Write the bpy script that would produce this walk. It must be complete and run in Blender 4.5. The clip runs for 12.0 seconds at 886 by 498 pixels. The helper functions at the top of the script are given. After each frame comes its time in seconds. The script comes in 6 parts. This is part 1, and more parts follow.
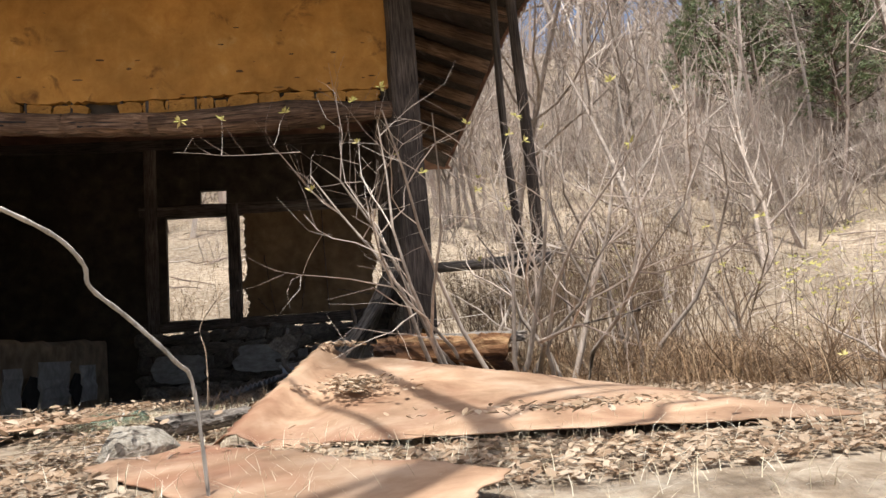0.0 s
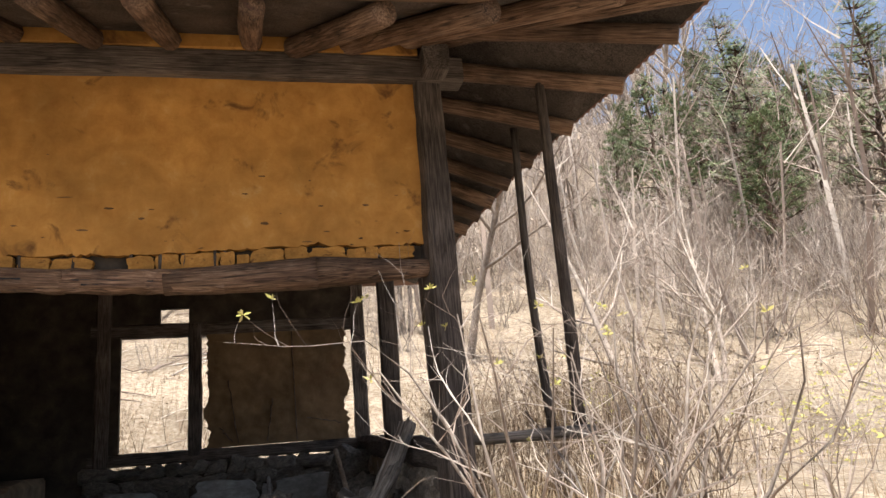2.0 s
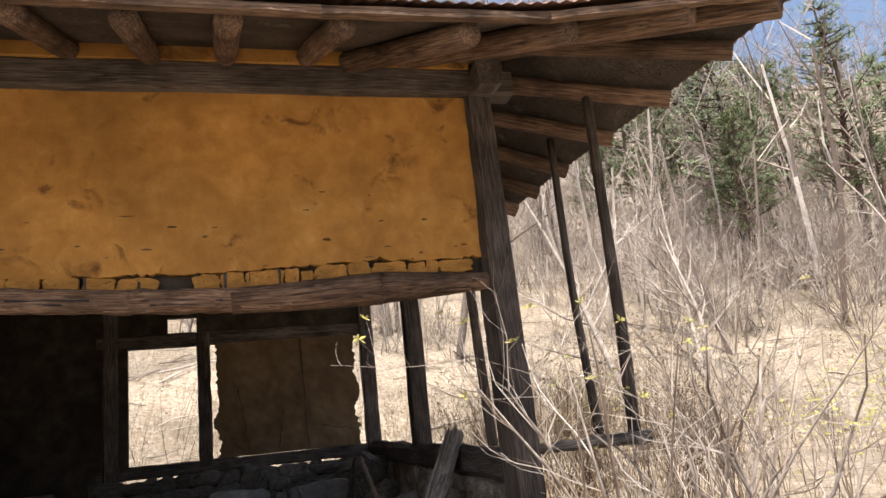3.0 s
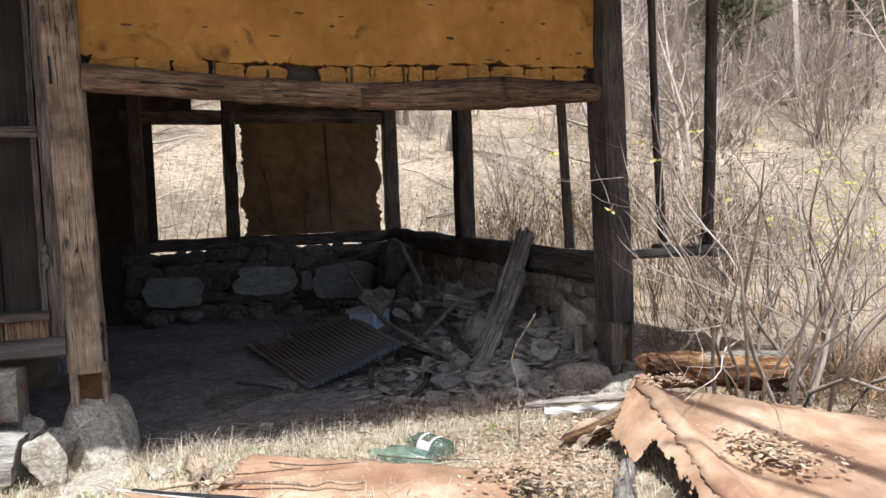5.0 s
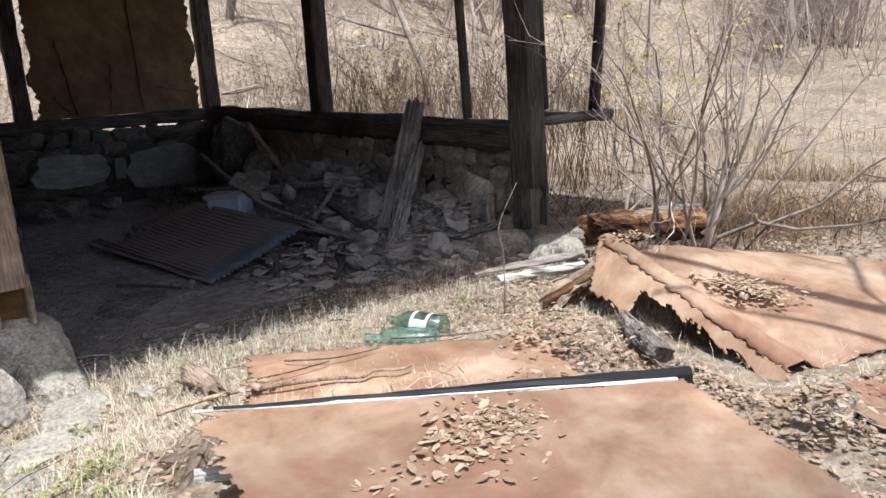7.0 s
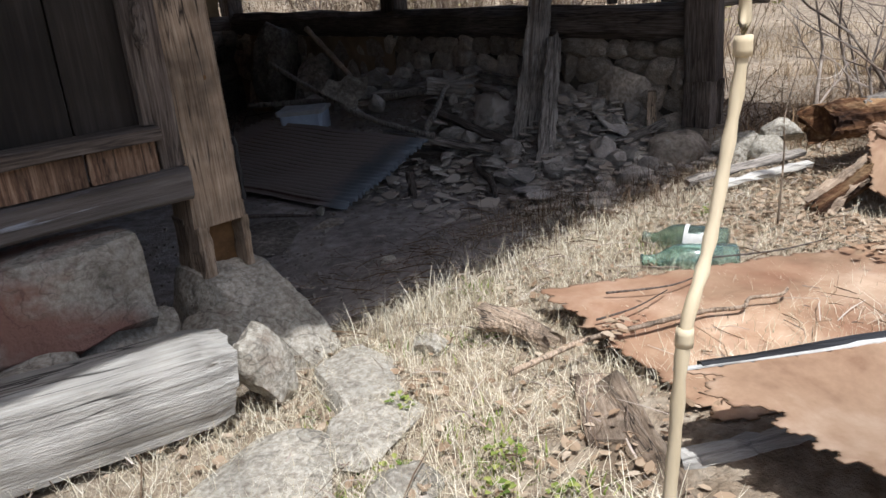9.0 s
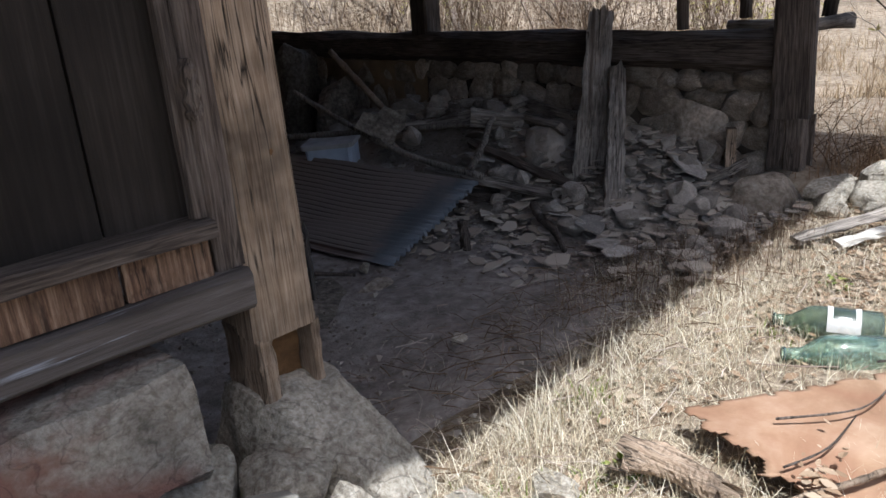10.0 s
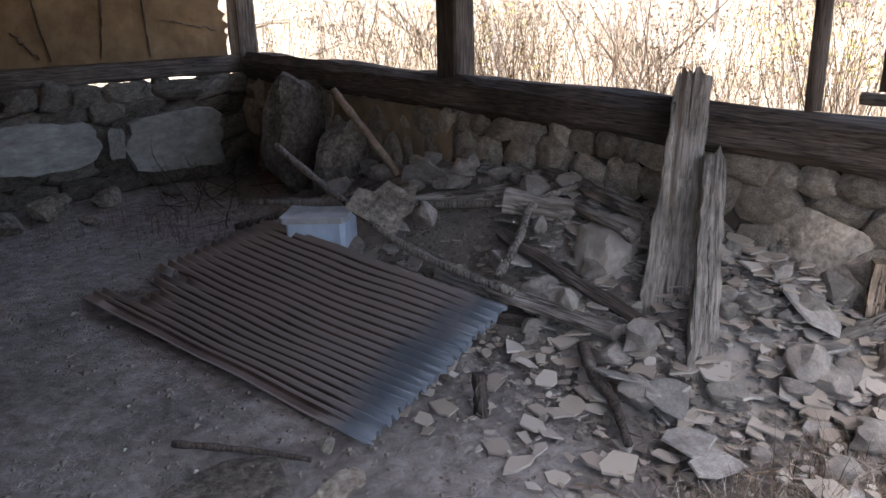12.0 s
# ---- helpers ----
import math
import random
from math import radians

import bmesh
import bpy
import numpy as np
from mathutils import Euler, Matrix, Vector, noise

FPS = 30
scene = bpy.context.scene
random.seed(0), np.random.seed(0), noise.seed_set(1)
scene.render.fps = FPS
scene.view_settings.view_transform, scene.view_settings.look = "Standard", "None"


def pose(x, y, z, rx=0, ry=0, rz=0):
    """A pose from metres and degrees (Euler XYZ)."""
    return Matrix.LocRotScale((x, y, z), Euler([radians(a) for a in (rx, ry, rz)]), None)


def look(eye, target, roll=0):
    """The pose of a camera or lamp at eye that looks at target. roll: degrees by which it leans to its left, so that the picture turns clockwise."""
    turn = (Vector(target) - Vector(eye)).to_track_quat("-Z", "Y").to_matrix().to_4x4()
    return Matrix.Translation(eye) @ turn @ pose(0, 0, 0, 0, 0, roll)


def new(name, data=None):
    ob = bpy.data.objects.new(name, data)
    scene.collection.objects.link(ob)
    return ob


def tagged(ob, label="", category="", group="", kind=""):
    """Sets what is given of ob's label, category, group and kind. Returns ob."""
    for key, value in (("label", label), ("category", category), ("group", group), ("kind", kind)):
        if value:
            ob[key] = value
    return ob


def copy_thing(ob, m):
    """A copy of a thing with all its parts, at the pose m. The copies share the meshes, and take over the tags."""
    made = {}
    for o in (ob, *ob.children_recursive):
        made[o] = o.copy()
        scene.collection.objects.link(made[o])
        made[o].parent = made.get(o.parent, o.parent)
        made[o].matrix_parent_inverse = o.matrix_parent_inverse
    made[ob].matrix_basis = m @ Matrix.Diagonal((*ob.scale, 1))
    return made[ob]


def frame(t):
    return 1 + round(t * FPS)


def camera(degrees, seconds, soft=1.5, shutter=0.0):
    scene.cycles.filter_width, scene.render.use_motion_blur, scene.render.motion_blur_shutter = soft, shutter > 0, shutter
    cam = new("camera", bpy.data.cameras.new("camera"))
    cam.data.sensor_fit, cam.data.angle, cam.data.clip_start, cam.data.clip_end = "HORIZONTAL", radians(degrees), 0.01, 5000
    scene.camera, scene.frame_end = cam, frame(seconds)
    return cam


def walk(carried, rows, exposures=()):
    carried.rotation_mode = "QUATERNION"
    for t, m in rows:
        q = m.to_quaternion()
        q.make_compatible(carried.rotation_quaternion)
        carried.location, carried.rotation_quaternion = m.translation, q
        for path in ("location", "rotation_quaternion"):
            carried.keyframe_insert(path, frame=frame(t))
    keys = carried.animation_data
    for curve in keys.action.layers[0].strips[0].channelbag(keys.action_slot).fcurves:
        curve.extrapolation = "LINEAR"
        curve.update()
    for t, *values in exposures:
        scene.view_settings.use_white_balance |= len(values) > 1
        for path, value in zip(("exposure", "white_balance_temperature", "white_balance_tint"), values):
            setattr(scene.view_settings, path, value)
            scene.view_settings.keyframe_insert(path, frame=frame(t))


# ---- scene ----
cam = camera(61.2, 12.0)
PATH = [
    (0, (2.718, -4.697, 0.442), (2.942, -2.726, 0.693), -4.2),
    (0.5, (2.696, -4.752, 0.674), (2.964, -2.785, 0.917), -3.9),
    (0.8, (2.543, -4.695, 0.748), (2.842, -2.746, 1.086), -3.9),
    (1, (2.469, -4.633, 0.795), (2.77, -2.692, 1.176), -3.4),
    (1.5, (2.3, -4.541, 1.009), (2.606, -2.592, 1.333), -2.3),
    (2, (2.079, -4.342, 1.05), (2.518, -2.444, 1.504), -4.2),
    (2.3, (1.848, -4.317, 1.118), (2.403, -2.459, 1.608), -4.9),
    (2.5, (1.803, -4.305, 1.172), (2.326, -2.448, 1.697), -5.2),
    (3, (1.476, -4.27, 1.194), (2.021, -2.396, 1.628), -5.7),
    (3.2, (1.392, -4.293, 1.238), (1.967, -2.412, 1.599), -5.8),
    (4.8, (0.591, -4.088, 1.35), (1.235, -2.197, 1.268), -1.7),
    (5, (0.477, -4.074, 1.368), (1.145, -2.194, 1.228), -1.9),
    (5.5, (0.227, -3.877, 1.352), (0.95, -2.019, 1.192), -3.7),
    (6, (-0.025, -3.688, 1.389), (0.785, -1.875, 1.151), -4.0),
    (6.5, (-0.262, -3.5, 1.394), (0.892, -1.895, 1.087), -3.0),
    (6.7, (-0.325, -3.498, 1.398), (0.854, -1.934, 0.994), -2.6),
    (8.3, (-0.898, -2.549, 1.223), (0.428, -1.191, 0.592), -3.4),
    (8.5, (-0.96, -2.454, 1.243), (0.36, -1.107, 0.578), -2.6),
    (9, (-0.997, -2.058, 1.209), (0.289, -0.69, 0.523), -4.2),
    (9.5, (-0.95, -1.79, 1.242), (0.326, -0.412, 0.556), -4.5),
    (10, (-0.83, -1.444, 1.306), (0.474, -0.083, 0.636), -4.2),
    (10.5, (-0.578, -1.26, 1.294), (0.781, 0.074, 0.681), -2.8),
    (11, (-0.35, -1.058, 1.327), (0.938, 0.347, 0.718), -1.5),
    (11.2, (-0.232, -0.953, 1.32), (1.021, 0.477, 0.7), -1.3),
    (11.5, (-0.04, -0.769, 1.355), (1.208, 0.653, 0.705), -2.0),
    (12, (0.113, -0.566, 1.417), (1.371, 0.848, 0.769), -0.7),
]
walk(cam, [(t, look(eye, target, roll)) for t, eye, target, roll in PATH], [(0, 0.5, 6350, 10), (2.5, 0.9, 6300, 10), (5, 0.62, 5900, 10), (6.5, 0.5, 5750, 10), (8.5, 0.18, 5800, 10), (9.5, 0.14, 5850, 10), (10, 0.38, 5750, 10), (10.5, 0.68, 5550, 10), (11, 1.15, 5650, 10), (12, 2.2, 5850, 10)])

# ---------------------------------------------------------------- light
SUN_EL, SUN_AZ = radians(69), math.atan2(-0.26, -0.96)
SUN_DIR = Vector((math.sin(SUN_AZ) * math.cos(SUN_EL), math.cos(SUN_AZ) * math.cos(SUN_EL), math.sin(SUN_EL)))
world = bpy.data.worlds.new("sky")
scene.world = world
world.use_nodes = True
wn = world.node_tree
sky = wn.nodes.new("ShaderNodeTexSky")
sky.sky_type, sky.sun_disc = "NISHITA", False
sky.sun_elevation, sky.sun_rotation = SUN_EL, SUN_AZ
sky.air_density, sky.dust_density = 1.0, 5.0
wn.nodes["Background"].inputs["Strength"].default_value = 0.13
wn.links.new(sky.outputs[0], wn.nodes["Background"].inputs["Color"])
sun_data = bpy.data.lights.new("sun", "SUN")
sun_data.energy, sun_data.angle, sun_data.color = 5.0, radians(0.55), (1.0, 0.97, 0.93)
sun = new("sun", sun_data)
sun.matrix_world = look(SUN_DIR * 50, (0, 0, 0))


# ---------------------------------------------------------------- materials
def ramp_node(nt, fac, stops):
    node = nt.nodes.new("ShaderNodeValToRGB")
    ramp = node.color_ramp
    while len(ramp.elements) < len(stops):
        ramp.elements.new(0.5)
    for el, (pos, col) in zip(ramp.elements, stops):
        el.position, el.color = pos, (*col, 1)
    nt.links.new(fac, node.inputs[0])
    return node.outputs[0]


def noise_node(nt, vec, scale, detail=4.0, rough=0.6, distortion=0.0):
    node = nt.nodes.new("ShaderNodeTexNoise")
    node.inputs["Scale"].default_value = scale
    node.inputs["Detail"].default_value = detail
    node.inputs["Roughness"].default_value = rough
    node.inputs["Distortion"].default_value = distortion
    nt.links.new(vec, node.inputs["Vector"])
    return node.outputs["Fac"]


def mix_node(nt, fac, a, b, blend="MIX"):
    node = nt.nodes.new("ShaderNodeMix")
    node.data_type, node.blend_type = "RGBA", blend
    for sock, value in ((0, fac), (6, a), (7, b)):
        if isinstance(value, (int, float)):
            node.inputs[sock].default_value = value
        elif isinstance(value, tuple):
            node.inputs[sock].default_value = (*value, 1)
        else:
            nt.links.new(value, node.inputs[sock])
    return node.outputs[2]


def surface(name, stops, scale=6.0, stretch=(1, 1, 1), coarse=1.2, coarse_amount=0.45, rough=0.9, bump=0.4, bump_scale=40.0,
            bump_depth=0.01, stain=None, vary=0.3, metal=0.0, cracks=0.0, space="Object"):
    """A weathered surface: fine grain through a colour ramp, a coarse variation over it, an optional stain with its own outline, relief."""
    m = bpy.data.materials.new(name)
    m.use_nodes = True
    nt = m.node_tree
    bsdf = nt.nodes["Principled BSDF"]
    coord = nt.nodes.new("ShaderNodeTexCoord")
    info = nt.nodes.new("ShaderNodeObjectInfo")
    shift = nt.nodes.new("ShaderNodeVectorMath")
    shift.operation = "MULTIPLY_ADD"
    shift.inputs[1].default_value = (17.0, 11.0, 23.0)
    nt.links.new(info.outputs["Random"], shift.inputs[0])
    nt.links.new(coord.outputs["Object"], shift.inputs[2])
    if space == "World":
        geo = nt.nodes.new("ShaderNodeNewGeometry")
        base = geo.outputs["Position"]
    else:
        base = shift.outputs[0]
    mapping = nt.nodes.new("ShaderNodeMapping")
    mapping.inputs["Scale"].default_value = stretch
    nt.links.new(base, mapping.inputs["Vector"])
    vec = mapping.outputs[0]
    col = ramp_node(nt, noise_node(nt, vec, scale, 6.0, 0.65, 0.3), stops)
    if coarse_amount:
        shade = ramp_node(nt, noise_node(nt, base, coarse, 3.0, 0.6), [(0.3, (1 - coarse_amount,) * 3), (0.7, (1 + 0.3 * coarse_amount,) * 3)])
        col = mix_node(nt, 1.0, col, shade, "MULTIPLY")
    if stain:
        scol, sscale, lo, hi = stain
        mask = ramp_node(nt, noise_node(nt, vec, sscale, 5.0, 0.6, 0.6), [(lo, (0, 0, 0)), (hi, (1, 1, 1))])
        col = mix_node(nt, mask, col, scol)
    if cracks:
        line = ramp_node(nt, noise_node(nt, vec, scale * 0.22, 3.0, 0.5, 0.4), [(0.47, (0, 0, 0)), (0.5, (1, 1, 1)), (0.53, (0, 0, 0))])
        patchy = ramp_node(nt, noise_node(nt, base, 2.3, 2.0), [(0.42, (0, 0, 0)), (0.58, (cracks,) * 3)])
        line = mix_node(nt, 1.0, line, patchy, "MULTIPLY")
        col = mix_node(nt, line, col, (0.018, 0.014, 0.011))
    if vary:
        rnd = nt.nodes.new("ShaderNodeMapRange")
        rnd.inputs[3].default_value, rnd.inputs[4].default_value = 1 - vary, 1 + vary
        nt.links.new(info.outputs["Random"], rnd.inputs[0])
        col = mix_node(nt, 1.0, col, rnd.outputs[0], "MULTIPLY")
    nt.links.new(col, bsdf.inputs["Base Color"])
    bsdf.inputs["Roughness"].default_value = rough
    bsdf.inputs["Metallic"].default_value = metal
    bsdf.inputs["Specular IOR Level"].default_value = 0.25
    if bump:
        b = nt.nodes.new("ShaderNodeBump")
        b.inputs["Strength"].default_value = bump
        b.inputs["Distance"].default_value = bump_depth
        nt.links.new(noise_node(nt, vec, bump_scale, 5.0, 0.7), b.inputs["Height"])
        nt.links.new(b.outputs[0], bsdf.inputs["Normal"])
    return m


GRAIN = (1, 1, 0.045)
WOOD_DARK = surface("dark_weathered_wood", [(0.37, (0.055, 0.042, 0.034)), (0.51, (0.125, 0.10, 0.083)), (0.65, (0.20, 0.168, 0.14))], 120, GRAIN, 2.6, 0.6, 0.85, 0.9, 170, 0.006, cracks=0.8, stain=((0.20, 0.175, 0.15), 9, 0.60, 0.72))
WOOD_BROWN = surface("brown_old_wood", [(0.37, (0.09, 0.052, 0.034)), (0.51, (0.19, 0.118, 0.075)), (0.65, (0.30, 0.205, 0.14))], 110, GRAIN, 3.2, 0.6, 0.85, 0.9, 170, 0.006, cracks=0.9, stain=((0.07, 0.04, 0.03), 8, 0.6, 0.72))
WOOD_TAN = surface("bleached_tan_wood", [(0.33, (0.25, 0.175, 0.115)), (0.5, (0.40, 0.30, 0.21)), (0.68, (0.53, 0.42, 0.315))], 170, (1, 1, 0.035), 5.5, 0.7, 0.85, 1.0, 200, 0.008, cracks=1.0,
                   stain=((0.15, 0.105, 0.075), 12, 0.58, 0.76))
WOOD_GREY = surface("silver_grey_wood", [(0.37, (0.125, 0.108, 0.09)), (0.5, (0.245, 0.215, 0.182)), (0.65, (0.36, 0.32, 0.275))], 90, (1, 1, 0.06), 4.0, 0.6, 0.9, 1.0, 130, 0.01, cracks=1.0, stain=((0.09, 0.07, 0.055), 12, 0.58, 0.70))
WOOD_PALE = surface("sun_bleached_white_wood", [(0.32, (0.33, 0.305, 0.26)), (0.5, (0.50, 0.47, 0.415)), (0.75, (0.62, 0.59, 0.53))], 44, (1, 1, 0.06), 2.4, 0.35, 0.9, 1.0, 60, cracks=0.7)
LOG_WOOD = surface("smooth_white_log_wood", [(0.3, (0.33, 0.305, 0.26)), (0.5, (0.48, 0.45, 0.395)), (0.75, (0.58, 0.55, 0.49))], 90, (1, 1, 0.07), 4.0, 0.45, 0.9, 1.0, 90, 0.012, cracks=1.0, stain=((0.16, 0.135, 0.105), 22, 0.60, 0.68))
WOOD_ROT = surface("rotten_orange_wood", [(0.36, (0.03, 0.014, 0.008)), (0.52, (0.15, 0.07, 0.03)), (0.7, (0.44, 0.29, 0.15))], 16, (1, 1, 0.12), 4.0, 0.5, 0.95, 1.0, 40, 0.02)
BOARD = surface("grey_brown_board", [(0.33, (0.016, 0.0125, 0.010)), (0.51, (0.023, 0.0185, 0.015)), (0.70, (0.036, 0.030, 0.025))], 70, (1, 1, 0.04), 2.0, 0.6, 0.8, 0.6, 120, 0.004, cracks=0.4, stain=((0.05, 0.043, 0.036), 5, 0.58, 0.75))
MUD_YELLOW = surface("ochre_mud_plaster", [(0.3, (0.39, 0.185, 0.042)), (0.6, (0.51, 0.262, 0.066)), (0.8, (0.58, 0.345, 0.12))], 9, (1, 1, 1), 1.6, 0.35, 0.95, 0.35, 45, 0.006,
                     stain=((0.17, 0.08, 0.025), 4.2, 0.60, 0.70), vary=0.0)
MUD_TAN = surface("dim_tan_mud_plaster", [(0.3, (0.175, 0.112, 0.058)), (0.6, (0.26, 0.172, 0.092)), (0.8, (0.33, 0.235, 0.135))], 6, (1, 1, 1), 1.3, 0.4, 0.95, 0.5, 35, 0.01, vary=0.0,
                  stain=((0.15, 0.085, 0.045), 2.6, 0.6, 0.72))
# Very dark mud; also stands for the shade behind the front wall's foot.
MUD_DARK = surface("blackish_mud", [(0.3, (0.035, 0.028, 0.022)), (0.6, (0.075, 0.06, 0.045)), (0.8, (0.12, 0.095, 0.07))], 6, (1, 1, 1), 1.5, 0.4, 0.95, 0.6, 35, 0.01, vary=0.1)
MUD_GREY = surface("grey_brown_mud_plaster", [(0.3, (0.16, 0.115, 0.07)), (0.6, (0.27, 0.20, 0.13)), (0.8, (0.36, 0.28, 0.19))], 6, (1, 1, 1), 1.5, 0.4, 0.95, 0.6, 35, 0.01, vary=0.1)
PLASTER = surface("pale_lime_plaster", [(0.3, (0.21, 0.20, 0.18)), (0.6, (0.34, 0.325, 0.295)), (0.8, (0.46, 0.445, 0.41))], 9, (1, 1, 1), 2.0, 0.3, 0.9, 0.4, 40, 0.005, vary=0.18)
STONE = surface("tan_field_stone", [(0.35, (0.28, 0.23, 0.175)), (0.52, (0.48, 0.405, 0.32)), (0.66, (0.62, 0.55, 0.455))], 34, (1, 1, 1), 6.0, 0.45, 0.92, 1.0, 60, 0.014, vary=0.35)
# Darker copy of the field stone, mostly for the back wall and its corner.
STONE_DARK = surface("dark_grey_field_stone", [(0.35, (0.11, 0.095, 0.078)), (0.52, (0.22, 0.19, 0.155)), (0.66, (0.34, 0.30, 0.25))], 34, (1, 1, 1), 6.0, 0.5, 0.92, 1.0, 60, 0.014, vary=0.35)
STONE_GREY = surface("grey_granite_stone", [(0.35, (0.29, 0.25, 0.195)), (0.5, (0.46, 0.415, 0.335)), (0.66, (0.62, 0.575, 0.485))], 60, (1, 1, 1), 6.0, 0.4, 0.95, 1.0, 90, 0.014, vary=0.2, cracks=0.5,
                     stain=((0.30, 0.22, 0.16), 2.5, 0.62, 0.8))
STONE_BLOCK = surface("grey_stone_with_red_stains", [(0.35, (0.27, 0.24, 0.19)), (0.5, (0.40, 0.36, 0.30)), (0.66, (0.53, 0.49, 0.42))], 60, (1, 1, 1), 6.0, 0.45, 0.95, 1.0, 80, 0.014, vary=0.0,
                      stain=((0.27, 0.15, 0.115), 2.2, 0.46, 0.6), cracks=0.4)
DIRT = surface("grey_dirt_floor", [(0.34, (0.20, 0.175, 0.155)), (0.55, (0.34, 0.302, 0.272)), (0.72, (0.46, 0.42, 0.385))], 14, (1, 1, 1), 1.6, 0.4, 0.95, 1.0, 34, 0.02, vary=0.0)
RUST = surface("rusty_orange_sheet_metal", [(0.3, (0.20, 0.112, 0.064)), (0.5, (0.345, 0.222, 0.137)), (0.72, (0.50, 0.365, 0.255))], 4, (1, 1, 1), 1.1, 0.55, 0.7, 0.25, 60, 0.003,
               stain=((0.20, 0.095, 0.055), 1.9, 0.5, 0.72), vary=0.14)
def galvanised():
    """Corrugated tin: rust over most of it, worn crests painted paler as if catching light, a bluish unrusted end with
    an uneven border.
    """
    m = surface("rust_brown_corrugated_tin", [(0.3, (0.055, 0.033, 0.027)), (0.55, (0.105, 0.07, 0.06)), (0.8, (0.18, 0.135, 0.12))], 9, (1, 1, 1), 2.2, 0.5, 0.55, 0.25, 60, 0.002, vary=0.0, metal=0.25)
    nt = m.node_tree
    bsdf = nt.nodes["Principled BSDF"]
    col = bsdf.inputs["Base Color"].links[0].from_socket
    geo = nt.nodes.new("ShaderNodeNewGeometry")
    crest_light = ramp_node(nt, geo.outputs["Pointiness"], [(0.492, (0, 0, 0)), (0.512, (0.85, 0.85, 0.85))])
    col = mix_node(nt, crest_light, col, (0.36, 0.32, 0.30))
    split = nt.nodes.new("ShaderNodeSeparateXYZ")
    nt.links.new(geo.outputs["Position"], split.inputs[0])
    ragged = nt.nodes.new("ShaderNodeMath")
    ragged.operation = "MULTIPLY_ADD"
    ragged.inputs[1].default_value = 0.55
    nt.links.new(noise_node(nt, geo.outputs["Position"], 4.0, 4.0), ragged.inputs[0])
    nt.links.new(split.outputs["Y"], ragged.inputs[2])
    end = ramp_node(nt, ragged.outputs[0], [(0.0, (1, 1, 1)), (1.0, (0, 0, 0))])
    end_node = end.node
    remap = nt.nodes.new("ShaderNodeMapRange")
    remap.inputs[1].default_value, remap.inputs[2].default_value = 1.55, 1.75
    nt.links.new(ragged.outputs[0], remap.inputs[0])
    nt.links.new(remap.outputs[0], end_node.inputs[0])
    nt.links.new(mix_node(nt, end, col, (0.15, 0.168, 0.19)), bsdf.inputs["Base Color"])
    return m


TIN = galvanised()
ROOF_TIN = surface("red_brown_roof_tin", [(0.3, (0.16, 0.09, 0.065)), (0.6, (0.27, 0.15, 0.105)), (0.8, (0.38, 0.25, 0.19))], 5, (1, 1, 1), 2.0, 0.4, 0.7, 0.2, 50, 0.003, vary=0.1)
GROUND = surface("dry_litter_ground", [(0.28, (0.15, 0.11, 0.072)), (0.45, (0.29, 0.225, 0.155)), (0.6, (0.41, 0.34, 0.25)), (0.8, (0.54, 0.475, 0.37))], 13, (1, 1, 1), 0.45, 0.45, 0.95, 1.0, 25, 0.03,
                 stain=((0.15, 0.11, 0.072), 2.3, 0.55, 0.70), vary=0.0, space="World")


def islands(name, stops, rough=0.85, through_light=0.0):
    """Many small pieces in one mesh, each with a colour of its own."""
    m = bpy.data.materials.new(name)
    m.use_nodes = True
    nt = m.node_tree
    bsdf = nt.nodes["Principled BSDF"]
    geo = nt.nodes.new("ShaderNodeNewGeometry")
    col = ramp_node(nt, geo.outputs["Random Per Island"], stops)
    tint = ramp_node(nt, noise_node(nt, geo.outputs["Position"], 0.5, 3.0), [(0.3, (0.72, 0.7, 0.68)), (0.7, (1.15, 1.12, 1.05))])
    nt.links.new(mix_node(nt, 1.0, col, tint, "MULTIPLY"), bsdf.inputs["Base Color"])
    bsdf.inputs["Roughness"].default_value = rough
    bsdf.inputs["Specular IOR Level"].default_value = 0.2
    if through_light:
        tr = nt.nodes.new("ShaderNodeBsdfTranslucent")
        nt.links.new(col, tr.inputs[0])
        mixer = nt.nodes.new("ShaderNodeMixShader")
        mixer.inputs[0].default_value = through_light
        nt.links.new(bsdf.outputs[0], mixer.inputs[1])
        nt.links.new(tr.outputs[0], mixer.inputs[2])
        nt.links.new(mixer.outputs[0], nt.nodes["Material Output"].inputs[0])
    return m


STRAW = islands("dry_straw_blades", [(0.0, (0.22, 0.155, 0.095)), (0.5, (0.36, 0.28, 0.18)), (1.0, (0.52, 0.44, 0.32))], 0.8, 0.15)
STRAW_PALE = islands("pale_matted_straw", [(0.0, (0.36, 0.30, 0.20)), (0.5, (0.60, 0.54, 0.41)), (1.0, (0.80, 0.76, 0.64))], 0.8, 0.15)
STRAW_BROWN = islands("brown_weed_stalks", [(0.0, (0.16, 0.10, 0.06)), (0.6, (0.33, 0.22, 0.13)), (1.0, (0.45, 0.34, 0.22))], 0.85, 0.1)
WEED = islands("dark_dead_weed_stems", [(0.0, (0.08, 0.052, 0.034)), (1.0, (0.20, 0.14, 0.09))], 0.9)
GREEN = islands("fresh_green_blades", [(0.0, (0.10, 0.16, 0.03)), (0.6, (0.22, 0.27, 0.06)), (1.0, (0.36, 0.38, 0.12))], 0.7, 0.25)
LEAF_DRY = islands("fallen_dry_leaves", [(0.0, (0.25, 0.17, 0.11)), (0.35, (0.34, 0.25, 0.17)), (0.7, (0.42, 0.325, 0.235)), (1.0, (0.51, 0.425, 0.33))], 0.8, 0.25)
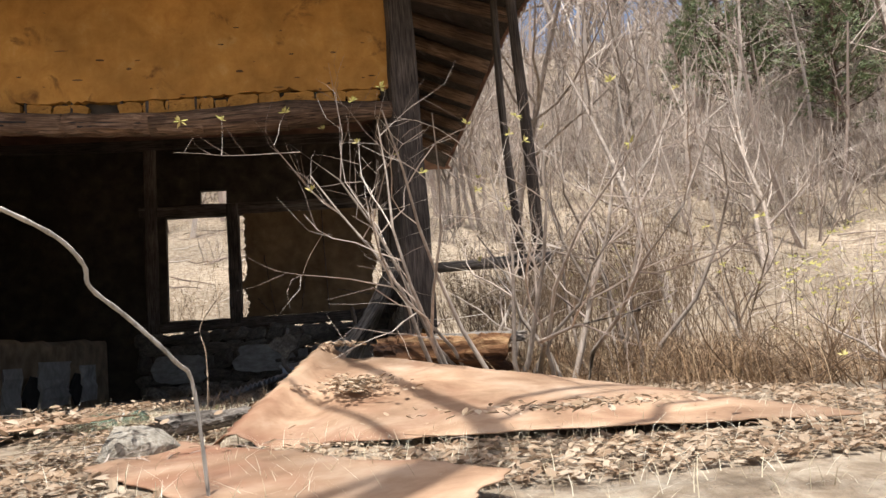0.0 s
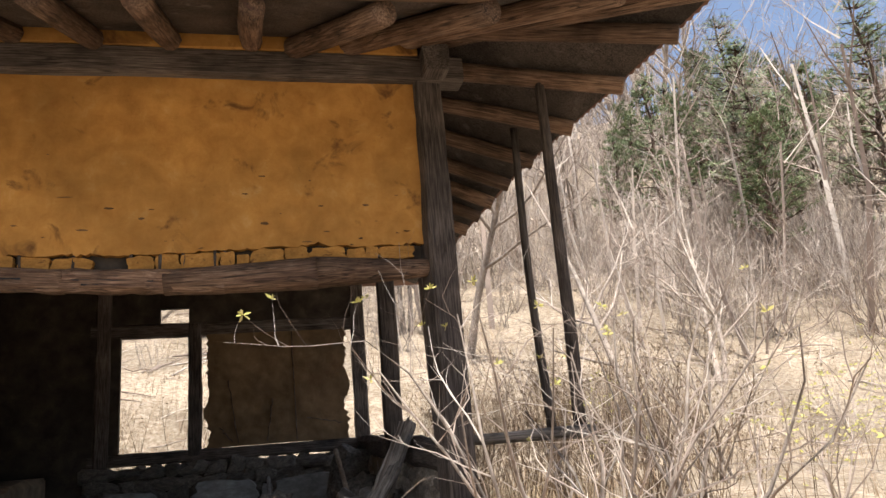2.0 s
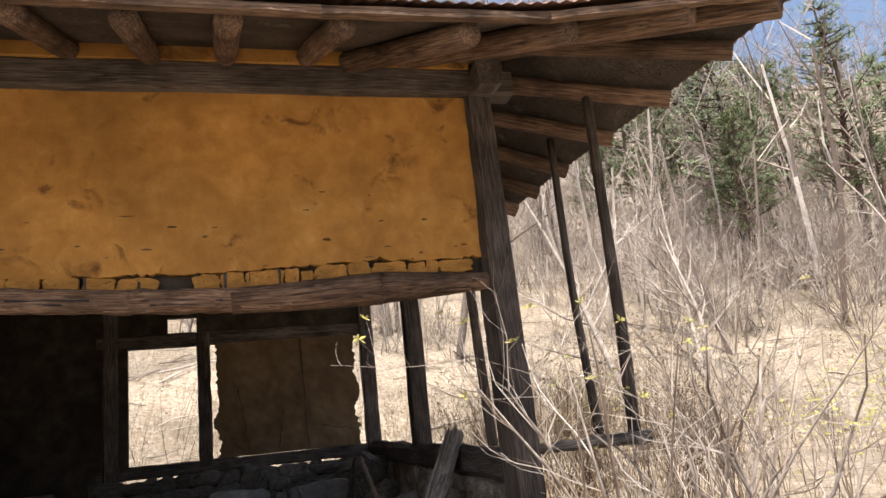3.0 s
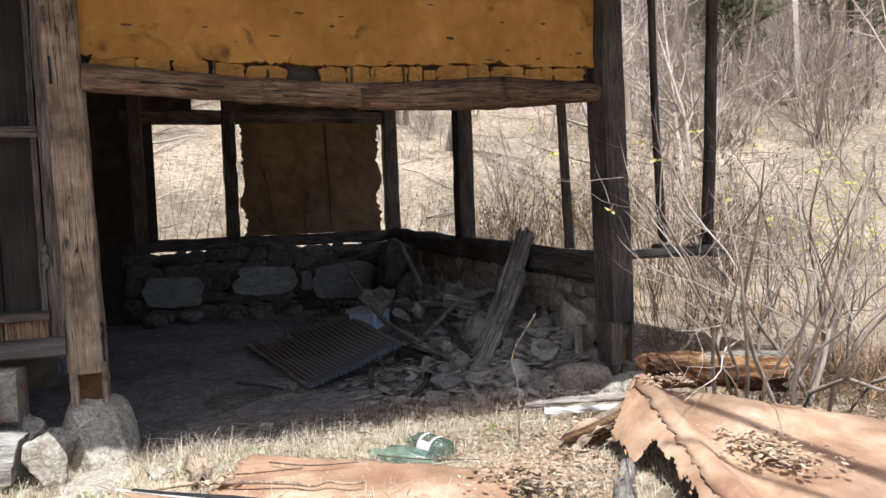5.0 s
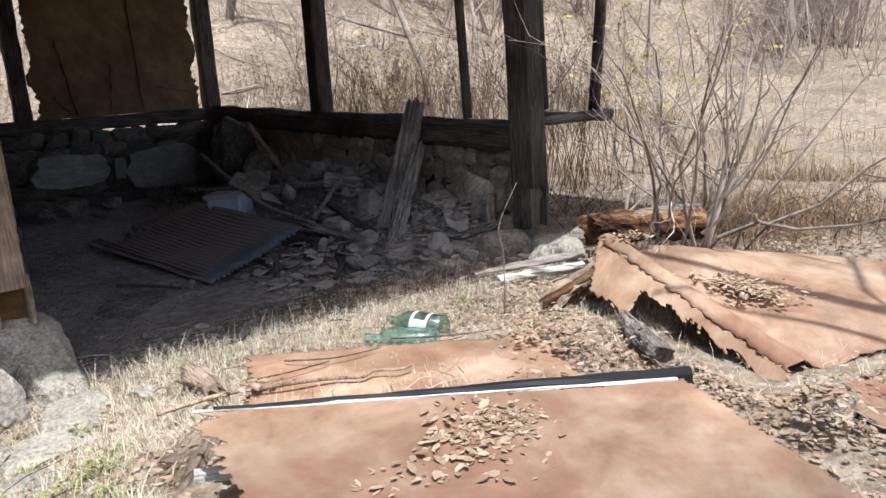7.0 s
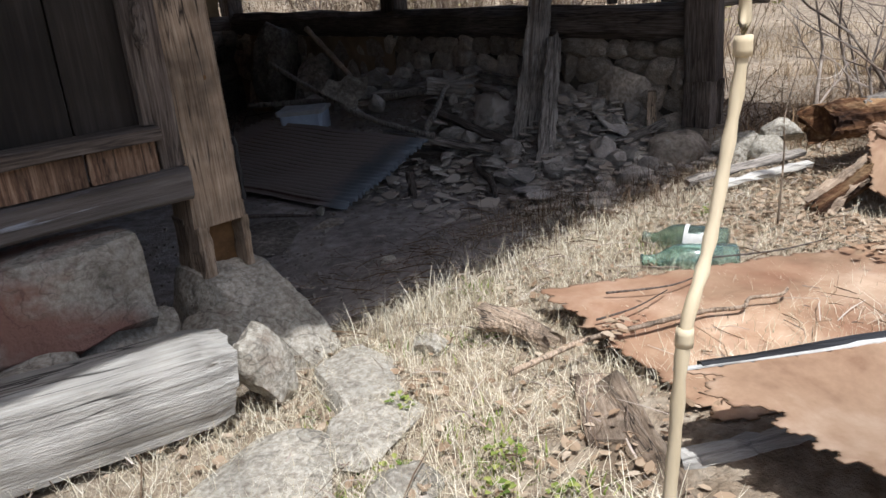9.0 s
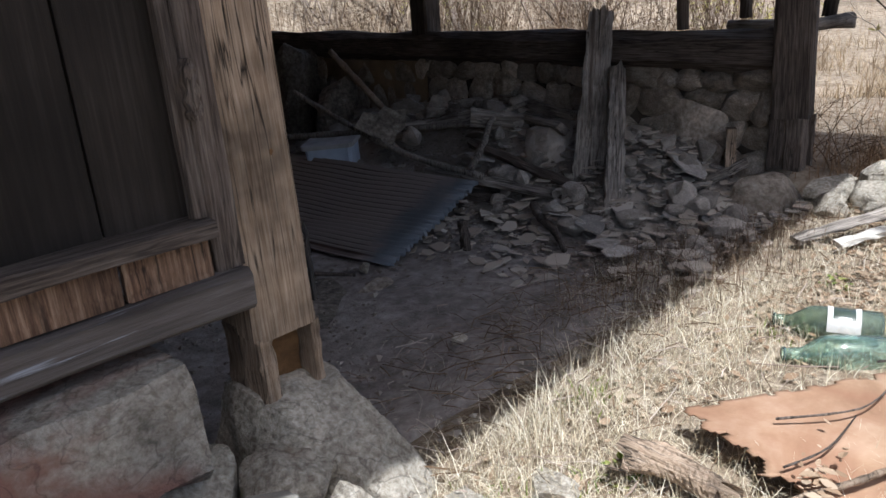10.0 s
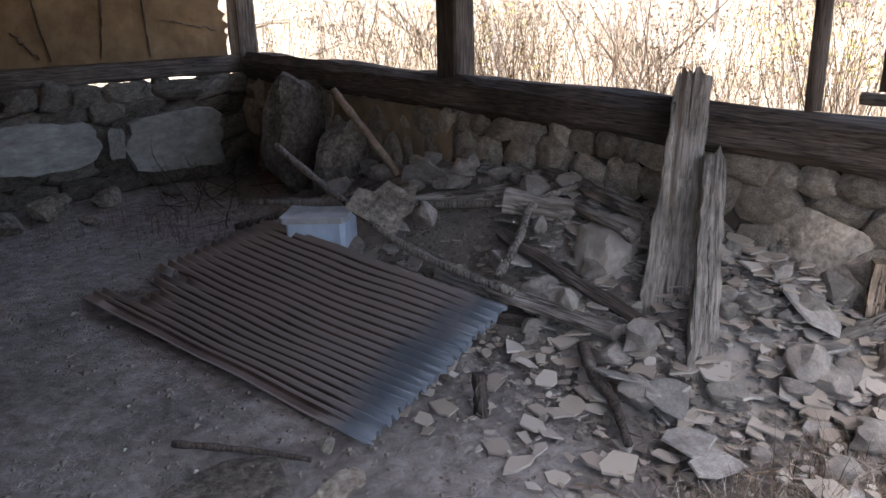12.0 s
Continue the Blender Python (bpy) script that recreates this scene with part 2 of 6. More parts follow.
NEEDLE = islands("pine_needles", [(0.0, (0.09, 0.125, 0.06)), (0.6, (0.18, 0.225, 0.115)), (1.0, (0.28, 0.32, 0.18))], 0.6, 0.1)
BUD = islands("yellow_green_buds", [(0.0, (0.30, 0.30, 0.08)), (0.6, (0.45, 0.42, 0.13)), (1.0, (0.55, 0.47, 0.22))], 0.6, 0.3)
TWIG = islands("grey_bare_twigs", [(0.0, (0.20, 0.155, 0.13)), (0.5, (0.36, 0.30, 0.26)), (1.0, (0.55, 0.50, 0.45))], 0.9)
BARK = surface("grey_brown_bark", [(0.3, (0.19, 0.15, 0.12)), (0.55, (0.36, 0.30, 0.245)), (0.8, (0.52, 0.47, 0.41))], 22, (1, 1, 0.3), 3.0, 0.4, 0.95, 0.9, 40, 0.01)
PINE_BARK = surface("dark_pine_bark", [(0.3, (0.05, 0.035, 0.028)), (0.6, (0.13, 0.085, 0.06)), (0.8, (0.2, 0.14, 0.10))], 14, (1, 1, 0.3), 2.0, 0.4, 0.95, 0.9, 30, 0.02)
HOLE_BLACK = surface("dark_hole_fill", [(0.3, (0.02, 0.018, 0.016)), (0.7, (0.05, 0.045, 0.04))], 8, bump=0.3)
FOAM = surface("pale_blue_foam_plastic", [(0.3, (0.50, 0.58, 0.70)), (0.7, (0.66, 0.74, 0.84))], 12, (1, 1, 1), 4.0, 0.15, 0.6, 0.1, 60, 0.002, vary=0.0)
FOAM_WHITE = surface("dusty_white_lid", [(0.3, (0.42, 0.42, 0.42)), (0.7, (0.62, 0.62, 0.62))], 12, (1, 1, 1), 4.0, 0.3, 0.7, 0.1, 60, 0.002, vary=0.0)
PAPER = surface("faded_white_label", [(0.3, (0.55, 0.53, 0.48)), (0.7, (0.75, 0.74, 0.70))], 30, vary=0.0, bump=0.0)


def glass(name, col, rough=0.12):
    m = bpy.data.materials.new(name)
    m.use_nodes = True
    b = m.node_tree.nodes["Principled BSDF"]
    b.inputs["Base Color"].default_value = (*col, 1)
    b.inputs["Roughness"].default_value = rough
    b.inputs["Transmission Weight"].default_value = 0.95
    b.inputs["IOR"].default_value = 1.42
    return m


GLASS = glass("pale_green_bottle_glass", (0.72, 0.92, 0.85), 0.08)
GLASS_DARK = glass("dusty_green_bottle_glass", (0.60, 0.74, 0.64), 0.18)

MUD_CLOD = surface("dusty_grey_mud_clods", [(0.3, (0.36, 0.315, 0.265)), (0.6, (0.50, 0.445, 0.385)), (0.8, (0.60, 0.55, 0.49))], 16, (1, 1, 1), 2.5, 0.35, 0.95, 0.9, 35, 0.015, vary=0.25)
FLAKE = surface("dusty_plaster_flake", [(0.3, (0.28, 0.25, 0.22)), (0.6, (0.42, 0.385, 0.345)), (0.8, (0.54, 0.505, 0.465))], 18, (1, 1, 1), 3.0, 0.4, 0.95, 0.7, 60, 0.006, vary=0.22)
CRUMB = islands("pale_crumbs", [(0.0, (0.17, 0.145, 0.125)), (0.7, (0.27, 0.24, 0.21)), (1.0, (0.40, 0.37, 0.33))], 0.95)
REED = surface("pale_cream_reed", [(0.3, (0.58, 0.46, 0.28)), (0.6, (0.74, 0.62, 0.42)), (0.8, (0.80, 0.71, 0.53))], 30, (1, 1, 0.1), 4.0, 0.2, 0.6, 0.2, 60, 0.001, vary=0.0)
# Near-black wood for the long bar, the thin splits and the upper mortise.
BLACK_WOOD = surface("plain_black_wood", [(0.3, (0.012, 0.012, 0.013)), (0.6, (0.03, 0.03, 0.033)), (0.8, (0.06, 0.06, 0.065))], 30, GRAIN, 2.0, 0.3, 0.6, 0.5, 60, 0.004)
MUD_CHIP = surface("bare_brown_mud_chip", [(0.3, (0.10, 0.055, 0.025)), (0.7, (0.22, 0.125, 0.055))], 20, bump=0.5, vary=0.3)
SILL_PAINT = surface("dark_sill_with_flaked_paint", [(0.3, (0.05, 0.042, 0.038)), (0.55, (0.12, 0.105, 0.095)), (0.75, (0.20, 0.18, 0.17))], 36, GRAIN, 1.6, 0.4, 0.85, 0.8, 60, vary=0.0, cracks=0.6,
                     stain=((0.30, 0.32, 0.36), 40, 0.60, 0.68))
CHIP = islands("dusty_plaster_chips", [(0.0, (0.31, 0.265, 0.225)), (0.6, (0.41, 0.365, 0.315)), (1.0, (0.52, 0.485, 0.44))], 0.95)


# ---------------------------------------------------------------- building helpers
WORLD_OF = {}


def smooth(a, b, v):
    u = min(1.0, max(0.0, (v - a) / (b - a)))
    return u * u * (3 - 2 * u)


def thing(name, at=(0, 0, 0), label="", category="", group="", kind="", rz=0.0):
    ob = new(name)
    m = pose(*at, 0, 0, rz)
    ob.matrix_basis = m
    ob.empty_display_size = 0.1
    WORLD_OF[ob] = m
    return tagged(ob, label, category, group, kind)


def mesh_object(name, mesh, material, m=None, parent=None, label="", flat=True):
    if not mesh.materials:
        mesh.materials.append(material)
    ob = new(name, mesh)
    m = m or Matrix()
    WORLD_OF[ob] = m
    if parent:
        ob.parent = parent
        ob.matrix_basis = WORLD_OF[parent].inverted() @ m
    else:
        ob.matrix_basis = m
    if label:
        ob["label"] = label
    return ob


def part(name, bm, material, parent=None, label="", m=None, soft=False, crisp=0):
    """Links a bmesh as one mesh object, as a thing of its own or under a thing or part; m is its place in the world."""
    mesh = bpy.data.meshes.new(name)
    bmesh.ops.recalc_face_normals(bm, faces=bm.faces)
    bm.to_mesh(mesh)
    bm.free()
    if soft or crisp:
        mesh.shade_smooth()
    if crisp:
        mesh.set_sharp_from_angle(angle=radians(crisp))
    return mesh_object(name, mesh, material, m, parent, label)


def raw(name, verts, faces, material, parent=None, label="", m=None, soft=False):
    mesh = bpy.data.meshes.new(name)
    mesh.from_pydata(verts, [], faces)
    mesh.update()
    if soft:
        mesh.shade_smooth()
    return mesh_object(name, mesh, material, m, parent, label)


def along(p0, p1, roll=0.0):
    """The pose that puts local z along p0 to p1, and the length."""
    d = Vector(p1) - Vector(p0)
    q = d.to_track_quat("Z", "Y")
    return Matrix.Translation(p0) @ q.to_matrix().to_4x4() @ Matrix.Rotation(radians(roll), 4, "Z"), d.length


def beam_bm(length, w, d, bevel=0.008, wear=0.004, cuts=7, bow=(0, 0), taper=1.0, seed=0):
    """A squared timber along z: worn arrises, slight unevenness, a bow."""
    bm = bmesh.new()
    rings = []
    b = bevel
    prof = [(-w / 2 + b, -d / 2), (w / 2 - b, -d / 2), (w / 2, -d / 2 + b), (w / 2, d / 2 - b), (w / 2 - b, d / 2), (-w / 2 + b, d / 2), (-w / 2, d / 2 - b), (-w / 2, -d / 2 + b)]
    rng = random.Random(seed)
    for i in range(cuts + 1):
        u = i / cuts
        k = 1 + (taper - 1) * u
        s = math.sin(math.pi * u)
        rings.append([bm.verts.new((x * k + bow[0] * s + rng.uniform(-wear, wear), y * k + bow[1] * s + rng.uniform(-wear, wear), u * length)) for x, y in prof])
    for a, c in zip(rings, rings[1:]):
        for j in range(8):
            bm.faces.new((a[j], a[(j + 1) % 8], c[(j + 1) % 8], c[j]))
    bm.faces.new(rings[0][::-1])
    bm.faces.new(rings[-1])
    return bm


def log_bm(length, r0, r1, sides=10, cuts=8, wobble=0.12, bend=0.0, seed=0, ragged=0.0):
    """A round timber along z with an uneven skin."""
    bm = bmesh.new()
    rng = random.Random(seed)
    ph = rng.uniform(0, 6.28)
    rings = []
    for i in range(cuts + 1):
        u = i / cuts
        r = r0 + (r1 - r0) * u
        ox = bend * math.sin(math.pi * u + 0.3 * math.sin(ph)) + 0.3 * bend * math.sin(5 * u + ph)
        oy = 0.4 * bend * math.sin(3.1 * u + ph)
        ring = []
        for j in range(sides):
            a = 2 * math.pi * j / sides
            k = r * (1 + rng.uniform(-wobble, wobble) * 0.5 + wobble * 0.6 * math.sin(2 * a + ph + 2 * u))
            dz = rng.uniform(-ragged, ragged) if i in (0, cuts) else 0
            ring.append(bm.verts.new((ox + k * math.cos(a), oy + k * math.sin(a), u * length + dz)))
        rings.append(ring)
    for a, c in zip(rings, rings[1:]):
        for j in range(sides):
            bm.faces.new((a[j], a[(j + 1) % sides], c[(j + 1) % sides], c[j]))
    bm.faces.new(rings[0][::-1])
    bm.faces.new(rings[-1])
    return bm


def timber(name, p0, p1, w, d, material, parent=None, label="", roll=0.0, **kw):
    m, length = along(p0, p1, roll)
    return part(name, beam_bm(length, w, d, **kw), material, parent, label, m)


def pole(name, p0, p1, r0, r1, material, parent=None, label="", **kw):
    m, length = along(p0, p1)
    return part(name, log_bm(length, r0, r1, **kw), material, parent, label, m, soft=True)


def stone_bm(sx, sy, sz, seed=0, sub=2, rough=0.18, boxy=0.45):
    """A rounded, chipped stone of that full size, its underside at z = 0."""
    bm = bmesh.new()
    bmesh.ops.create_icosphere(bm, subdivisions=sub, radius=1.0)
    off = Vector((seed * 3.17, seed * 1.31, seed * 2.23))
    for v in bm.verts:
        n = v.co.normalized()
        cube = n / max(abs(n.x), abs(n.y), abs(n.z))
        p = n.lerp(cube, boxy)
        p *= 1 + rough * noise.noise(n * 1.3 + off) + 0.5 * rough * noise.noise(n * 3.1 + off)
        v.co = p
    cut = random.Random(seed * 7 + 1)
    for _ in range(12):
        d = Vector((cut.gauss(0, 1), cut.gauss(0, 1), cut.gauss(0, 0.8))).normalized()
        lim = cut.uniform(0.62, 0.92)
        for v in bm.verts:
            over = v.co.dot(d) - lim
            if over > 0:
                v.co -= d * over * 0.92
    for v in bm.verts:
        v.co = Vector((v.co.x * sx * 0.55, v.co.y * sy * 0.55, v.co.z * sz * 0.55))
    if sub > 2:
        grit = 0.035 * min(sx, sy, sz)
        for v in bm.verts:
            q = v.co * 14 + off
            v.co += v.co.normalized() * grit * (noise.noise(q) + 0.6 * noise.noise(q * 2.3))
    lo = min(v.co.z for v in bm.verts)
    for v in bm.verts:
        v.co.z -= lo
    return bm


def slab_bm(size, thick, seed=0, corners=7, stretch=1.0):
    """A flat broken flake with an angular outline, lying at z = 0."""
    rng = random.Random(seed)
    bm = bmesh.new()
    top, low = [], []
    for i in range(corners):
        a = 2 * math.pi * (i + rng.uniform(-0.3, 0.3)) / corners
        r = size * 0.5 * rng.uniform(0.65, 1.1)
        x, y = r * math.cos(a) * stretch, r * math.sin(a)
        low.append(bm.verts.new((x * 1.04, y * 1.04, rng.uniform(0, 0.1) * thick)))
        top.append(bm.verts.new((x, y, thick * rng.uniform(0.8, 1.15))))
    bm.faces.new(low[::-1])
    bm.faces.new(top)
    for i in range(corners):
        j = (i + 1) % corners
        bm.faces.new((low[i], low[j], top[j], top[i]))
    return bm


def plate_bm(thick, seed):
    """A broken plate of about unit width and height, four-sided with a ragged rim."""
    rng = random.Random(seed)
    bm = bmesh.new()
    top, low = [], []
    n = 28
    for i in range(n):
        a = 2 * math.pi * i / n
        k = 0.5 / max(abs(math.cos(a)), abs(math.sin(a))) ** 0.85
        k *= 1 + 0.22 * noise.noise((math.cos(a) * 1.6, math.sin(a) * 1.6, seed)) + rng.uniform(-0.06, 0.04)
        low.append(bm.verts.new((k * math.cos(a), k * math.sin(a), 0)))
        top.append(bm.verts.new((k * 0.97 * math.cos(a), k * 0.97 * math.sin(a), thick)))
    bm.faces.new(low[::-1])
    bm.faces.new(top)
    for i in range(n):
        j = (i + 1) % n
        bm.faces.new((low[i], low[j], top[j], top[i]))
    return bm


def height(x, y):
    """The lie of the land."""
    z = 0.145 + 0.03 * noise.noise((x * 0.9, y * 0.9, 3.0)) + 0.012 * noise.noise((x * 4, y * 4, 1.0))
    z += 0.08 * smooth(-0.6, -1.6, y) * smooth(2.6, 0.5, x)
    inside = smooth(-0.35, 0.35, y) * smooth(5.6, 5.2, y) * smooth(3.5, 3.2, x)
    z = z * (1 - inside) + (-0.02) * inside
    bank = smooth(-3.3, -4.6, y) * smooth(1.2, 2.5, x)
    z -= 0.72 * bank + 0.5 * smooth(-6, -14, y)
    z -= 0.15 * smooth(4.0, 8.0, x) * smooth(5, 1, y)
    n = max(0.0, y - 6.2)
    rise = 0.46 * min(n, 58) * smooth(0, 3.0, n)
    rise += 0.10 * noise.noise((x * 0.35, y * 0.35, 7.0)) * smooth(4.5, 9, y)
    rise += 1.6 * noise.noise((x * 0.06, y * 0.06, 2.0)) * smooth(12, 40, y)
    rise += 0.16 * max(0.0, min(x - 12, 60)) * smooth(-4, 10, y)
    return z + rise


# ---------------------------------------------------------------- the land
def spread(lo, hi, step, far, grow=1.16):
    inner = list(np.arange(lo, hi + 1e-6, step))
    out, s = [hi], step
    while out[-1] < far:
        s *= grow
        out.append(out[-1] + s)
    back, s = [lo], step
    while back[-1] > -far:
        s *= grow
        back.append(back[-1] - s)
    return [float(v) for v in back[:0:-1] + inner + out[1:]]


def build_ground():
    xs, ys = spread(-2.5, 6.5, 0.11, 900), spread(-6.5, 7.5, 0.11, 900)
    verts = [(x, y, height(x, y)) for y in ys for x in xs]
    w = len(xs)
    faces = [(j * w + i, j * w + i + 1, j * w + i + w + 1, j * w + i + w) for j in range(len(ys) - 1) for i in range(w - 1)]
    tagged(raw("ground", verts, faces, GROUND, soft=True), "dry hillside ground with straw, soil and leaf litter", "ground", kind="structure")


def build_floor():
    nx, ny = 80, 90
    verts = []
    for j in range(ny + 1):
        for i in range(nx + 1):
            x, y = -2.0 + 5.15 * i / nx, -0.25 + 5.4 * j / ny
            z = 0.03 + 0.025 * noise.noise((x * 1.3, y * 1.3, 9.0)) + 0.008 * noise.noise((x * 7, y * 7, 4.0))
            z += 0.16 * smooth(1.7, 3.1, x) * smooth(4.8, 3.0, y) * smooth(-0.3, 0.8, y) + 0.10 * smooth(0.5, -0.2, y)
            z -= 0.2 * smooth(0.02, -0.25, y)
            verts.append((x, y, z))
    w = nx + 1
    faces = [(j * w + i, j * w + i + 1, j * w + i + w + 1, j * w + i + w) for j in range(ny) for i in range(nx)]
    tagged(raw("floor", verts, faces, DIRT, soft=True), "bare grey trodden earth floor of the ruined kitchen", "floor", kind="structure")


build_ground()
build_floor()


# ---------------------------------------------------------------- the house: frame
def build_frame():
    posts = [("post_1", (0.024, 0.083, 0.545), (-0.022, 0.083, 3.2), 0.172, WOOD_TAN, "squared house post, bleached tan, on a rough stone"),
             ("post_2", (3.078, 0.01, 0.545), (3.052, 0.115, 3.42), 0.178, WOOD_DARK, "weathered grey-brown corner post with an empty mortise"),
             ("post_3", (3.12, 2.68, 0.05), (3.10, 2.68, 3.3), 0.16, WOOD_DARK, "dark post standing in the open side wall"),
             ("post_4", (3.10, 5.18, 0.05), (3.08, 5.18, 3.3), 0.17, WOOD_DARK, "dark back corner post with daylight beside it"),
             ("post_5", (0.10, 5.18, 0.05), (0.10, 5.18, 3.3), 0.16, WOOD_DARK, "dark post in the back wall"),
             ("post_6", (1.12, 5.18, 0.9), (1.12, 5.18, 2.45), 0.15, WOOD_DARK, "dark window post in the back wall"),
             ("post_7", (-3.0, 0.09, 0.3), (-3.0, 0.09, 3.3), 0.18, WOOD_DARK, "dark far corner post of the house")]
    for i, (name, p0, p1, w, mat, label) in enumerate(posts):
        post = tagged(timber(name, p0, p1, w, w, mat, None, label, bevel=0.014, wear=0.006, cuts=12, seed=i), label, "post", kind="structure")
        if i < 2:
            # the empty mortise at the foot: a back, two cheeks, an inside coloured darker
            x, foot = p0[0], (0.385, 0.285)[i]
            n0, n1 = ((x - 0.045, x + 0.062), (x - 0.002, x + 0.066))[i]
            yb = p0[1]
            timber("post_back", (x, yb + 0.043, foot), (x, yb + 0.043, 0.56), 0.172, 0.086, mat, post, bevel=0.01, wear=0.004, seed=7)
            timber("post_cheek", ((x - 0.086 + n0) / 2, yb - 0.043, foot), ((x - 0.086 + n0) / 2, yb - 0.043, 0.55), n0 - x + 0.086, 0.086, mat, post, bevel=0.006, wear=0.004, seed=8)
            timber("post_cheek", ((x + 0.086 + n1) / 2, yb - 0.043, foot), ((x + 0.086 + n1) / 2, yb - 0.043, 0.55), x + 0.086 - n1, 0.086, mat, post, bevel=0.004, wear=0.003, seed=9)
            timber("rotted_socket", ((n0 + n1) / 2, yb - 0.006, foot), ((n0 + n1) / 2, yb - 0.006, 0.548), n1 - n0 + 0.004, 0.02, MUD_CHIP, post, "darker inside of the mortise", bevel=0.003, wear=0.004, seed=10)
            if i == 0:
                # black slivers for the shade inside the split on the outer arris, and knots
                for z0, z1, dx, w in ((0.60, 0.74, 0.083, 0.012), (0.72, 0.80, 0.084, 0.007)):
                    timber("rotted_split", (x + dx, -0.003, z0), (x + dx - 0.006, -0.003, z1), w, 0.012, BLACK_WOOD, post, "black sliver drawn as a split", bevel=0.003, wear=0.003, cuts=5, seed=3)
                for dx, z in ((0.02, 0.98), (-0.03, 1.42), (0.04, 1.75)):
                    part("knot", slab_bm(0.015, 0.003, seed=int(z * 50), corners=9), MUD_CHIP, post, "dark knot", pose(x + dx, -0.0035, z, 90, 0, 0) @ Matrix.Diagonal((0.8, 1.1, 1, 1)))
                # Black strip on the post face, painting the dark inside of a mortise.
                timber("mortise", (x - 0.075, -0.001, 1.97), (x - 0.076, -0.001, 2.10), 0.026, 0.012, BLACK_WOOD, post, "black strip drawn as an empty mortise", bevel=0.002, wear=0.002, cuts=4, seed=6)
    # the crooked lintel log over the opening, in two lengths
    lint = thing("lintel", (1.5, 0.05, 2.03), "cracked brown log lintel sagging over the wide opening", "lintel", kind="structure")
    timber("log", (0.085, 0.035, 2.012), (0.95, 0.035, 1.957), 0.13, 0.125, WOOD_BROWN, lint, bevel=0.022, wear=0.006, cuts=12, seed=4)
    timber("log", (0.94, 0.035, 1.957), (1.80, 0.035, 1.93), 0.13, 0.128, WOOD_BROWN, lint, bevel=0.022, wear=0.006, cuts=12, taper=1.04, seed=5)
    pole("log", (1.47, 0.03, 1.932), (2.32, 0.02, 1.965), 0.072, 0.094, WOOD_BROWN, lint, sides=14, cuts=12, wobble=0.07, bend=0.006, seed=9)
    pole("log", (2.315, 0.02, 1.965), (3.03, 0.035, 1.985), 0.094, 0.05, WOOD_BROWN, lint, sides=14, cuts=10, wobble=0.07, bend=0.006, seed=9)
    for x0, x1, z in ((0.35, 0.75, 1.985), (1.0, 1.42, 1.955), (0.5, 0.62, 1.955), (1.05, 1.25, 1.925)):
        timber("split", (x0, -0.031, z), (x1, -0.031, z - 0.05 * (x1 - x0)), 0.006, 0.007, BLACK_WOOD, lint, "dark drying split", bevel=0.001, wear=0.003, cuts=6, seed=int(x0 * 90))
    beams = [("beam_1", (-3.1, 0.07, 3.285), (3.3, 0.07, 3.29), 0.17, 0.18, "dark wall plate beam under the rafters"),
             ("beam_2", (3.10, -0.15, 3.30), (3.08, 5.35, 3.30), 0.17, 0.18, "dark side wall plate beam under the rafters"),
             ("beam_3", (-0.05, 5.18, 0.90), (3.05, 5.18, 0.90), 0.13, 0.14, "dark sill beam of the back wall"),
             ("beam_4", (-0.05, 5.18, 2.38), (3.05, 5.18, 2.38), 0.13, 0.16, "dark head beam of the back wall"),
             ("beam_5", (-3.1, 5.18, 3.285), (3.3, 5.18, 3.29), 0.17, 0.18, "dark back wall plate beam")]
    for i, (name, p0, p1, w, d, label) in enumerate(beams):
        tagged(timber(name, p0, p1, w, d, WOOD_DARK, None, label, bevel=0.02, wear=0.008, cuts=16, seed=20 + i), label, "beam", kind="structure")
    label = "thick dark log sill on the rubble side wall"
    tagged(timber("beam_6", (3.09, 0.10, 0.865), (3.11, 5.1, 0.875), 0.19, 0.21, WOOD_DARK, None, label, bevel=0.05, wear=0.012, cuts=22, seed=31), label, "beam", kind="structure")


def grid_wall(name, x0, x1, z0, z1, y, thick, material, parent=None, label="", edge=None, nx=40, nz=24, relief=0.008, seed=0.0, axis="x", jag=0.0):
    """A mud wall panel with an uneven face and, at its foot, a ragged edge."""
    def place(u, d, z):
        return (u, d, z) if axis == "x" else (d, u, z)
    verts, faces = [], []
    for side in (0, 1):
        for j in range(nz + 1):
            for i in range(nx + 1):
                u = x0 + (x1 - x0) * i / nx
                low = z0 + (edge(u) if edge else 0)
                z = low + (z1 - low) * j / nz
                if i in (0, nx):
                    u += jag * (noise.noise((z * 4, i, 5.0)) + 0.6 * noise.noise((z * 23, i, 2.0)))
                d = relief * (noise.noise((u * 3 + seed, z * 3, side * 5.0)) + 0.5 * noise.noise((u * 11, z * 11 + seed, side)))
                verts.append(place(u, y + (d if side == 0 else thick + d), z))
    w = nx + 1
    n = w * (nz + 1)
    for j in range(nz):
        for i in range(nx):
            a = j * w + i
            faces.append((a, a + 1, a + w + 1, a + w))
            faces.append((n + a + 1, n + a, n + a + w, n + a + w + 1))
    rim = [i for i in range(w)] + [j * w + nx for j in range(1, nz + 1)] + [nz * w + i for i in range(nx - 1, -1, -1)] + [j * w for j in range(nz - 1, 0, -1)]
    for a, b in zip(rim, rim[1:] + rim[:1]):
        faces.append((b, a, a + n, b + n))
    return raw(name, verts, faces, material, parent, label)


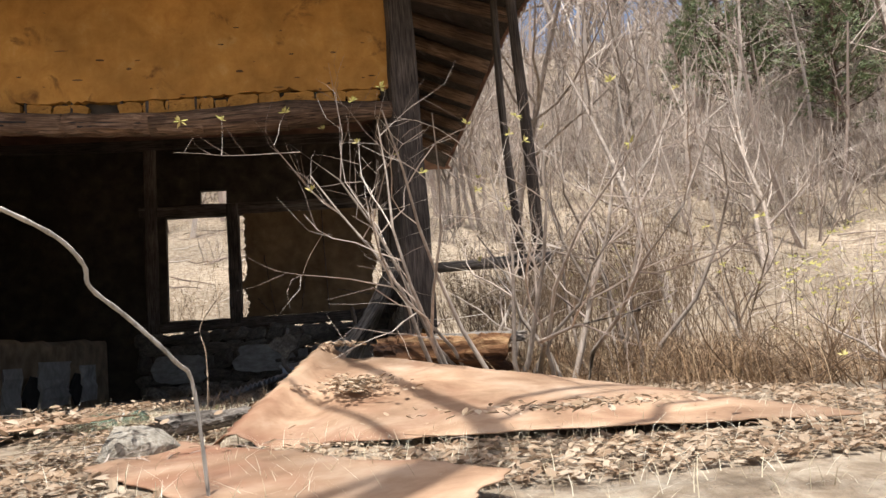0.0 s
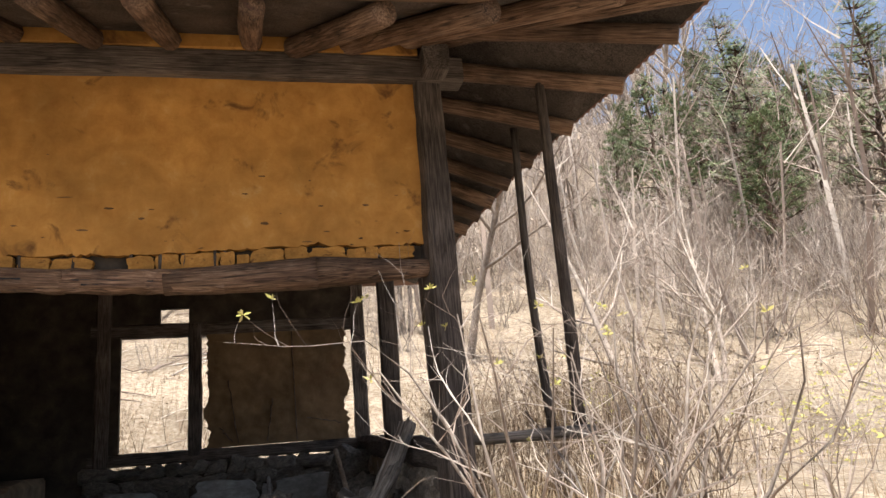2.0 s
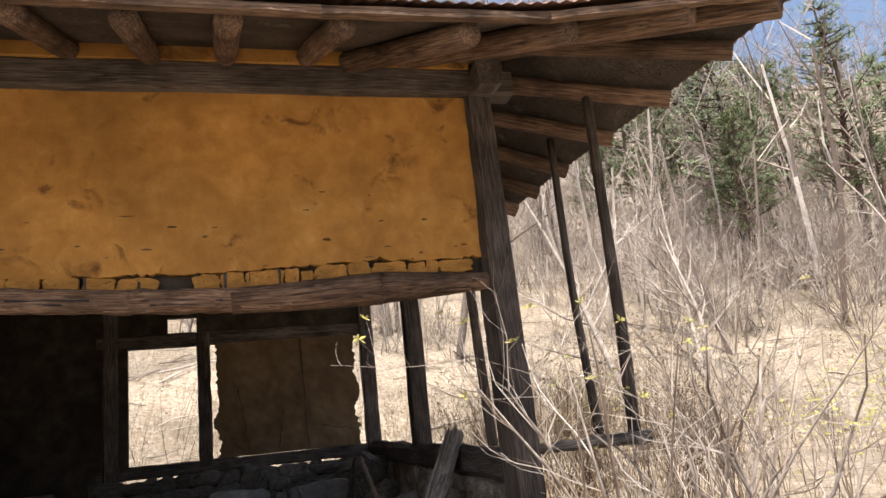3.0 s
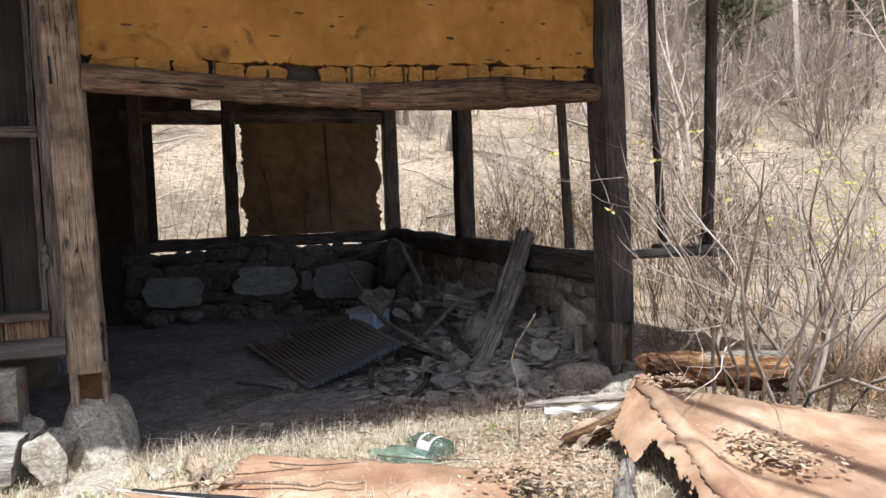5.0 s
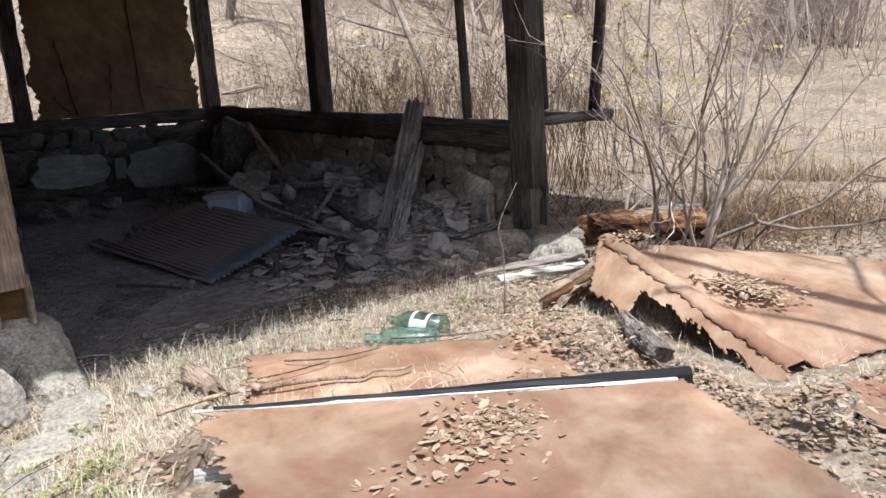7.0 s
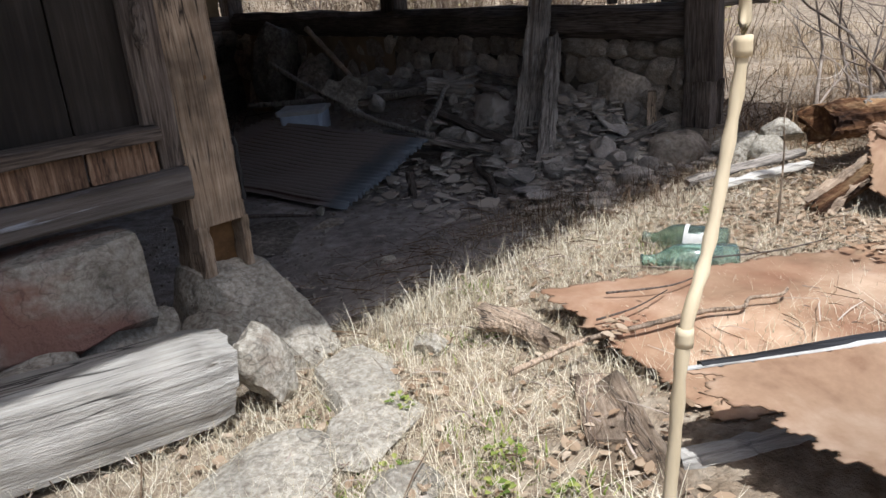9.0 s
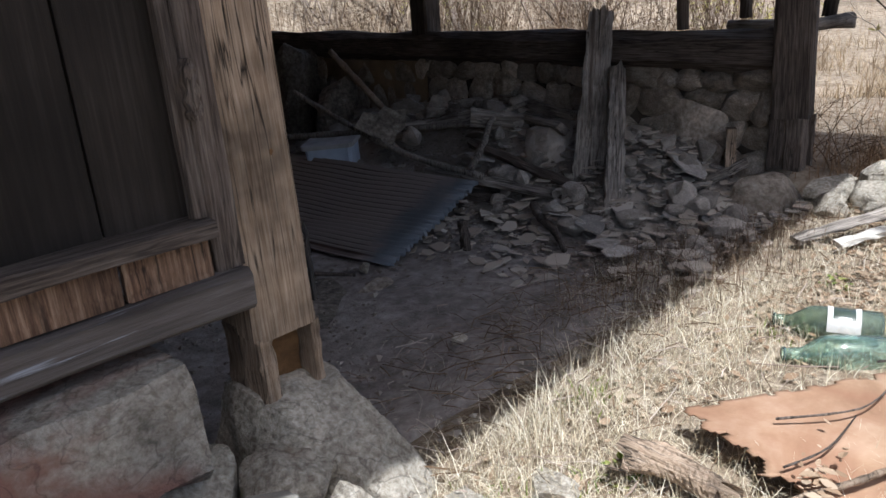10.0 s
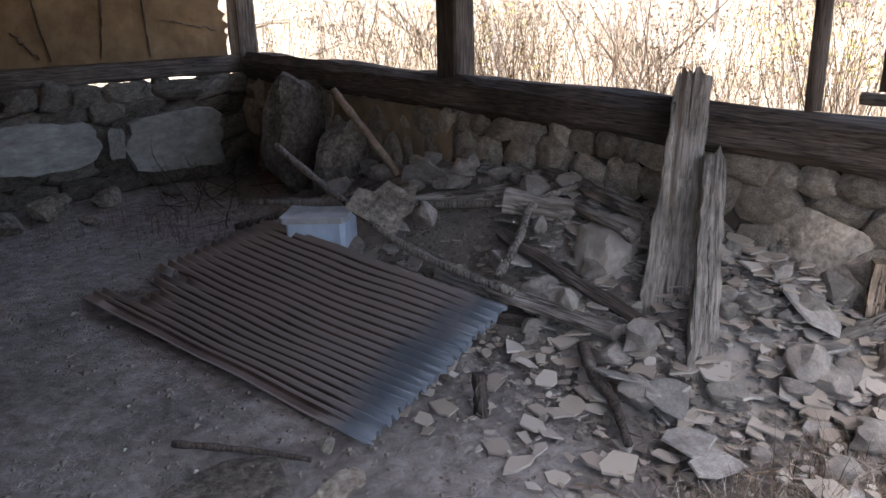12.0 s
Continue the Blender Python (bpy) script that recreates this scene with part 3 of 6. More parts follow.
def build_walls():
    ragged = lambda u: 0.04 * abs(noise.noise((u * 5, 0, 0))) + 0.035 * abs(noise.noise((u * 19, 1, 0))) + 0.03 * smooth(1.2, 2.2, u)
    label = "ochre mud-plastered wall panel, stained, its foot crumbling"
    south = tagged(grid_wall("wall_south", 0.08, 2.99, 2.095, 3.2, 0.05, 0.09, MUD_YELLOW, None, label, ragged, 120, 44, 0.011), label, "wall", kind="structure")
    rng = random.Random(4)
    for x in (0.36, 0.62, 0.72, 0.98, 1.28, 1.44, 1.575, 1.745, 1.79, 2.05, 2.6):
        timber("lath", (x, 0.066, 2.0), (x + rng.uniform(-0.012, 0.012), 0.066, 2.12), rng.uniform(0.012, 0.024), 0.016, WOOD_DARK, south, bevel=0.003, cuts=3, seed=int(x * 100))
    # crumbled lumps of mud left between the laths under the crack
    x, k = 0.12, 0
    while x < 2.9:
        w = rng.uniform(0.07, 0.26)
        low = 2.0 + 0.03 * smooth(0.9, 0.1, x) + 0.055 * smooth(1.8, 2.4, x)
        tall = rng.uniform(0.095, 0.13) - 0.03 * smooth(1.8, 2.4, x)
        if rng.random() < 0.99:
            part_m = pose(x + w / 2, 0.088, low + tall / 2 - 0.004, 90, rng.uniform(-3, 3), 0) @ Matrix.Diagonal((w * 1.02, tall, 1, 1))
            part("mud_lump", plate_bm(rng.uniform(0.026, 0.042), 700 + k), MUD_YELLOW, south, "", part_m)
        x += w + rng.uniform(0.0, 0.012)
        k += 1
    # Near-black strip put in as the shade of the gaps between the lumps.
    timber("backing", (0.1, 0.115, 2.07), (2.98, 0.115, 2.07), 0.03, 0.16, MUD_DARK, south, "dark strip standing for the shade behind the crumbled foot", bevel=0.004)
    for k in range(30):
        x, z = rng.uniform(0.2, 2.9), 2.13 + abs(rng.gauss(0, 0.22))
        if z > 3.1:
            continue
        s = rng.uniform(0.008, 0.03)
        part("chipped_spot", slab_bm(1.0, 0.12, seed=600 + k, corners=6 + k % 6), MUD_CHIP, south, "", pose(x, 0.047, z, 90, 0, 0) @ Matrix.Diagonal((s * rng.uniform(1.0, 3.0), s * rng.uniform(0.25, 0.7), 0.03, 1)))
    label = "dim mud-plastered back wall panel with crumbled edges"
    north = tagged(grid_wall("wall_north", 1.26, 2.92, 0.97, 2.31, 5.12, 0.09, MUD_TAN, None, label, None, 40, 70, 0.012, jag=0.07), label, "wall", kind="structure")
    for k, (x0, z0, x1, z1) in enumerate(((1.62, 1.0, 1.5, 1.75), (1.95, 1.0, 2.02, 1.5), (2.3, 1.0, 2.26, 2.3), (2.42, 1.25, 2.85, 1.16), (1.4, 1.2, 1.55, 1.02))):
        pts = [(x0 + (x1 - x0) * i / 9 + 0.02 * noise.noise((i * 0.8, k, 1)), 5.112, z0 + (z1 - z0) * i / 9 + 0.02 * noise.noise((i * 0.8, k, 7))) for i in range(10)]
        for a, b in zip(pts, pts[1:]):
            timber("crack", a, b, 0.012, 0.008, WOOD_DARK, north, bevel=0.001, wear=0.002, cuts=1, seed=k)
    tagged(grid_wall("wall_north_upper_1", -0.1, 0.72, 2.46, 3.2, 5.12, 0.09, MUD_DARK, None, ""), "dark mud infill above the back window", "wall", kind="structure")
    tagged(grid_wall("wall_north_upper_2", 1.05, 3.05, 2.46, 3.2, 5.12, 0.09, MUD_DARK, None, ""), "dark mud infill above the back wall panel", "wall", kind="structure")
    tagged(grid_wall("wall_north_upper_3", 0.72, 1.05, 2.64, 3.2, 5.12, 0.09, MUD_DARK, None, "", None, 8, 12), "mud infill above the small vent hole", "wall", kind="structure")
    tagged(grid_wall("wall_north_side", 0.0, 0.28, 0.97, 2.31, 5.12, 0.09, MUD_DARK, None, "", None, 8, 20), "dark mud infill beside the back window", "wall", kind="structure")
    tagged(grid_wall("wall_west", 0.0, 5.2, -0.05, 3.25, -2.0, 0.1, MUD_DARK, None, "", None, 40, 30, 0.01, 2.0, "y"), "dark mud wall on the closed side of the room", "wall", kind="structure")
    tagged(grid_wall("wall_north_far", -3.0, 0.0, -0.1, 3.2, 5.12, 0.1, MUD_DARK, None, "", None, 20, 16), "plain mud back wall of the next room", "wall", kind="structure")
    tagged(grid_wall("wall_west_far", 0.1, 5.2, -0.1, 3.2, -3.05, 0.1, MUD_GREY, None, "", None, 20, 16, axis="y"), "plain mud end wall of the house", "wall", kind="structure")
    tagged(grid_wall("wall_south_far", -2.9, -0.11, 2.83, 3.2, 0.05, 0.09, MUD_YELLOW, None, "", None, 40, 20), "ochre mud wall panel over the boarded front", "wall", kind="structure")


build_frame()
build_walls()


# ---------------------------------------------------------------- the house: roof
def eave_edge(x):
    return -1.30 - 0.14 * smooth(2.6, 4.5, x), 2.912 + 0.185 * smooth(2.2, 4.6, x) ** 1.6


def east_edge(y):
    return 4.12 + 0.36 * smooth(1.6, -1.4, y), 2.937 + 0.16 * smooth(1.8, -1.4, y) ** 1.5


def build_roof():
    roof = thing("roof", (0.5, 2.6, 3.3), "low hipped roof of rusty corrugated tin on log rafters", "roof", kind="structure")
    seed = 40
    # front rafters, square to the wall, then fanned at the hip
    for x in [-2.7 + 0.42 * i for i in range(11)] + [1.98]:
        ye, ze = eave_edge(x)
        seed += 1
        pole("rafter", (x + 0.02 * math.sin(seed), ye + 0.10, ze + 0.045), (x, 1.1, 3.84), 0.062, 0.07, WOOD_BROWN, roof, sides=10, cuts=6, wobble=0.06, bend=0.02, seed=seed)
    for xe, xr in ((2.60, 2.42), (3.12, 2.60), (3.78, 2.72), (4.30, 2.86)):
        ye, ze = eave_edge(xe)
        seed += 1
        pole("rafter", (xe, ye + 0.10, ze + 0.04), (xr - 0.55, 1.2, 3.85), 0.066, 0.07, WOOD_BROWN, roof, sides=10, cuts=6, wobble=0.06, bend=0.02, seed=seed)
    for ye, yr in ((-0.86, 0.55), (-0.30, 0.85), (0.32, 1.1), (0.92, 1.3), (1.42, 1.6), (1.92, 2.0), (2.40, 2.4), (2.9, 2.9), (3.4, 3.4), (3.9, 3.9), (4.4, 4.4), (4.9, 4.9)):
        xe, ze = east_edge(ye)
        seed += 1
        pole("rafter", (xe - 0.10, ye, ze + 0.03), (1.9, yr + 0.1, 3.85), 0.058, 0.065, WOOD_BROWN, roof, sides=10, cuts=6, wobble=0.06, bend=0.02, seed=seed)
    # boarding on the rafters, seen from beneath
    def strip(points_low, points_high, name, material, lift, wave):
        verts, faces = [], []
        n = len(points_low)
        cols = 7
        for k in range(cols):
            u = k / (cols - 1)
            for i, (a, b) in enumerate(zip(points_low, points_high)):
                sag = -0.05 * math.sin(math.pi * u)
                w = wave * math.sin(i * math.pi / 2) if wave else 0
                verts.append((a[0] + (b[0] - a[0]) * u, a[1] + (b[1] - a[1]) * u, a[2] + (b[2] - a[2]) * u + lift + sag + w))
        for k in range(cols - 1):
            for i in range(n - 1):
                f = k * n + i
                faces.append((f, f + 1, f + n + 1, f + n))
        ob = raw(name, verts, faces, material, roof)
        mod = ob.modifiers.new("thickness", "SOLIDIFY")
        mod.thickness, mod.offset = (0.02, 1.0) if not wave else (0.003, 1.0)
        return ob
    for name, material, lift, wave, step, over in (("boarding", WOOD_DARK, 0.105, 0.0, 0.12, 0.06), ("corrugated_sheet", ROOF_TIN, 0.138, 0.008, 0.0185, 0.0)):
        xs = list(np.arange(-3.9, 4.46, step))
        low = [(x, eave_edge(x)[0] + over, eave_edge(x)[1]) for x in xs]
        high = [(min(x, 1.6), 1.6, 4.05) for x in xs]
        strip(low, high, name, material, lift, wave)
        ys = list(np.arange(-1.43, 6.2, step))
        low = [(east_edge(y)[0] - over, y, east_edge(y)[1]) for y in ys]
        high = [(1.6, max(y, 1.6), 4.05) for y in ys]
        strip(low, high, name, material, lift, wave)
    strip([(-3.9, 6.4, 2.98), (4.2, 6.4, 2.98)], [(-3.9, 1.6, 4.06), (1.6, 1.6, 4.06)], "corrugated_sheet", ROOF_TIN, 0.12, 0.0)
    strip([(-4.0, -1.3, 2.98), (-4.0, 6.4, 2.98)], [(-3.9, 1.6, 4.06), (-3.9, 1.6, 4.06)], "corrugated_sheet", ROOF_TIN, 0.12, 0.0)
    # a fascia board along the eave
    pts = [(x, eave_edge(x)[0] + 0.05, eave_edge(x)[1] + 0.085) for x in (-3.8, -1.5, 0.4, 1.9, 3.0, 3.8, 4.42)]
    for a, b in zip(pts, pts[1:]):
        timber("fascia", a, b, 0.05, 0.045, WOOD_BROWN, roof, bevel=0.005)
    # mud between the rafters on the wall plate
    grid_wall("rafter_infill", -2.9, 3.0, 3.37, 3.53, -0.035, 0.06, MUD_YELLOW, roof, "ochre mud filling between the rafters", None, 40, 4)


build_roof()


# ---------------------------------------------------------------- the boarded front beside the opening
def build_boarded_front():
    front = thing("boarded_front", (-1.5, 0.05, 0.63), "grey-brown plank front with ledges on a worn painted sill", "plank wall", kind="structure")
    timber("sill_beam", (-2.95, 0.02, 0.695), (-0.063, 0.02, 0.695), 0.10, 0.092, SILL_PAINT, front, "grey sill with flaked blue-white paint", bevel=0.01, wear=0.004, cuts=14, seed=3)
    timber("ledge", (-2.9, 0.02, 0.852), (-0.125, 0.02, 0.852), 0.10, 0.042, WOOD_DARK, front, bevel=0.006, cuts=12, seed=5)
    timber("ledge", (-2.9, 0.02, 1.745), (-0.125, 0.02, 1.745), 0.08, 0.05, WOOD_GREY, front, bevel=0.006, cuts=12, seed=6)
    timber("stile", (-0.091, 0.045, 0.744), (-0.091, 0.045, 2.72), 0.072, 0.09, WOOD_DARK, front, bevel=0.008, cuts=10, seed=7)
    timber("head_beam", (-2.95, 0.04, 2.78), (-0.06, 0.04, 2.78), 0.12, 0.11, WOOD_DARK, front, bevel=0.012, cuts=10, seed=8)
    for i, (x0, x1) in enumerate(((-0.323, -0.13), (-0.615, -0.328), (-0.86, -0.62), (-1.12, -0.865), (-1.37, -1.125), (-1.63, -1.375), (-1.9, -1.635), (-2.15, -1.905), (-2.4, -2.155), (-2.66, -2.405), (-2.9, -2.665))):
        xm, w = (x0 + x1) / 2, x1 - x0
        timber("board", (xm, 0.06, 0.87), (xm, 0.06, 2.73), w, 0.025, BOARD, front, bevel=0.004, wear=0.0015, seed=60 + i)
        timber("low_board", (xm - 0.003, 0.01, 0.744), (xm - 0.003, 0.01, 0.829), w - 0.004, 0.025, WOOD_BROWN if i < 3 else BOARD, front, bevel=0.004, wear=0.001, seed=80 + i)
    timber("patch_board", (-0.128, 0.002, 1.08), (-0.122, 0.002, 1.20), 0.085, 0.02, WOOD_DARK, front, "small dark board nailed over the joint", bevel=0.006, wear=0.008, cuts=6, seed=97)
    timber("batten", (-0.145, 0.012, 0.875), (-0.145, 0.012, 2.72), 0.03, 0.03, WOOD_DARK, front, bevel=0.004, wear=0.003, seed=98)


build_boarded_front()


# ---------------------------------------------------------------- stones, the pale log and the post's footing
def stone(name, at, size, material, label, rz=0, rx=0, ry=0, seed=0, sub=4, rough=0.24, category="stone", group=""):
    ob = part(name, stone_bm(*size, seed=seed, sub=sub, rough=rough), material, None, "", pose(*at, rx, ry, rz), crisp=30)
    return tagged(ob, label, category, group)


def hewn_stone(name, corners, label, material=None, grit=0.012, seed=0):
    """A rough block: the hull of a few corners, its faces broken up."""
    bm = bmesh.new()
    for c in corners:
        bm.verts.new(c)
    bmesh.ops.convex_hull(bm, input=bm.verts)
    bmesh.ops.triangulate(bm, faces=bm.faces)
    for _ in range(4):
        long_edges = [e for e in bm.edges if e.calc_length() > 0.03]
        bmesh.ops.subdivide_edges(bm, edges=long_edges, cuts=1, smooth=0.12)
        bmesh.ops.triangulate(bm, faces=bm.faces)
    bm.normal_update()
    for v in bm.verts:
        q = v.co * 5 + Vector((seed, 0, 0))
        v.co += v.normal * (1.6 * grit * noise.noise(q) + grit * noise.noise(q * 3.1) + 0.5 * grit * noise.noise(q * 9))
    return tagged(part(name, bm, material or STONE_GREY, crisp=32), label, "stone")


hewn_stone("footing_stone", [(-0.07, 0.19, 0.385), (0.15, 0.19, 0.37), (0.135, -0.035, 0.385), (-0.06, -0.04, 0.385), (0.20, -0.29, 0.15), (0.06, -0.33, 0.15), (0.21, -0.30, 0.02), (0.04, -0.35, 0.02), (-0.13, -0.08, 0.04),
                            (-0.14, 0.22, 0.02), (0.24, 0.2, 0.02), (0.2, 0.09, 0.33)], "rough grey stone footing sloping out under the tan post", seed=2)
hewn_stone("sloping_stone", [(0.22, -0.36, 0.165), (0.03, -0.38, 0.175), (-0.03, -0.60, 0.185), (0.10, -0.68, 0.17), (0.22, -0.50, 0.16), (0.28, -0.36, 0.02), (0.0, -0.36, 0.02), (-0.08, -0.66, 0.02), (0.12, -0.74, 0.02), (0.28, -0.52, 0.02)],
           "pale sunlit stone sunk before the footing", grit=0.009, seed=5)
stone("wedge_stone", (-0.12, -0.13, 0.12), (0.24, 0.2, 0.17), STONE_GREY, "small grey stone wedged beside the footing", 30, seed=7)
stone("white_stone", (-0.13, -0.39, 0.12), (0.15, 0.14, 0.21), STONE_GREY, "small whitish cracked stone in the sun", 20, seed=9)
stone("flat_stone", (-0.40, -0.76, 0.115), (0.50, 0.36, 0.075), STONE_GREY, "flat pale stone sunk in the ground", 25, seed=11)
stone("flat_stone", (-0.72, -0.95, 0.11), (0.36, 0.26, 0.08), STONE_GREY, "flat pale stone sunk in the ground", -15, seed=12)
stone("flat_stone", (-0.16, -1.0, 0.10), (0.24, 0.18, 0.08), STONE_GREY, "flat pale stone sunk in the ground", 40, seed=13)
stone("flat_stone", (-0.06, -0.74, 0.09), (0.32, 0.2, 0.085), STONE_GREY, "pale stone nearly buried in dry grass", 10, seed=14)
stone("flat_stone", (0.36, -0.53, 0.10), (0.16, 0.12, 0.09), STONE_GREY, "small pale stone nearly buried in dry grass", 50, seed=15)


def build_block():
    bm = beam_bm(0.95, 0.26, 0.26, bevel=0.03, wear=0.012, cuts=9, seed=3)
    bmesh.ops.subdivide_edges(bm, edges=bm.edges[:], cuts=1, use_grid_fill=True)
    for v in bm.verts:
        v.co += Vector((noise.noise(v.co * 6), noise.noise(v.co * 6 + Vector((3, 0, 0))), 0)) * 0.012
    m, _ = along((-1.22, 0.03, 0.475), (-0.27, 0.01, 0.475))
    tagged(part("stone_block", bm, STONE_BLOCK, None, "", m, soft=False), "squared grey stone block with a reddish stained face under the sill", "stone block")
    stone("low_stone", (-0.72, 0.0, 0.1), (0.5, 0.36, 0.26), STONE_GREY, "grey base stone under the squared block", 5, seed=21)
    stone("low_stone", (-1.15, 0.0, 0.1), (0.5, 0.36, 0.26), STONE_GREY, "grey base stone under the squared block", -7, seed=22)
    stone("low_stone", (-0.33, 0.02, 0.1), (0.3, 0.3, 0.25), STONE_GREY, "grey base stone under the squared block", 17, seed=23)


build_block()


def build_pale_log():
    m, length = along((-0.23, -0.36, 0.27), (-1.75, -0.02, 0.29))
    bm = bmesh.new()
    rng = random.Random(8)
    sides, cuts = 40, 24
    rings = []
    groove = [0.05 * (rng.random() < 0.12) + 0.006 * rng.random() for _ in range(sides)]
    for i in range(cuts + 1):
        u = i / cuts
        ring = []
        for j in range(sides):
            a = 2 * math.pi * j / sides
            k = 1 / max(abs(math.cos(a)), abs(math.sin(a))) ** 0.55
            r = 0.118 * k * (1 - groove[j] * (0.35 + 0.9 * max(0, noise.noise((j * 1.7, u * 4, 2.0)))) - 0.13 * max(0, 1 - u * 22) ** 2 + 0.07 * noise.noise((2.2 * math.cos(a), 2.2 * math.sin(a), u * 3))) + rng.uniform(-0.001, 0.001)
            end = rng.uniform(-0.008, 0.006) - 0.02 * math.sin(a + 0.5) if i == 0 else 0
            ring.append(bm.verts.new((r * math.cos(a), r * 0.98 * math.sin(a), u * length + end)))
        rings.append(ring)
    for a, c in zip(rings, rings[1:]):
        for j in range(sides):
            bm.faces.new((a[j], a[(j + 1) % sides], c[(j + 1) % sides], c[j]))
    bm.faces.new(rings[-1])
    hub = bm.verts.new((0, 0, 0.012))
    for j in range(sides):
        bm.faces.new((hub, rings[0][(j + 1) % sides], rings[0][j]))
    tagged(part("weathered_log", bm, LOG_WOOD, None, "", m), "thick sun-bleached white log with split grain on the ground", "log")


build_pale_log()

for i, (p, w, d, top) in enumerate((((2.86, 0.03, 0.02), 0.36, 0.28, 0.24), ((2.86, -0.28, 0.06), 0.2, 0.18, 0.17), ((2.97, -0.43, 0.08), 0.2, 0.17, 0.19), ((3.06, -0.22, 0.06), 0.26, 0.24, 0.22),
                                    ((2.86, -0.50, 0.08), 0.2, 0.18, 0.14), ((3.12, -0.42, 0.22), 0.22, 0.2, 0.12))):
    stone("footing_rock", p, (w, d, top), STONE if i == 0 else STONE_GREY, "rounded tan fieldstone at the foot of the corner post" if i == 0 else "pale sunlit fieldstone beside the corner post",
          31 * i, seed=30 + i, group="stones at the corner post")
stone("mound_stone", (2.05, -2.42, 0.12), (0.26, 0.18, 0.13), STONE_GREY, "pale stone among leaves beside the rusty sheet", 20, seed=41)


# ---------------------------------------------------------------- rusty sheets on the ground
def sheet(name, place, nu, nv, material, label, keep=None, seed=0, thick=0.004, group="rusty sheets on the ground"):
    """A thin metal sheet from place(u, v); keep(u, v) says where it has not rusted away; its rim is chewed."""
    verts, faces = [], []
    rng = random.Random(seed)
    for j in range(nv + 1):
        for i in range(nu + 1):
            u, v = i / nu, j / nv
            x, y, z = place(u, v)
            rim = i in (0, nu) or j in (0, nv)
            k = 0.012 if rim else 0.0
            verts.append((x + rng.uniform(-k, k), y + rng.uniform(-k, k), z + 0.007 * noise.noise((x * 5, y * 5, seed))))
    w = nu + 1
    for j in range(nv):
        for i in range(nu):
            if keep is None or keep((i + 0.5) / nu, (j + 0.5) / nv):
                a = j * w + i
                faces.append((a, a + 1, a + w + 1, a + w))
    ob = raw(name, verts, faces, material, soft=True)
    mod = ob.modifiers.new("thickness", "SOLIDIFY")
    mod.thickness, mod.offset = thick, 0.0
    return tagged(ob, label, "metal sheet", group)


def lerp3(a, b, u):
    return tuple(p + (q - p) * u for p, q in zip(a, b))


def quad(a, b, c, d):
    return lambda u, v: lerp3(lerp3(a, b, u), lerp3(d, c, u), v)


def torn(scale, seed, depth):
    def keep(u, v):
        e = min(u, v * 1.0, (1 - u), (1 - v))
        return e > depth * (0.5 + noise.noise((u * scale, v * scale, seed)))
    return keep


sheet("rusty_sheet", quad((0.725, -0.62, 0.235), (1.76, -1.33, 0.235), (1.35, -2.15, 0.25), (0.36, -1.45, 0.25)), 120, 70, RUST, "rusty orange sheet metal lying flat in dry grass", torn(26, 3.0, 0.035), 3)
def place_b(u, v):
    x, y, z = quad((0.225, -1.385, 0.42), (1.439, -2.232, 0.41), (1.30, -3.05, 0.27), (0.05, -2.42, 0.37))(u, v)
    return x, y, z + 0.012 * math.sin(9 * u + 2 * v) * v
sheet("rusty_sheet", place_b, 170, 110, RUST, "large rusty sheet metal with a chewed edge over a dark hollow",
      lambda u, v: u > 0.02 + 0.05 * noise.noise((v * 14, 1.0, 0)) + 0.03 * noise.noise((v * 40, 2.0, 0)) and v < 0.97, 5)
def place_c(u, v):
    x, y, z = quad((2.50, -1.03, 0.455), (2.22, -2.17, 0.165), (4.10, -2.74, 0.17), (3.9, -1.72, 0.20))(u, v)
    z += 0.045 * math.exp(-((v - 0.035) / 0.03) ** 2) - 0.02 * math.exp(-((v - 0.12) / 0.05) ** 2)
    return x, y - 0.12 * math.sin(math.pi * v) * (1 - u) * 0.3, z
sheet("rusty_sheet", place_c, 60, 80, RUST, "big folded rusty sheet metal leaning from the rotten log", lambda u, v: v < 0.985 + 0.03 * noise.noise((u * 20, 3, 0)), 7)
def place_flap(u, v):
    a = lerp3((2.506, -1.035, 0.462), (2.226, -2.175, 0.172), u)
    return a[0] - 0.19 * v, a[1] - 0.10 * v, max(0.12, a[2] - 0.15 * v - 0.06 * v * v)
sheet("rusty_sheet", place_flap, 180, 56, RUST, "torn rusted flap of the folded sheet with a gaping hole",
      lambda u, v: v < 0.98 - (0.62 * smooth(0.22, 0.32, u) * smooth(0.97, 0.85, u)) + 0.16 * noise.noise((u * 16, v * 5, 4.0)) + 0.08 * noise.noise((u * 45, v * 20, 1.0)), 9)
sheet("rusty_sheet", quad((2.14, -2.27, 0.20), (2.98, -3.28, 0.20), (2.74, -3.62, 0.15), (1.97, -2.62, 0.19)), 50, 24, RUST, "narrow rusty sheet metal strip with a pale raw edge", None, 11)


raw_edge = timber("raw_edge", (0.241, -1.396, 0.424), (1.423, -2.221, 0.414), 0.012, 0.006, PAPER, bpy.data.objects["rusty_sheet.001"], "pale raw cut edge of the sheet", bevel=0.001, wear=0.002, cuts=14, seed=5)
timber_bar = tagged(timber("charred_bar", (0.296, -1.423, 0.419), (1.48, -2.226, 0.41), 0.022, 0.022, BLACK_WOOD, None, "", bevel=0.005, wear=0.003, cuts=12, taper=2.2, seed=77), "long black timber bar along the rusty sheet", "bar")


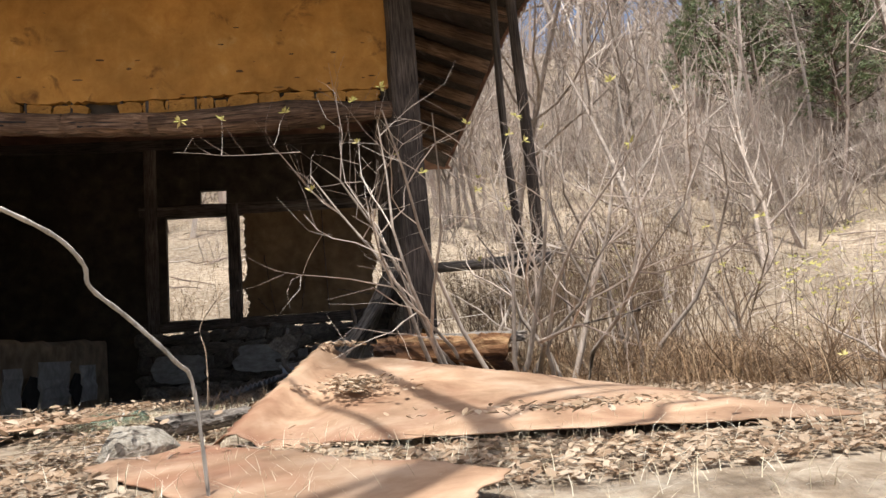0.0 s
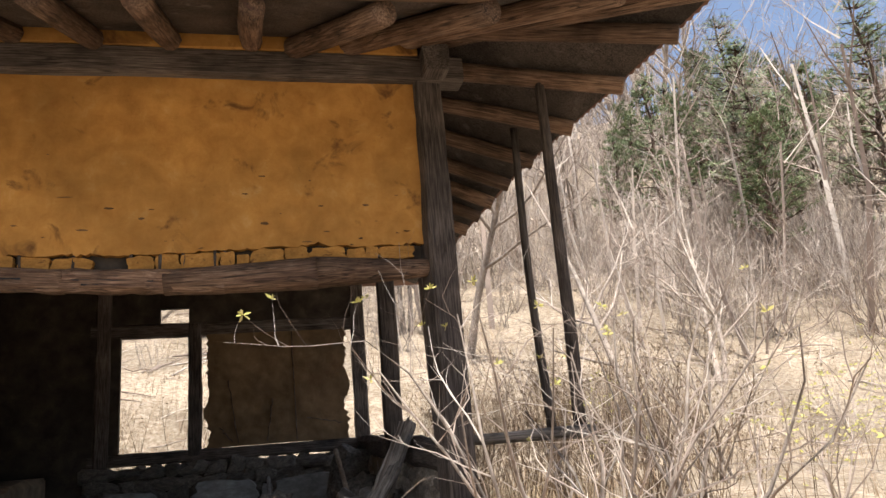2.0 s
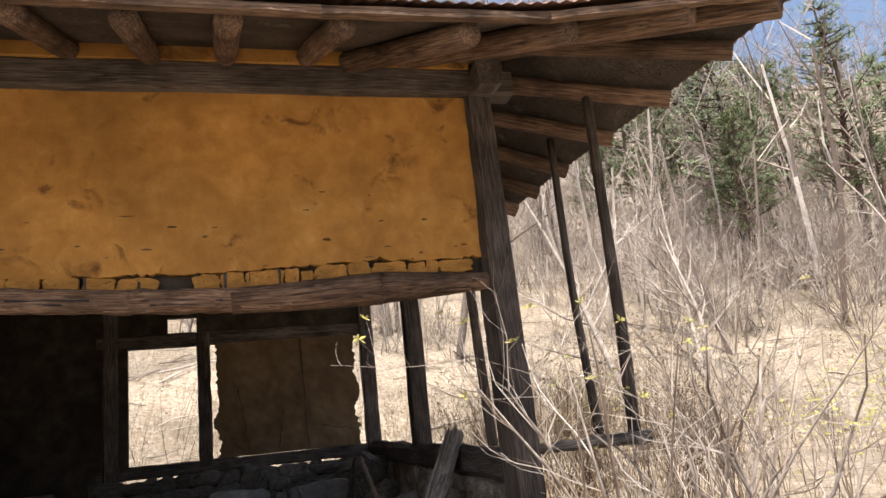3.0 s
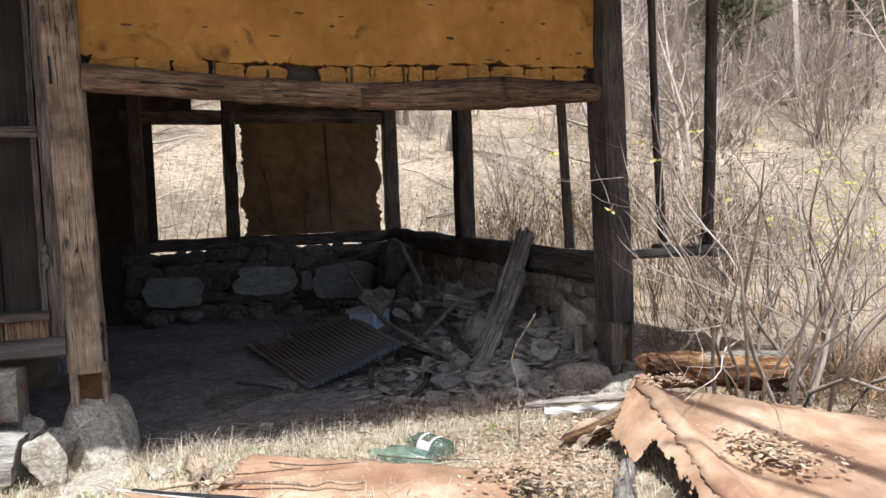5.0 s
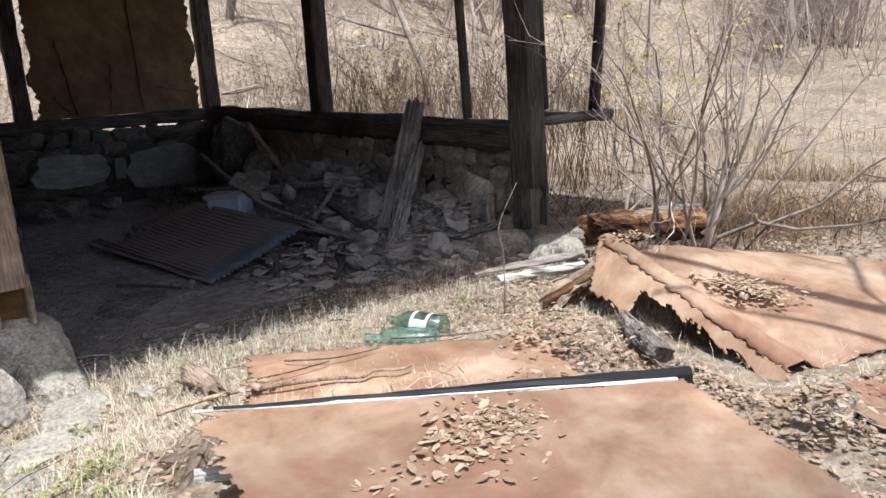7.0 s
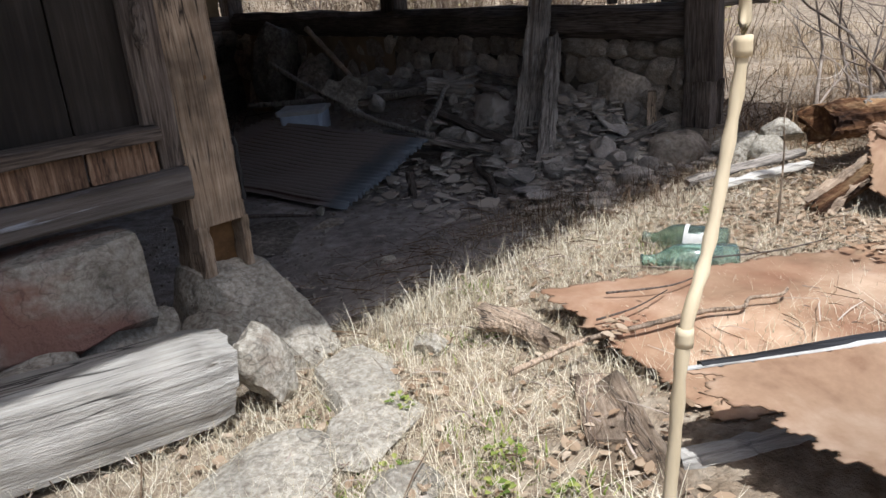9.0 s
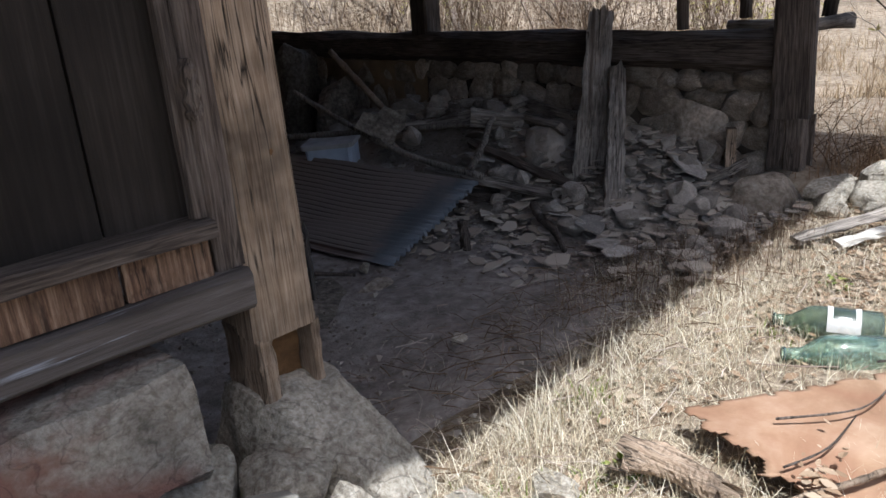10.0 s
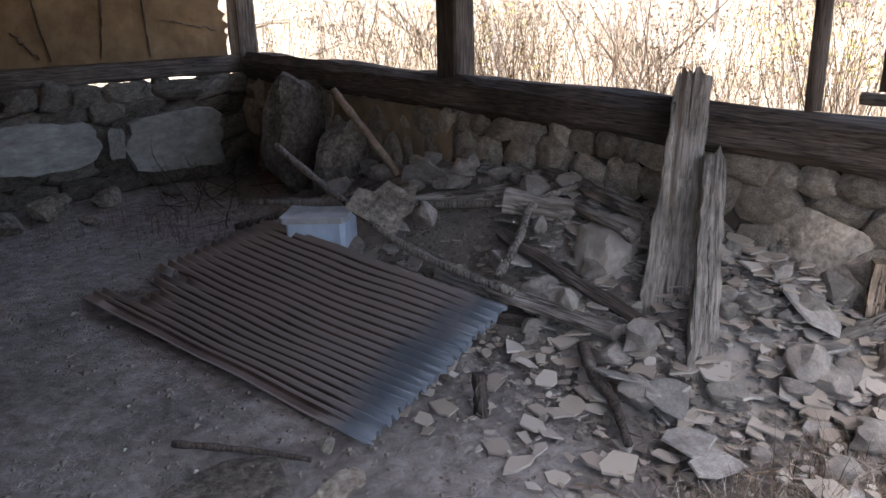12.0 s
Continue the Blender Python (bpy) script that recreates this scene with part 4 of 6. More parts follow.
# ---------------------------------------------------------------- timbers and sticks in the yard
def rotten_log(name, p0, p1, r, material, label, seed):
    m, length = along(p0, p1)
    bm = log_bm(length, r, r * 0.8, 28, 30, 0.14, 0.02, seed, 0.04)
    for v in bm.verts:
        k = noise.noise(Vector((v.co.x * 14, v.co.y * 14, v.co.z * 4 + seed))) + 0.5 * noise.noise(Vector((v.co.x * 40, v.co.y * 40, v.co.z * 9 + seed)))
        v.co.x *= 1 + 0.35 * k
        v.co.y *= 1 + 0.35 * k
    return tagged(part(name, bm, material, None, "", m), label, "log")


rotten_log("rotten_log", (2.78, -0.74, 0.40), (3.42, -1.0, 0.39), 0.10, WOOD_ROT, "crumbling orange-brown rotten log lying by the shrub", 3)
rotten_log("bark_log", (3.08, -0.82, 0.47), (3.5, -0.95, 0.45), 0.04, WOOD_GREY, "split grey log resting on the rotten one", 6)
rotten_log("broken_timber", (2.185, -0.977, 0.165), (2.45, -1.14, 0.34), 0.05, WOOD_ROT, "rotting timber end propped beside the torn sheet", 11)
tagged(timber("split_board", (2.18, -0.965, 0.185), (2.46, -1.125, 0.365), 0.12, 0.03, WOOD_TAN, None, "", roll=25, bevel=0.01, wear=0.012, cuts=9, taper=0.8, seed=131), "tan split board propped on the rotting timber", "board")
rotten_log("timber_stub", (1.98, -1.80, 0.20), (2.2, -1.42, 0.22), 0.045, WOOD_GREY, "short grey timber stub under the torn sheet", 13)
rotten_log("timber_stub", (0.49, -0.64, 0.235), (0.52, -0.86, 0.20), 0.042, WOOD_TAN, "short tan split stub in dry grass", 15)
for i, (p0, p1, w, d, mat, label) in enumerate((((2.26, -0.345, 0.19), (2.79, -0.675, 0.27), 0.06, 0.028, WOOD_GREY, "grey weathered board lying in leaf litter"),
                                               ((2.30, -0.50, 0.19), (2.74, -0.735, 0.225), 0.045, 0.02, WOOD_PALE, "pale weathered board lying in leaf litter"),
                                               ((0.40, -1.13, 0.21), (0.06, -1.55, 0.20), 0.1, 0.05, WOOD_TAN, "broken tan board end under the sheet"),
                                               ((0.52, -1.62, 0.22), (0.22, -1.42, 0.21), 0.10, 0.06, WOOD_PALE, "pale timber end under the sheet"))):
    tagged(timber("loose_board", p0, p1, w, d, mat, None, "", roll=20 * i, bevel=0.008, wear=0.008, cuts=9, seed=90 + i), label, "board")


def crooked_stick(name, points, r0, r1, material, label, sides=6, category="stick", group=""):
    """A tapering stick along a few bends."""
    pts = [Vector(p) for p in points]
    fine = []
    for i in range(len(pts) - 1):
        p0, p1, p2, p3 = pts[max(0, i - 1)], pts[i], pts[i + 1], pts[min(len(pts) - 1, i + 2)]
        for k in range(5):
            t = k / 5
            fine.append(0.5 * ((2 * p1) + (p2 - p0) * t + (2 * p0 - 5 * p1 + 4 * p2 - p3) * t * t + (3 * p1 - p0 - 3 * p2 + p3) * t ** 3))
    fine.append(pts[-1])
    base = fine[0].copy()
    verts, faces = [], []
    n = len(fine)
    for i, p in enumerate(fine):
        d = (fine[min(i + 1, n - 1)] - fine[max(i - 1, 0)]).normalized()
        q = d.to_track_quat("Z", "Y")
        r = (r0 + (r1 - r0) * i / (n - 1)) * (1 + 0.15 * math.sin(i * 2.7))
        for j in range(sides):
            a = 2 * math.pi * j / sides
            verts.append(p - base + q @ Vector((r * math.cos(a), r * math.sin(a), 0)))
    for i in range(n - 1):
        for j in range(sides):
            faces.append((i * sides + j, i * sides + (j + 1) % sides, (i + 1) * sides + (j + 1) % sides, (i + 1) * sides + j))
    faces.append(tuple(range(sides - 1, -1, -1)))
    faces.append(tuple(range((n - 1) * sides, n * sides)))
    return tagged(raw(name, verts, faces, material, None, "", Matrix.Translation(base), soft=True), label, category, group)


tagged(timber("wood_scrap", (0.43, -1.06, 0.20), (0.20, -1.28, 0.215), 0.10, 0.035, WOOD_TAN, None, "", bevel=0.008, wear=0.008, cuts=8, seed=91), "tan scrap of weathered wood beside the sheets", "wood scrap")
crooked_stick("dead_branch", [(0.273, -0.921, 0.235), (0.38, -0.965, 0.255), (0.50, -1.0, 0.265), (0.62, -1.07, 0.272), (0.72, -1.12, 0.275), (0.84, -1.17, 0.27), (0.92, -1.235, 0.27), (0.98, -1.23, 0.275), (1.05, -1.285, 0.275), (1.115, -1.28, 0.27)], 0.009, 0.005, WOOD_TAN, "crooked pale dead branch lying across the rusty sheets")
crooked_stick("twig", [(0.62, -0.95, 0.262), (0.74, -1.0, 0.27), (0.92, -1.0, 0.262)], 0.004, 0.002, WOOD_DARK, "thin dark twig on the rusty sheet", 4)
crooked_stick("twig", [(0.8, -0.86, 0.258), (0.95, -1.0, 0.268), (1.15, -1.02, 0.258)], 0.004, 0.002, WOOD_DARK, "thin dark twig on the rusty sheet", 4)
crooked_stick("twig", [(1.25, -0.95, 0.25), (1.42, -1.12, 0.262), (1.66, -1.2, 0.25)], 0.004, 0.002, WOOD_DARK, "thin dark twig on the rusty sheet", 4)
reed = crooked_stick("dry_stalk", [(-0.5609999999999999, -1.822, 0.19), (-0.563, -1.822, 0.45), (-0.565, -1.822, 0.688), (-0.551, -1.822, 0.852), (-0.542, -1.822, 0.952), (-0.515, -1.822, 1.006), (-0.495, -1.822, 1.07), (-0.478, -1.822, 1.15), (-0.488, -1.822, 1.234), (-0.518, -1.822, 1.42)], 0.0058, 0.0046, REED, "tall pale jointed dry reed stalk standing alone", 8, "stalk")
for x, z in ((-0.542, 0.952), (-0.478, 1.15), (-0.563, 0.46)):
    part("joint", log_bm(0.014, 0.0070, 0.0066, 8, 3, 0.03, 0, 3), REED, reed, "swollen brown joint", pose(x, -1.822, z - 0.008), soft=True)
crooked_stick("bent_stem", [(2.398, -3.075, 0.02), (2.378, -3.135, 0.377), (2.355, -3.190, 0.446), (2.293, -3.261, 0.529), (2.249, -3.332, 0.584), (2.251, -3.368, 0.620), (2.229, -3.425, 0.661), (2.191, -3.535, 0.690), (2.175, -3.599, 0.694)], 0.0045, 0.0035, WOOD_PALE, "bare bent sapling stem arching over the grass", 6, "stem")
crooked_stick("thin_sapling", [(1.95, -0.91, 0.17), (1.955, -0.91, 0.34), (1.95, -0.91, 0.49), (1.93, -0.91, 0.62), (2.06, -0.9, 0.80)], 0.005, 0.002, WOOD_TAN, "thin leafless sapling rising from the litter", 5, "sapling")


# ---------------------------------------------------------------- bottles
def bottle(at, rz, ry, length, r, material, label, patch):
    ob = thing("bottle", at, label, "bottle", "empty bottles in the grass")
    prof = [(0.0, 0.85), (0.02, 1.0), (0.55, 1.0), (0.66, 0.92), (0.76, 0.6), (0.84, 0.34), (0.96, 0.3), (0.97, 0.36), (1.0, 0.36)]
    bm = bmesh.new()
    n = 24
    rings = [[bm.verts.new((k * r * math.cos(2 * math.pi * j / n), k * r * math.sin(2 * math.pi * j / n), h * length)) for j in range(n)] for h, k in prof]
    inner = [[bm.verts.new((k * (r - 0.004) * math.cos(2 * math.pi * j / n), k * (r - 0.004) * math.sin(2 * math.pi * j / n), h * length + 0.004 * (i == 0))) for j in range(n)] for i, (h, k) in enumerate(prof)]
    for set_ in (rings, inner):
        for a, b in zip(set_, set_[1:]):
            for j in range(n):
                bm.faces.new((a[j], a[(j + 1) % n], b[(j + 1) % n], b[j]))
        bm.faces.new(set_[0])
    for j in range(n):
        bm.faces.new((rings[-1][j], rings[-1][(j + 1) % n], inner[-1][(j + 1) % n], inner[-1][j]))
    m = pose(*at, 0, 0, rz) @ pose(0, 0, r, 0, ry, 0)
    part("glass_body", bm, material, ob, "", m, soft=True)
    if patch:
        bm = bmesh.new()
        rows = []
        for i in range(7):
            h = length * (0.2 + 0.3 * i / 6)
            rows.append([bm.verts.new(((r + 0.0015) * math.cos(a), (r + 0.0015) * math.sin(a), h)) for a in [radians(95 + 20 * k) for k in range(10)]])
        for i, (a, b) in enumerate(zip(rows, rows[1:])):
            for j in range(9):
                if not (1 <= i <= 4 and 2 <= j <= 5):
                    bm.faces.new((a[j], a[j + 1], b[j + 1], b[j]))
        part("torn_label", bm, PAPER, ob, "torn white paper label", m, soft=True)


bottle((1.605, -0.87, 0.115), 109, 90, 0.32, 0.062, GLASS_DARK, "dusty green glass bottle with a torn white label", True)
bottle((1.49, -0.96, 0.11), 125, 90, 0.34, 0.06, GLASS, "pale green glass bottle lying in dry grass", False)


# ---------------------------------------------------------------- poles on the open side
porch = thing("side_frame", (3.9, 0.3, 0.9), "crooked bare poles and rail under the side eave", "pole frame", kind="structure")
pole("rail", (3.16, 0.20, 0.94), (3.97, 0.07, 0.95), 0.034, 0.038, WOOD_GREY, porch, sides=10, cuts=8, seed=71)
pole("rail", (3.88, 0.02, 0.93), (3.91, 0.76, 0.93), 0.03, 0.03, WOOD_GREY, porch, sides=10, cuts=8, seed=72)
pole("upright", (3.90, 0.17, 0.97), (3.80, -0.06, 3.22), 0.04, 0.034, WOOD_DARK, porch, sides=9, cuts=10, bend=0.02, seed=73)
pole("upright", (3.90, 0.64, 0.97), (3.86, 0.72, 3.18), 0.034, 0.028, WOOD_DARK, porch, sides=9, cuts=10, bend=0.03, seed=74)
pole("upright", (3.12, 0.66, 0.97), (3.08, 0.70, 3.25), 0.034, 0.03, WOOD_DARK, porch, sides=9, cuts=10, bend=0.03, seed=75)


# ---------------------------------------------------------------- inside the room
def tin_sheet():
    """A corrugated sheet tilted on the rubble, one long edge turned flat."""
    c, r, b, l = Vector((1.30, 1.14, 0.05)), Vector((2.04, 1.24, 0.285)), Vector((1.98, 2.95, 0.27)), Vector((1.02, 3.02, 0.07))
    nu, nv = 21 * 8, 14
    verts, faces = [], []
    rng = random.Random(2)
    for j in range(nv + 1):
        v = j / nv
        for i in range(nu + 1):
            u = i / nu
            p = c.lerp(r, u).lerp(l.lerp(b, u), v)
            wave = 0.017 * math.sin(2 * math.pi * u * 21) if u > 0.05 else 0
            sag = -0.03 * math.sin(math.pi * u) * math.sin(math.pi * v) + 0.012 * noise.noise((u * 3, v * 4, 0))
            k = 0.01 if j == 0 else 0
            verts.append((p.x, p.y + rng.uniform(-k, k), p.z + wave + sag))
    w = nu + 1
    for j in range(nv):
        for i in range(nu):
            u, v = (i + 0.5) / nu, (j + 0.5) / nv
            if v > 0.86 and u < 0.32 + 0.2 * noise.noise((u * 9, v * 9, 3)) and u > 0.1:
                continue
            a = j * w + i
            faces.append((a, a + 1, a + w + 1, a + w))
    ob = raw("corrugated_sheet", verts, faces, TIN, soft=True)
    mod = ob.modifiers.new("thickness", "SOLIDIFY")
    mod.thickness = 0.003
    tagged(ob, "rust-brown corrugated tin sheet with a bluish bare end", "metal sheet")


tin_sheet()


def foam_box():
    box = thing("foam_box", (2.12, 2.62, 0.2), "pale blue and white plastic box tipped among the rubble", "box", rz=-28)
    m0 = pose(2.12, 2.62, 0.17, 3, -3, -52)
    bm = beam_bm(0.17, 0.30, 0.23, bevel=0.02, wear=0.002, cuts=3, taper=1.06, seed=1)
    part("tub", bm, FOAM, box, "pale blue tub", m0)
    bm = beam_bm(0.03, 0.35, 0.28, bevel=0.02, wear=0.001, cuts=2, seed=2)
    part("lid", bm, FOAM_WHITE, box, "dusty white lid", m0 @ pose(0, 0, 0.171))


foam_box()


def split_plank(name, p0, p1, w0, w1, d, seed, label, roll):
    """A rotted plank with a splintered top and deep grain."""
    m, length = along(p0, p1, roll)
    rng = random.Random(seed)
    bm = bmesh.new()
    n, cuts = 18, 44
    rings = []
    prof = [(-1 + 2 * i / 8, -1) for i in range(9)] + [(1 - 2 * i / 8, 1) for i in range(9)]
    dent = [rng.uniform(-0.12, 0.1) for _ in prof]
    for c in range(cuts + 1):
        u = c / cuts
        w = w0 + (w1 - w0) * u
        bite = 0.34 * max(0, noise.noise((u * 5, seed, 0)) + 0.5 * noise.noise((u * 16, seed, 4)))
        chew = 0.30 * max(0, noise.noise((u * 6, seed, 9)) + 0.6 * noise.noise((u * 19, seed, 7)))
        ring = []
        for k, (px, py) in enumerate(prof):
            x = px * w / 2 * (1 - (bite if px < 0 else chew)) + 0.009 * noise.noise((u * 12, px * 3, seed))
            y = py * d / 2 * (1 + 0.5 * dent[k] + 0.35 * noise.noise((u * 17, px * 5, seed + 3 * py)) + 0.25 * noise.noise((u * 4, px * 3, seed + py))) * (0.7 + 0.3 * (1 - abs(px)) ** 0.4)
            top = (0.10 * noise.noise((px * 2.2, seed, py)) - 0.07 * abs(px)) if c == cuts else 0
            ring.append(bm.verts.new((x, y, u * length + top + (rng.uniform(-0.02, 0.02) if c == 0 else 0))))
        rings.append(ring)
    for a, b in zip(rings, rings[1:]):
        for j in range(n):
            bm.faces.new((a[j], a[(j + 1) % n], b[(j + 1) % n], b[j]))
    bm.faces.new(rings[0][::-1])
    bm.faces.new(rings[-1])
    return tagged(part(name, bm, WOOD_GREY, None, "", m), label, "plank", "planks leaning on the side wall")


split_plank("leaning_plank", (2.46, 0.82, 0.05), (3.0, 1.10, 1.10), 0.23, 0.13, 0.06, 4, "broad grey rotted plank leaning on the sill", 10)
split_plank("leaning_plank", (2.33, 0.58, 0.12), (2.86, 0.90, 0.80), 0.11, 0.09, 0.05, 9, "narrow splintered grey plank leaning beside the broad one", 20)

crooked_stick("fallen_pole", [(1.985, 2.80, 0.695), (2.0, 2.35, 0.54), (2.04, 1.80, 0.37), (2.2, 1.35, 0.26)], 0.016, 0.02, WOOD_GREY, "thin grey pole lying over the rubble", 8, "pole")
crooked_stick("fallen_pole", [(2.615, 3.203, 0.881), (2.65, 2.97, 0.68), (2.69, 2.70, 0.44)], 0.022, 0.024, WOOD_TAN, "short pole leaning in the dark corner", 8, "pole")
crooked_stick("fallen_pole", [(1.98, 3.35, 0.14), (2.4, 3.1, 0.25), (2.9, 2.8, 0.4)], 0.02, 0.02, WOOD_DARK, "dark pole lying behind the box", 8, "pole")
crooked_stick("fallen_pole", [(1.85, 2.945, 0.40), (2.3, 2.4, 0.41), (2.72, 1.87, 0.43)], 0.018, 0.022, WOOD_GREY, "long grey pole lying across the rubble", 8, "pole")
crooked_stick("fallen_branch", [(2.28, 1.52, 0.26), (2.45, 1.55, 0.4), (2.62, 1.62, 0.5), (2.85, 1.55, 0.56)], 0.024, 0.014, WOOD_GREY, "crooked grey branch lying in the rubble", 8, "branch")
crooked_stick("fallen_branch", [(2.2, 0.99, 0.15), (2.08, 0.85, 0.13), (2.02, 0.72, 0.1), (1.88, 0.56, 0.075)], 0.026, 0.015, WOOD_DARK, "crooked dark branch on the floor", 8, "branch")
for i, (p0, p1, w, d, mat) in enumerate((((2.12, 1.72, 0.27), (2.36, 0.90, 0.17), 0.085, 0.03, WOOD_GREY), ((2.5, 1.72, 0.36), (2.42, 0.84, 0.2), 0.05, 0.04, WOOD_DARK), ((2.3, 2.5, 0.36), (2.98, 1.75, 0.48), 0.08, 0.04, WOOD_GREY),
                                         ((2.55, 1.75, 0.5), (2.92, 1.3, 0.42), 0.1, 0.06, WOOD_GREY), ((2.62, 0.75, 0.3), (2.98, 0.42, 0.32), 0.1, 0.05, WOOD_DARK), ((2.3, 1.3, 0.12), (2.1, 1.6, 0.16), 0.09, 0.05, WOOD_DARK),
                                         ((2.98, 0.28, 0.14), (2.98, 0.28, 0.48), 0.07, 0.05, WOOD_TAN), ((2.62, 0.36, 0.2), (3.0, 0.2, 0.3), 0.05, 0.03, WOOD_GREY), ((1.72, 1.05, 0.02), (1.74, 1.08, 0.17), 0.05, 0.04, WOOD_DARK),
                                         ((2.95, 1.95, 0.46), (2.62, 1.10, 0.47), 0.09, 0.04, WOOD_GREY), ((2.98, 1.85, 0.55), (2.76, 1.12, 0.53), 0.07, 0.05, WOOD_GREY), ((3.0, 0.75, 0.30), (2.9, 0.42, 0.28), 0.08, 0.05, WOOD_DARK))):
    tagged(timber("broken_board", p0, p1, w, d, mat, None, "", roll=35 * i, bevel=0.006, wear=0.007, cuts=8, seed=120 + i), "broken weathered board end among plaster rubble", "board", "broken boards in the rubble")
crooked_stick("floor_stick", [(0.84, 1.57, 0.055), (1.0, 1.36, 0.06), (1.12, 1.19, 0.055)], 0.013, 0.008, WOOD_DARK, "dark split stick lying on the earth floor", 6)


def build_hearth():
    """The long low plastered cooking bench against the closed side."""
    bench = thing("cooking_bench", (-0.8, 3.6, 0.0), "low crumbling cooking hearth with patches of white plaster", "hearth")
    m, length = along((-0.75, 2.2, 0.3), (-0.75, 5.05, 0.33))
    part("body", beam_bm(length, 0.9, 0.62, bevel=0.05, wear=0.03, cuts=14, seed=5), MUD_GREY, bench, "", m @ pose(0, 0, 0, 0, 0, 90))
    for i, (y0, y1, z0, z1) in enumerate(((2.28, 2.62, 0.06, 0.5), (3.0, 3.75, 0.1, 0.55), (4.1, 4.5, 0.1, 0.5))):
        mm, ln = along((-0.42, (y0 + y1) / 2, z0), (-0.42, (y0 + y1) / 2, z1))
        part("plaster_patch", beam_bm(ln, 0.04, y1 - y0, bevel=0.012, wear=0.03, cuts=5, seed=50 + i), PLASTER, bench, "flaking white plaster", mm @ pose(0, 0, 0, 0, 0, 90 if abs((mm.to_3x3() @ Vector((1, 0, 0))).x) < 0.5 else 0))
    # Flat near-black discs stand for the shade inside the fire holes.
    for y in (2.82, 3.92):
        bm = slab_bm(0.36, 0.02, seed=61, corners=12)
        part("fire_hole", bm, HOLE_BLACK, bench, "near-black disc standing for a fire hole", pose(-0.418, y, 0.24, 0, 90, 0))


build_hearth()


# ---------------------------------------------------------------- plants
def grow(rng, p, d, length, r, level, out, gnarl=0.16, up=0.06, kids=(3, 6), angle=(22, 60), shrink=(0.4, 0.68)):
    """One bare branch and, on it, its side branches; out collects (points, radii, level)."""
    seg = 5 if level > 0 else 3
    pts, rad = [p.copy()], [r]
    heading = d.normalized()
    for i in range(seg):
        heading = (heading + Vector((rng.gauss(0, gnarl), rng.gauss(0, gnarl), rng.gauss(0, gnarl * 0.7) + up))).normalized()
        pts.append(pts[-1] + heading * (length / seg))
        rad.append(r * (1 - 0.75 * (i + 1) / seg))
    out.append((pts, rad, level))
    if level <= 0:
        return
    for _ in range(rng.randint(*kids)):
        f = rng.uniform(0.25, 0.98)
        i = min(int(f * seg), seg - 1)
        q = pts[i].lerp(pts[i + 1], f * seg - i)
        h = (pts[i + 1] - pts[i]).normalized()
        side = h.cross(Vector((rng.gauss(0, 1), rng.gauss(0, 1), rng.gauss(0, 1)))).normalized()
        a = radians(rng.uniform(*angle))
        grow(rng, q, h * math.cos(a) + side * math.sin(a), length * rng.uniform(*shrink) * (1 - 0.3 * f), max(rad[i] * 0.55, 0.0012), level - 1, out, gnarl, up, kids, angle, shrink)


def tubes(branches, sides=3):
    verts, faces = [], []
    for pts, rad, _ in branches:
        n = len(pts)
        s0 = len(verts)
        for i, (p, r) in enumerate(zip(pts, rad)):
            d = pts[min(i + 1, n - 1)] - pts[max(i - 1, 0)]
            x = d.orthogonal().normalized()
            y = d.normalized().cross(x)
            for j in range(sides):
                a = 2 * math.pi * j / sides
                verts.append(tuple(p + (x * math.cos(a) + y * math.sin(a)) * r))
        for i in range(n - 1):
            for j in range(sides):
                a, b = s0 + i * sides + j, s0 + i * sides + (j + 1) % sides
                faces.append((a, b, b + sides, a + sides))
    return verts, faces


def bud_faces(rng, branches, share, size, per=5):
    """Small opening leaves in rosettes at twig ends."""
    verts, faces = [], []
    for pts, rad, level in branches:
        if level > 0 or rng.random() > share:
            continue
        tip = pts[-1]
        for _ in range(per):
            d = Vector((rng.gauss(0, 1), rng.gauss(0, 1), rng.gauss(0.7, 0.7))).normalized()
            s = d.orthogonal().normalized() * size * 0.22
            q = tip + d * size * rng.uniform(0.7, 1.2)
            k = len(verts)
            verts += [tuple(tip), tuple(tip.lerp(q, 0.5) + s), tuple(q), tuple(tip.lerp(q, 0.5) - s)]
            faces.append((k, k + 1, k + 2, k + 3))
    return verts, faces


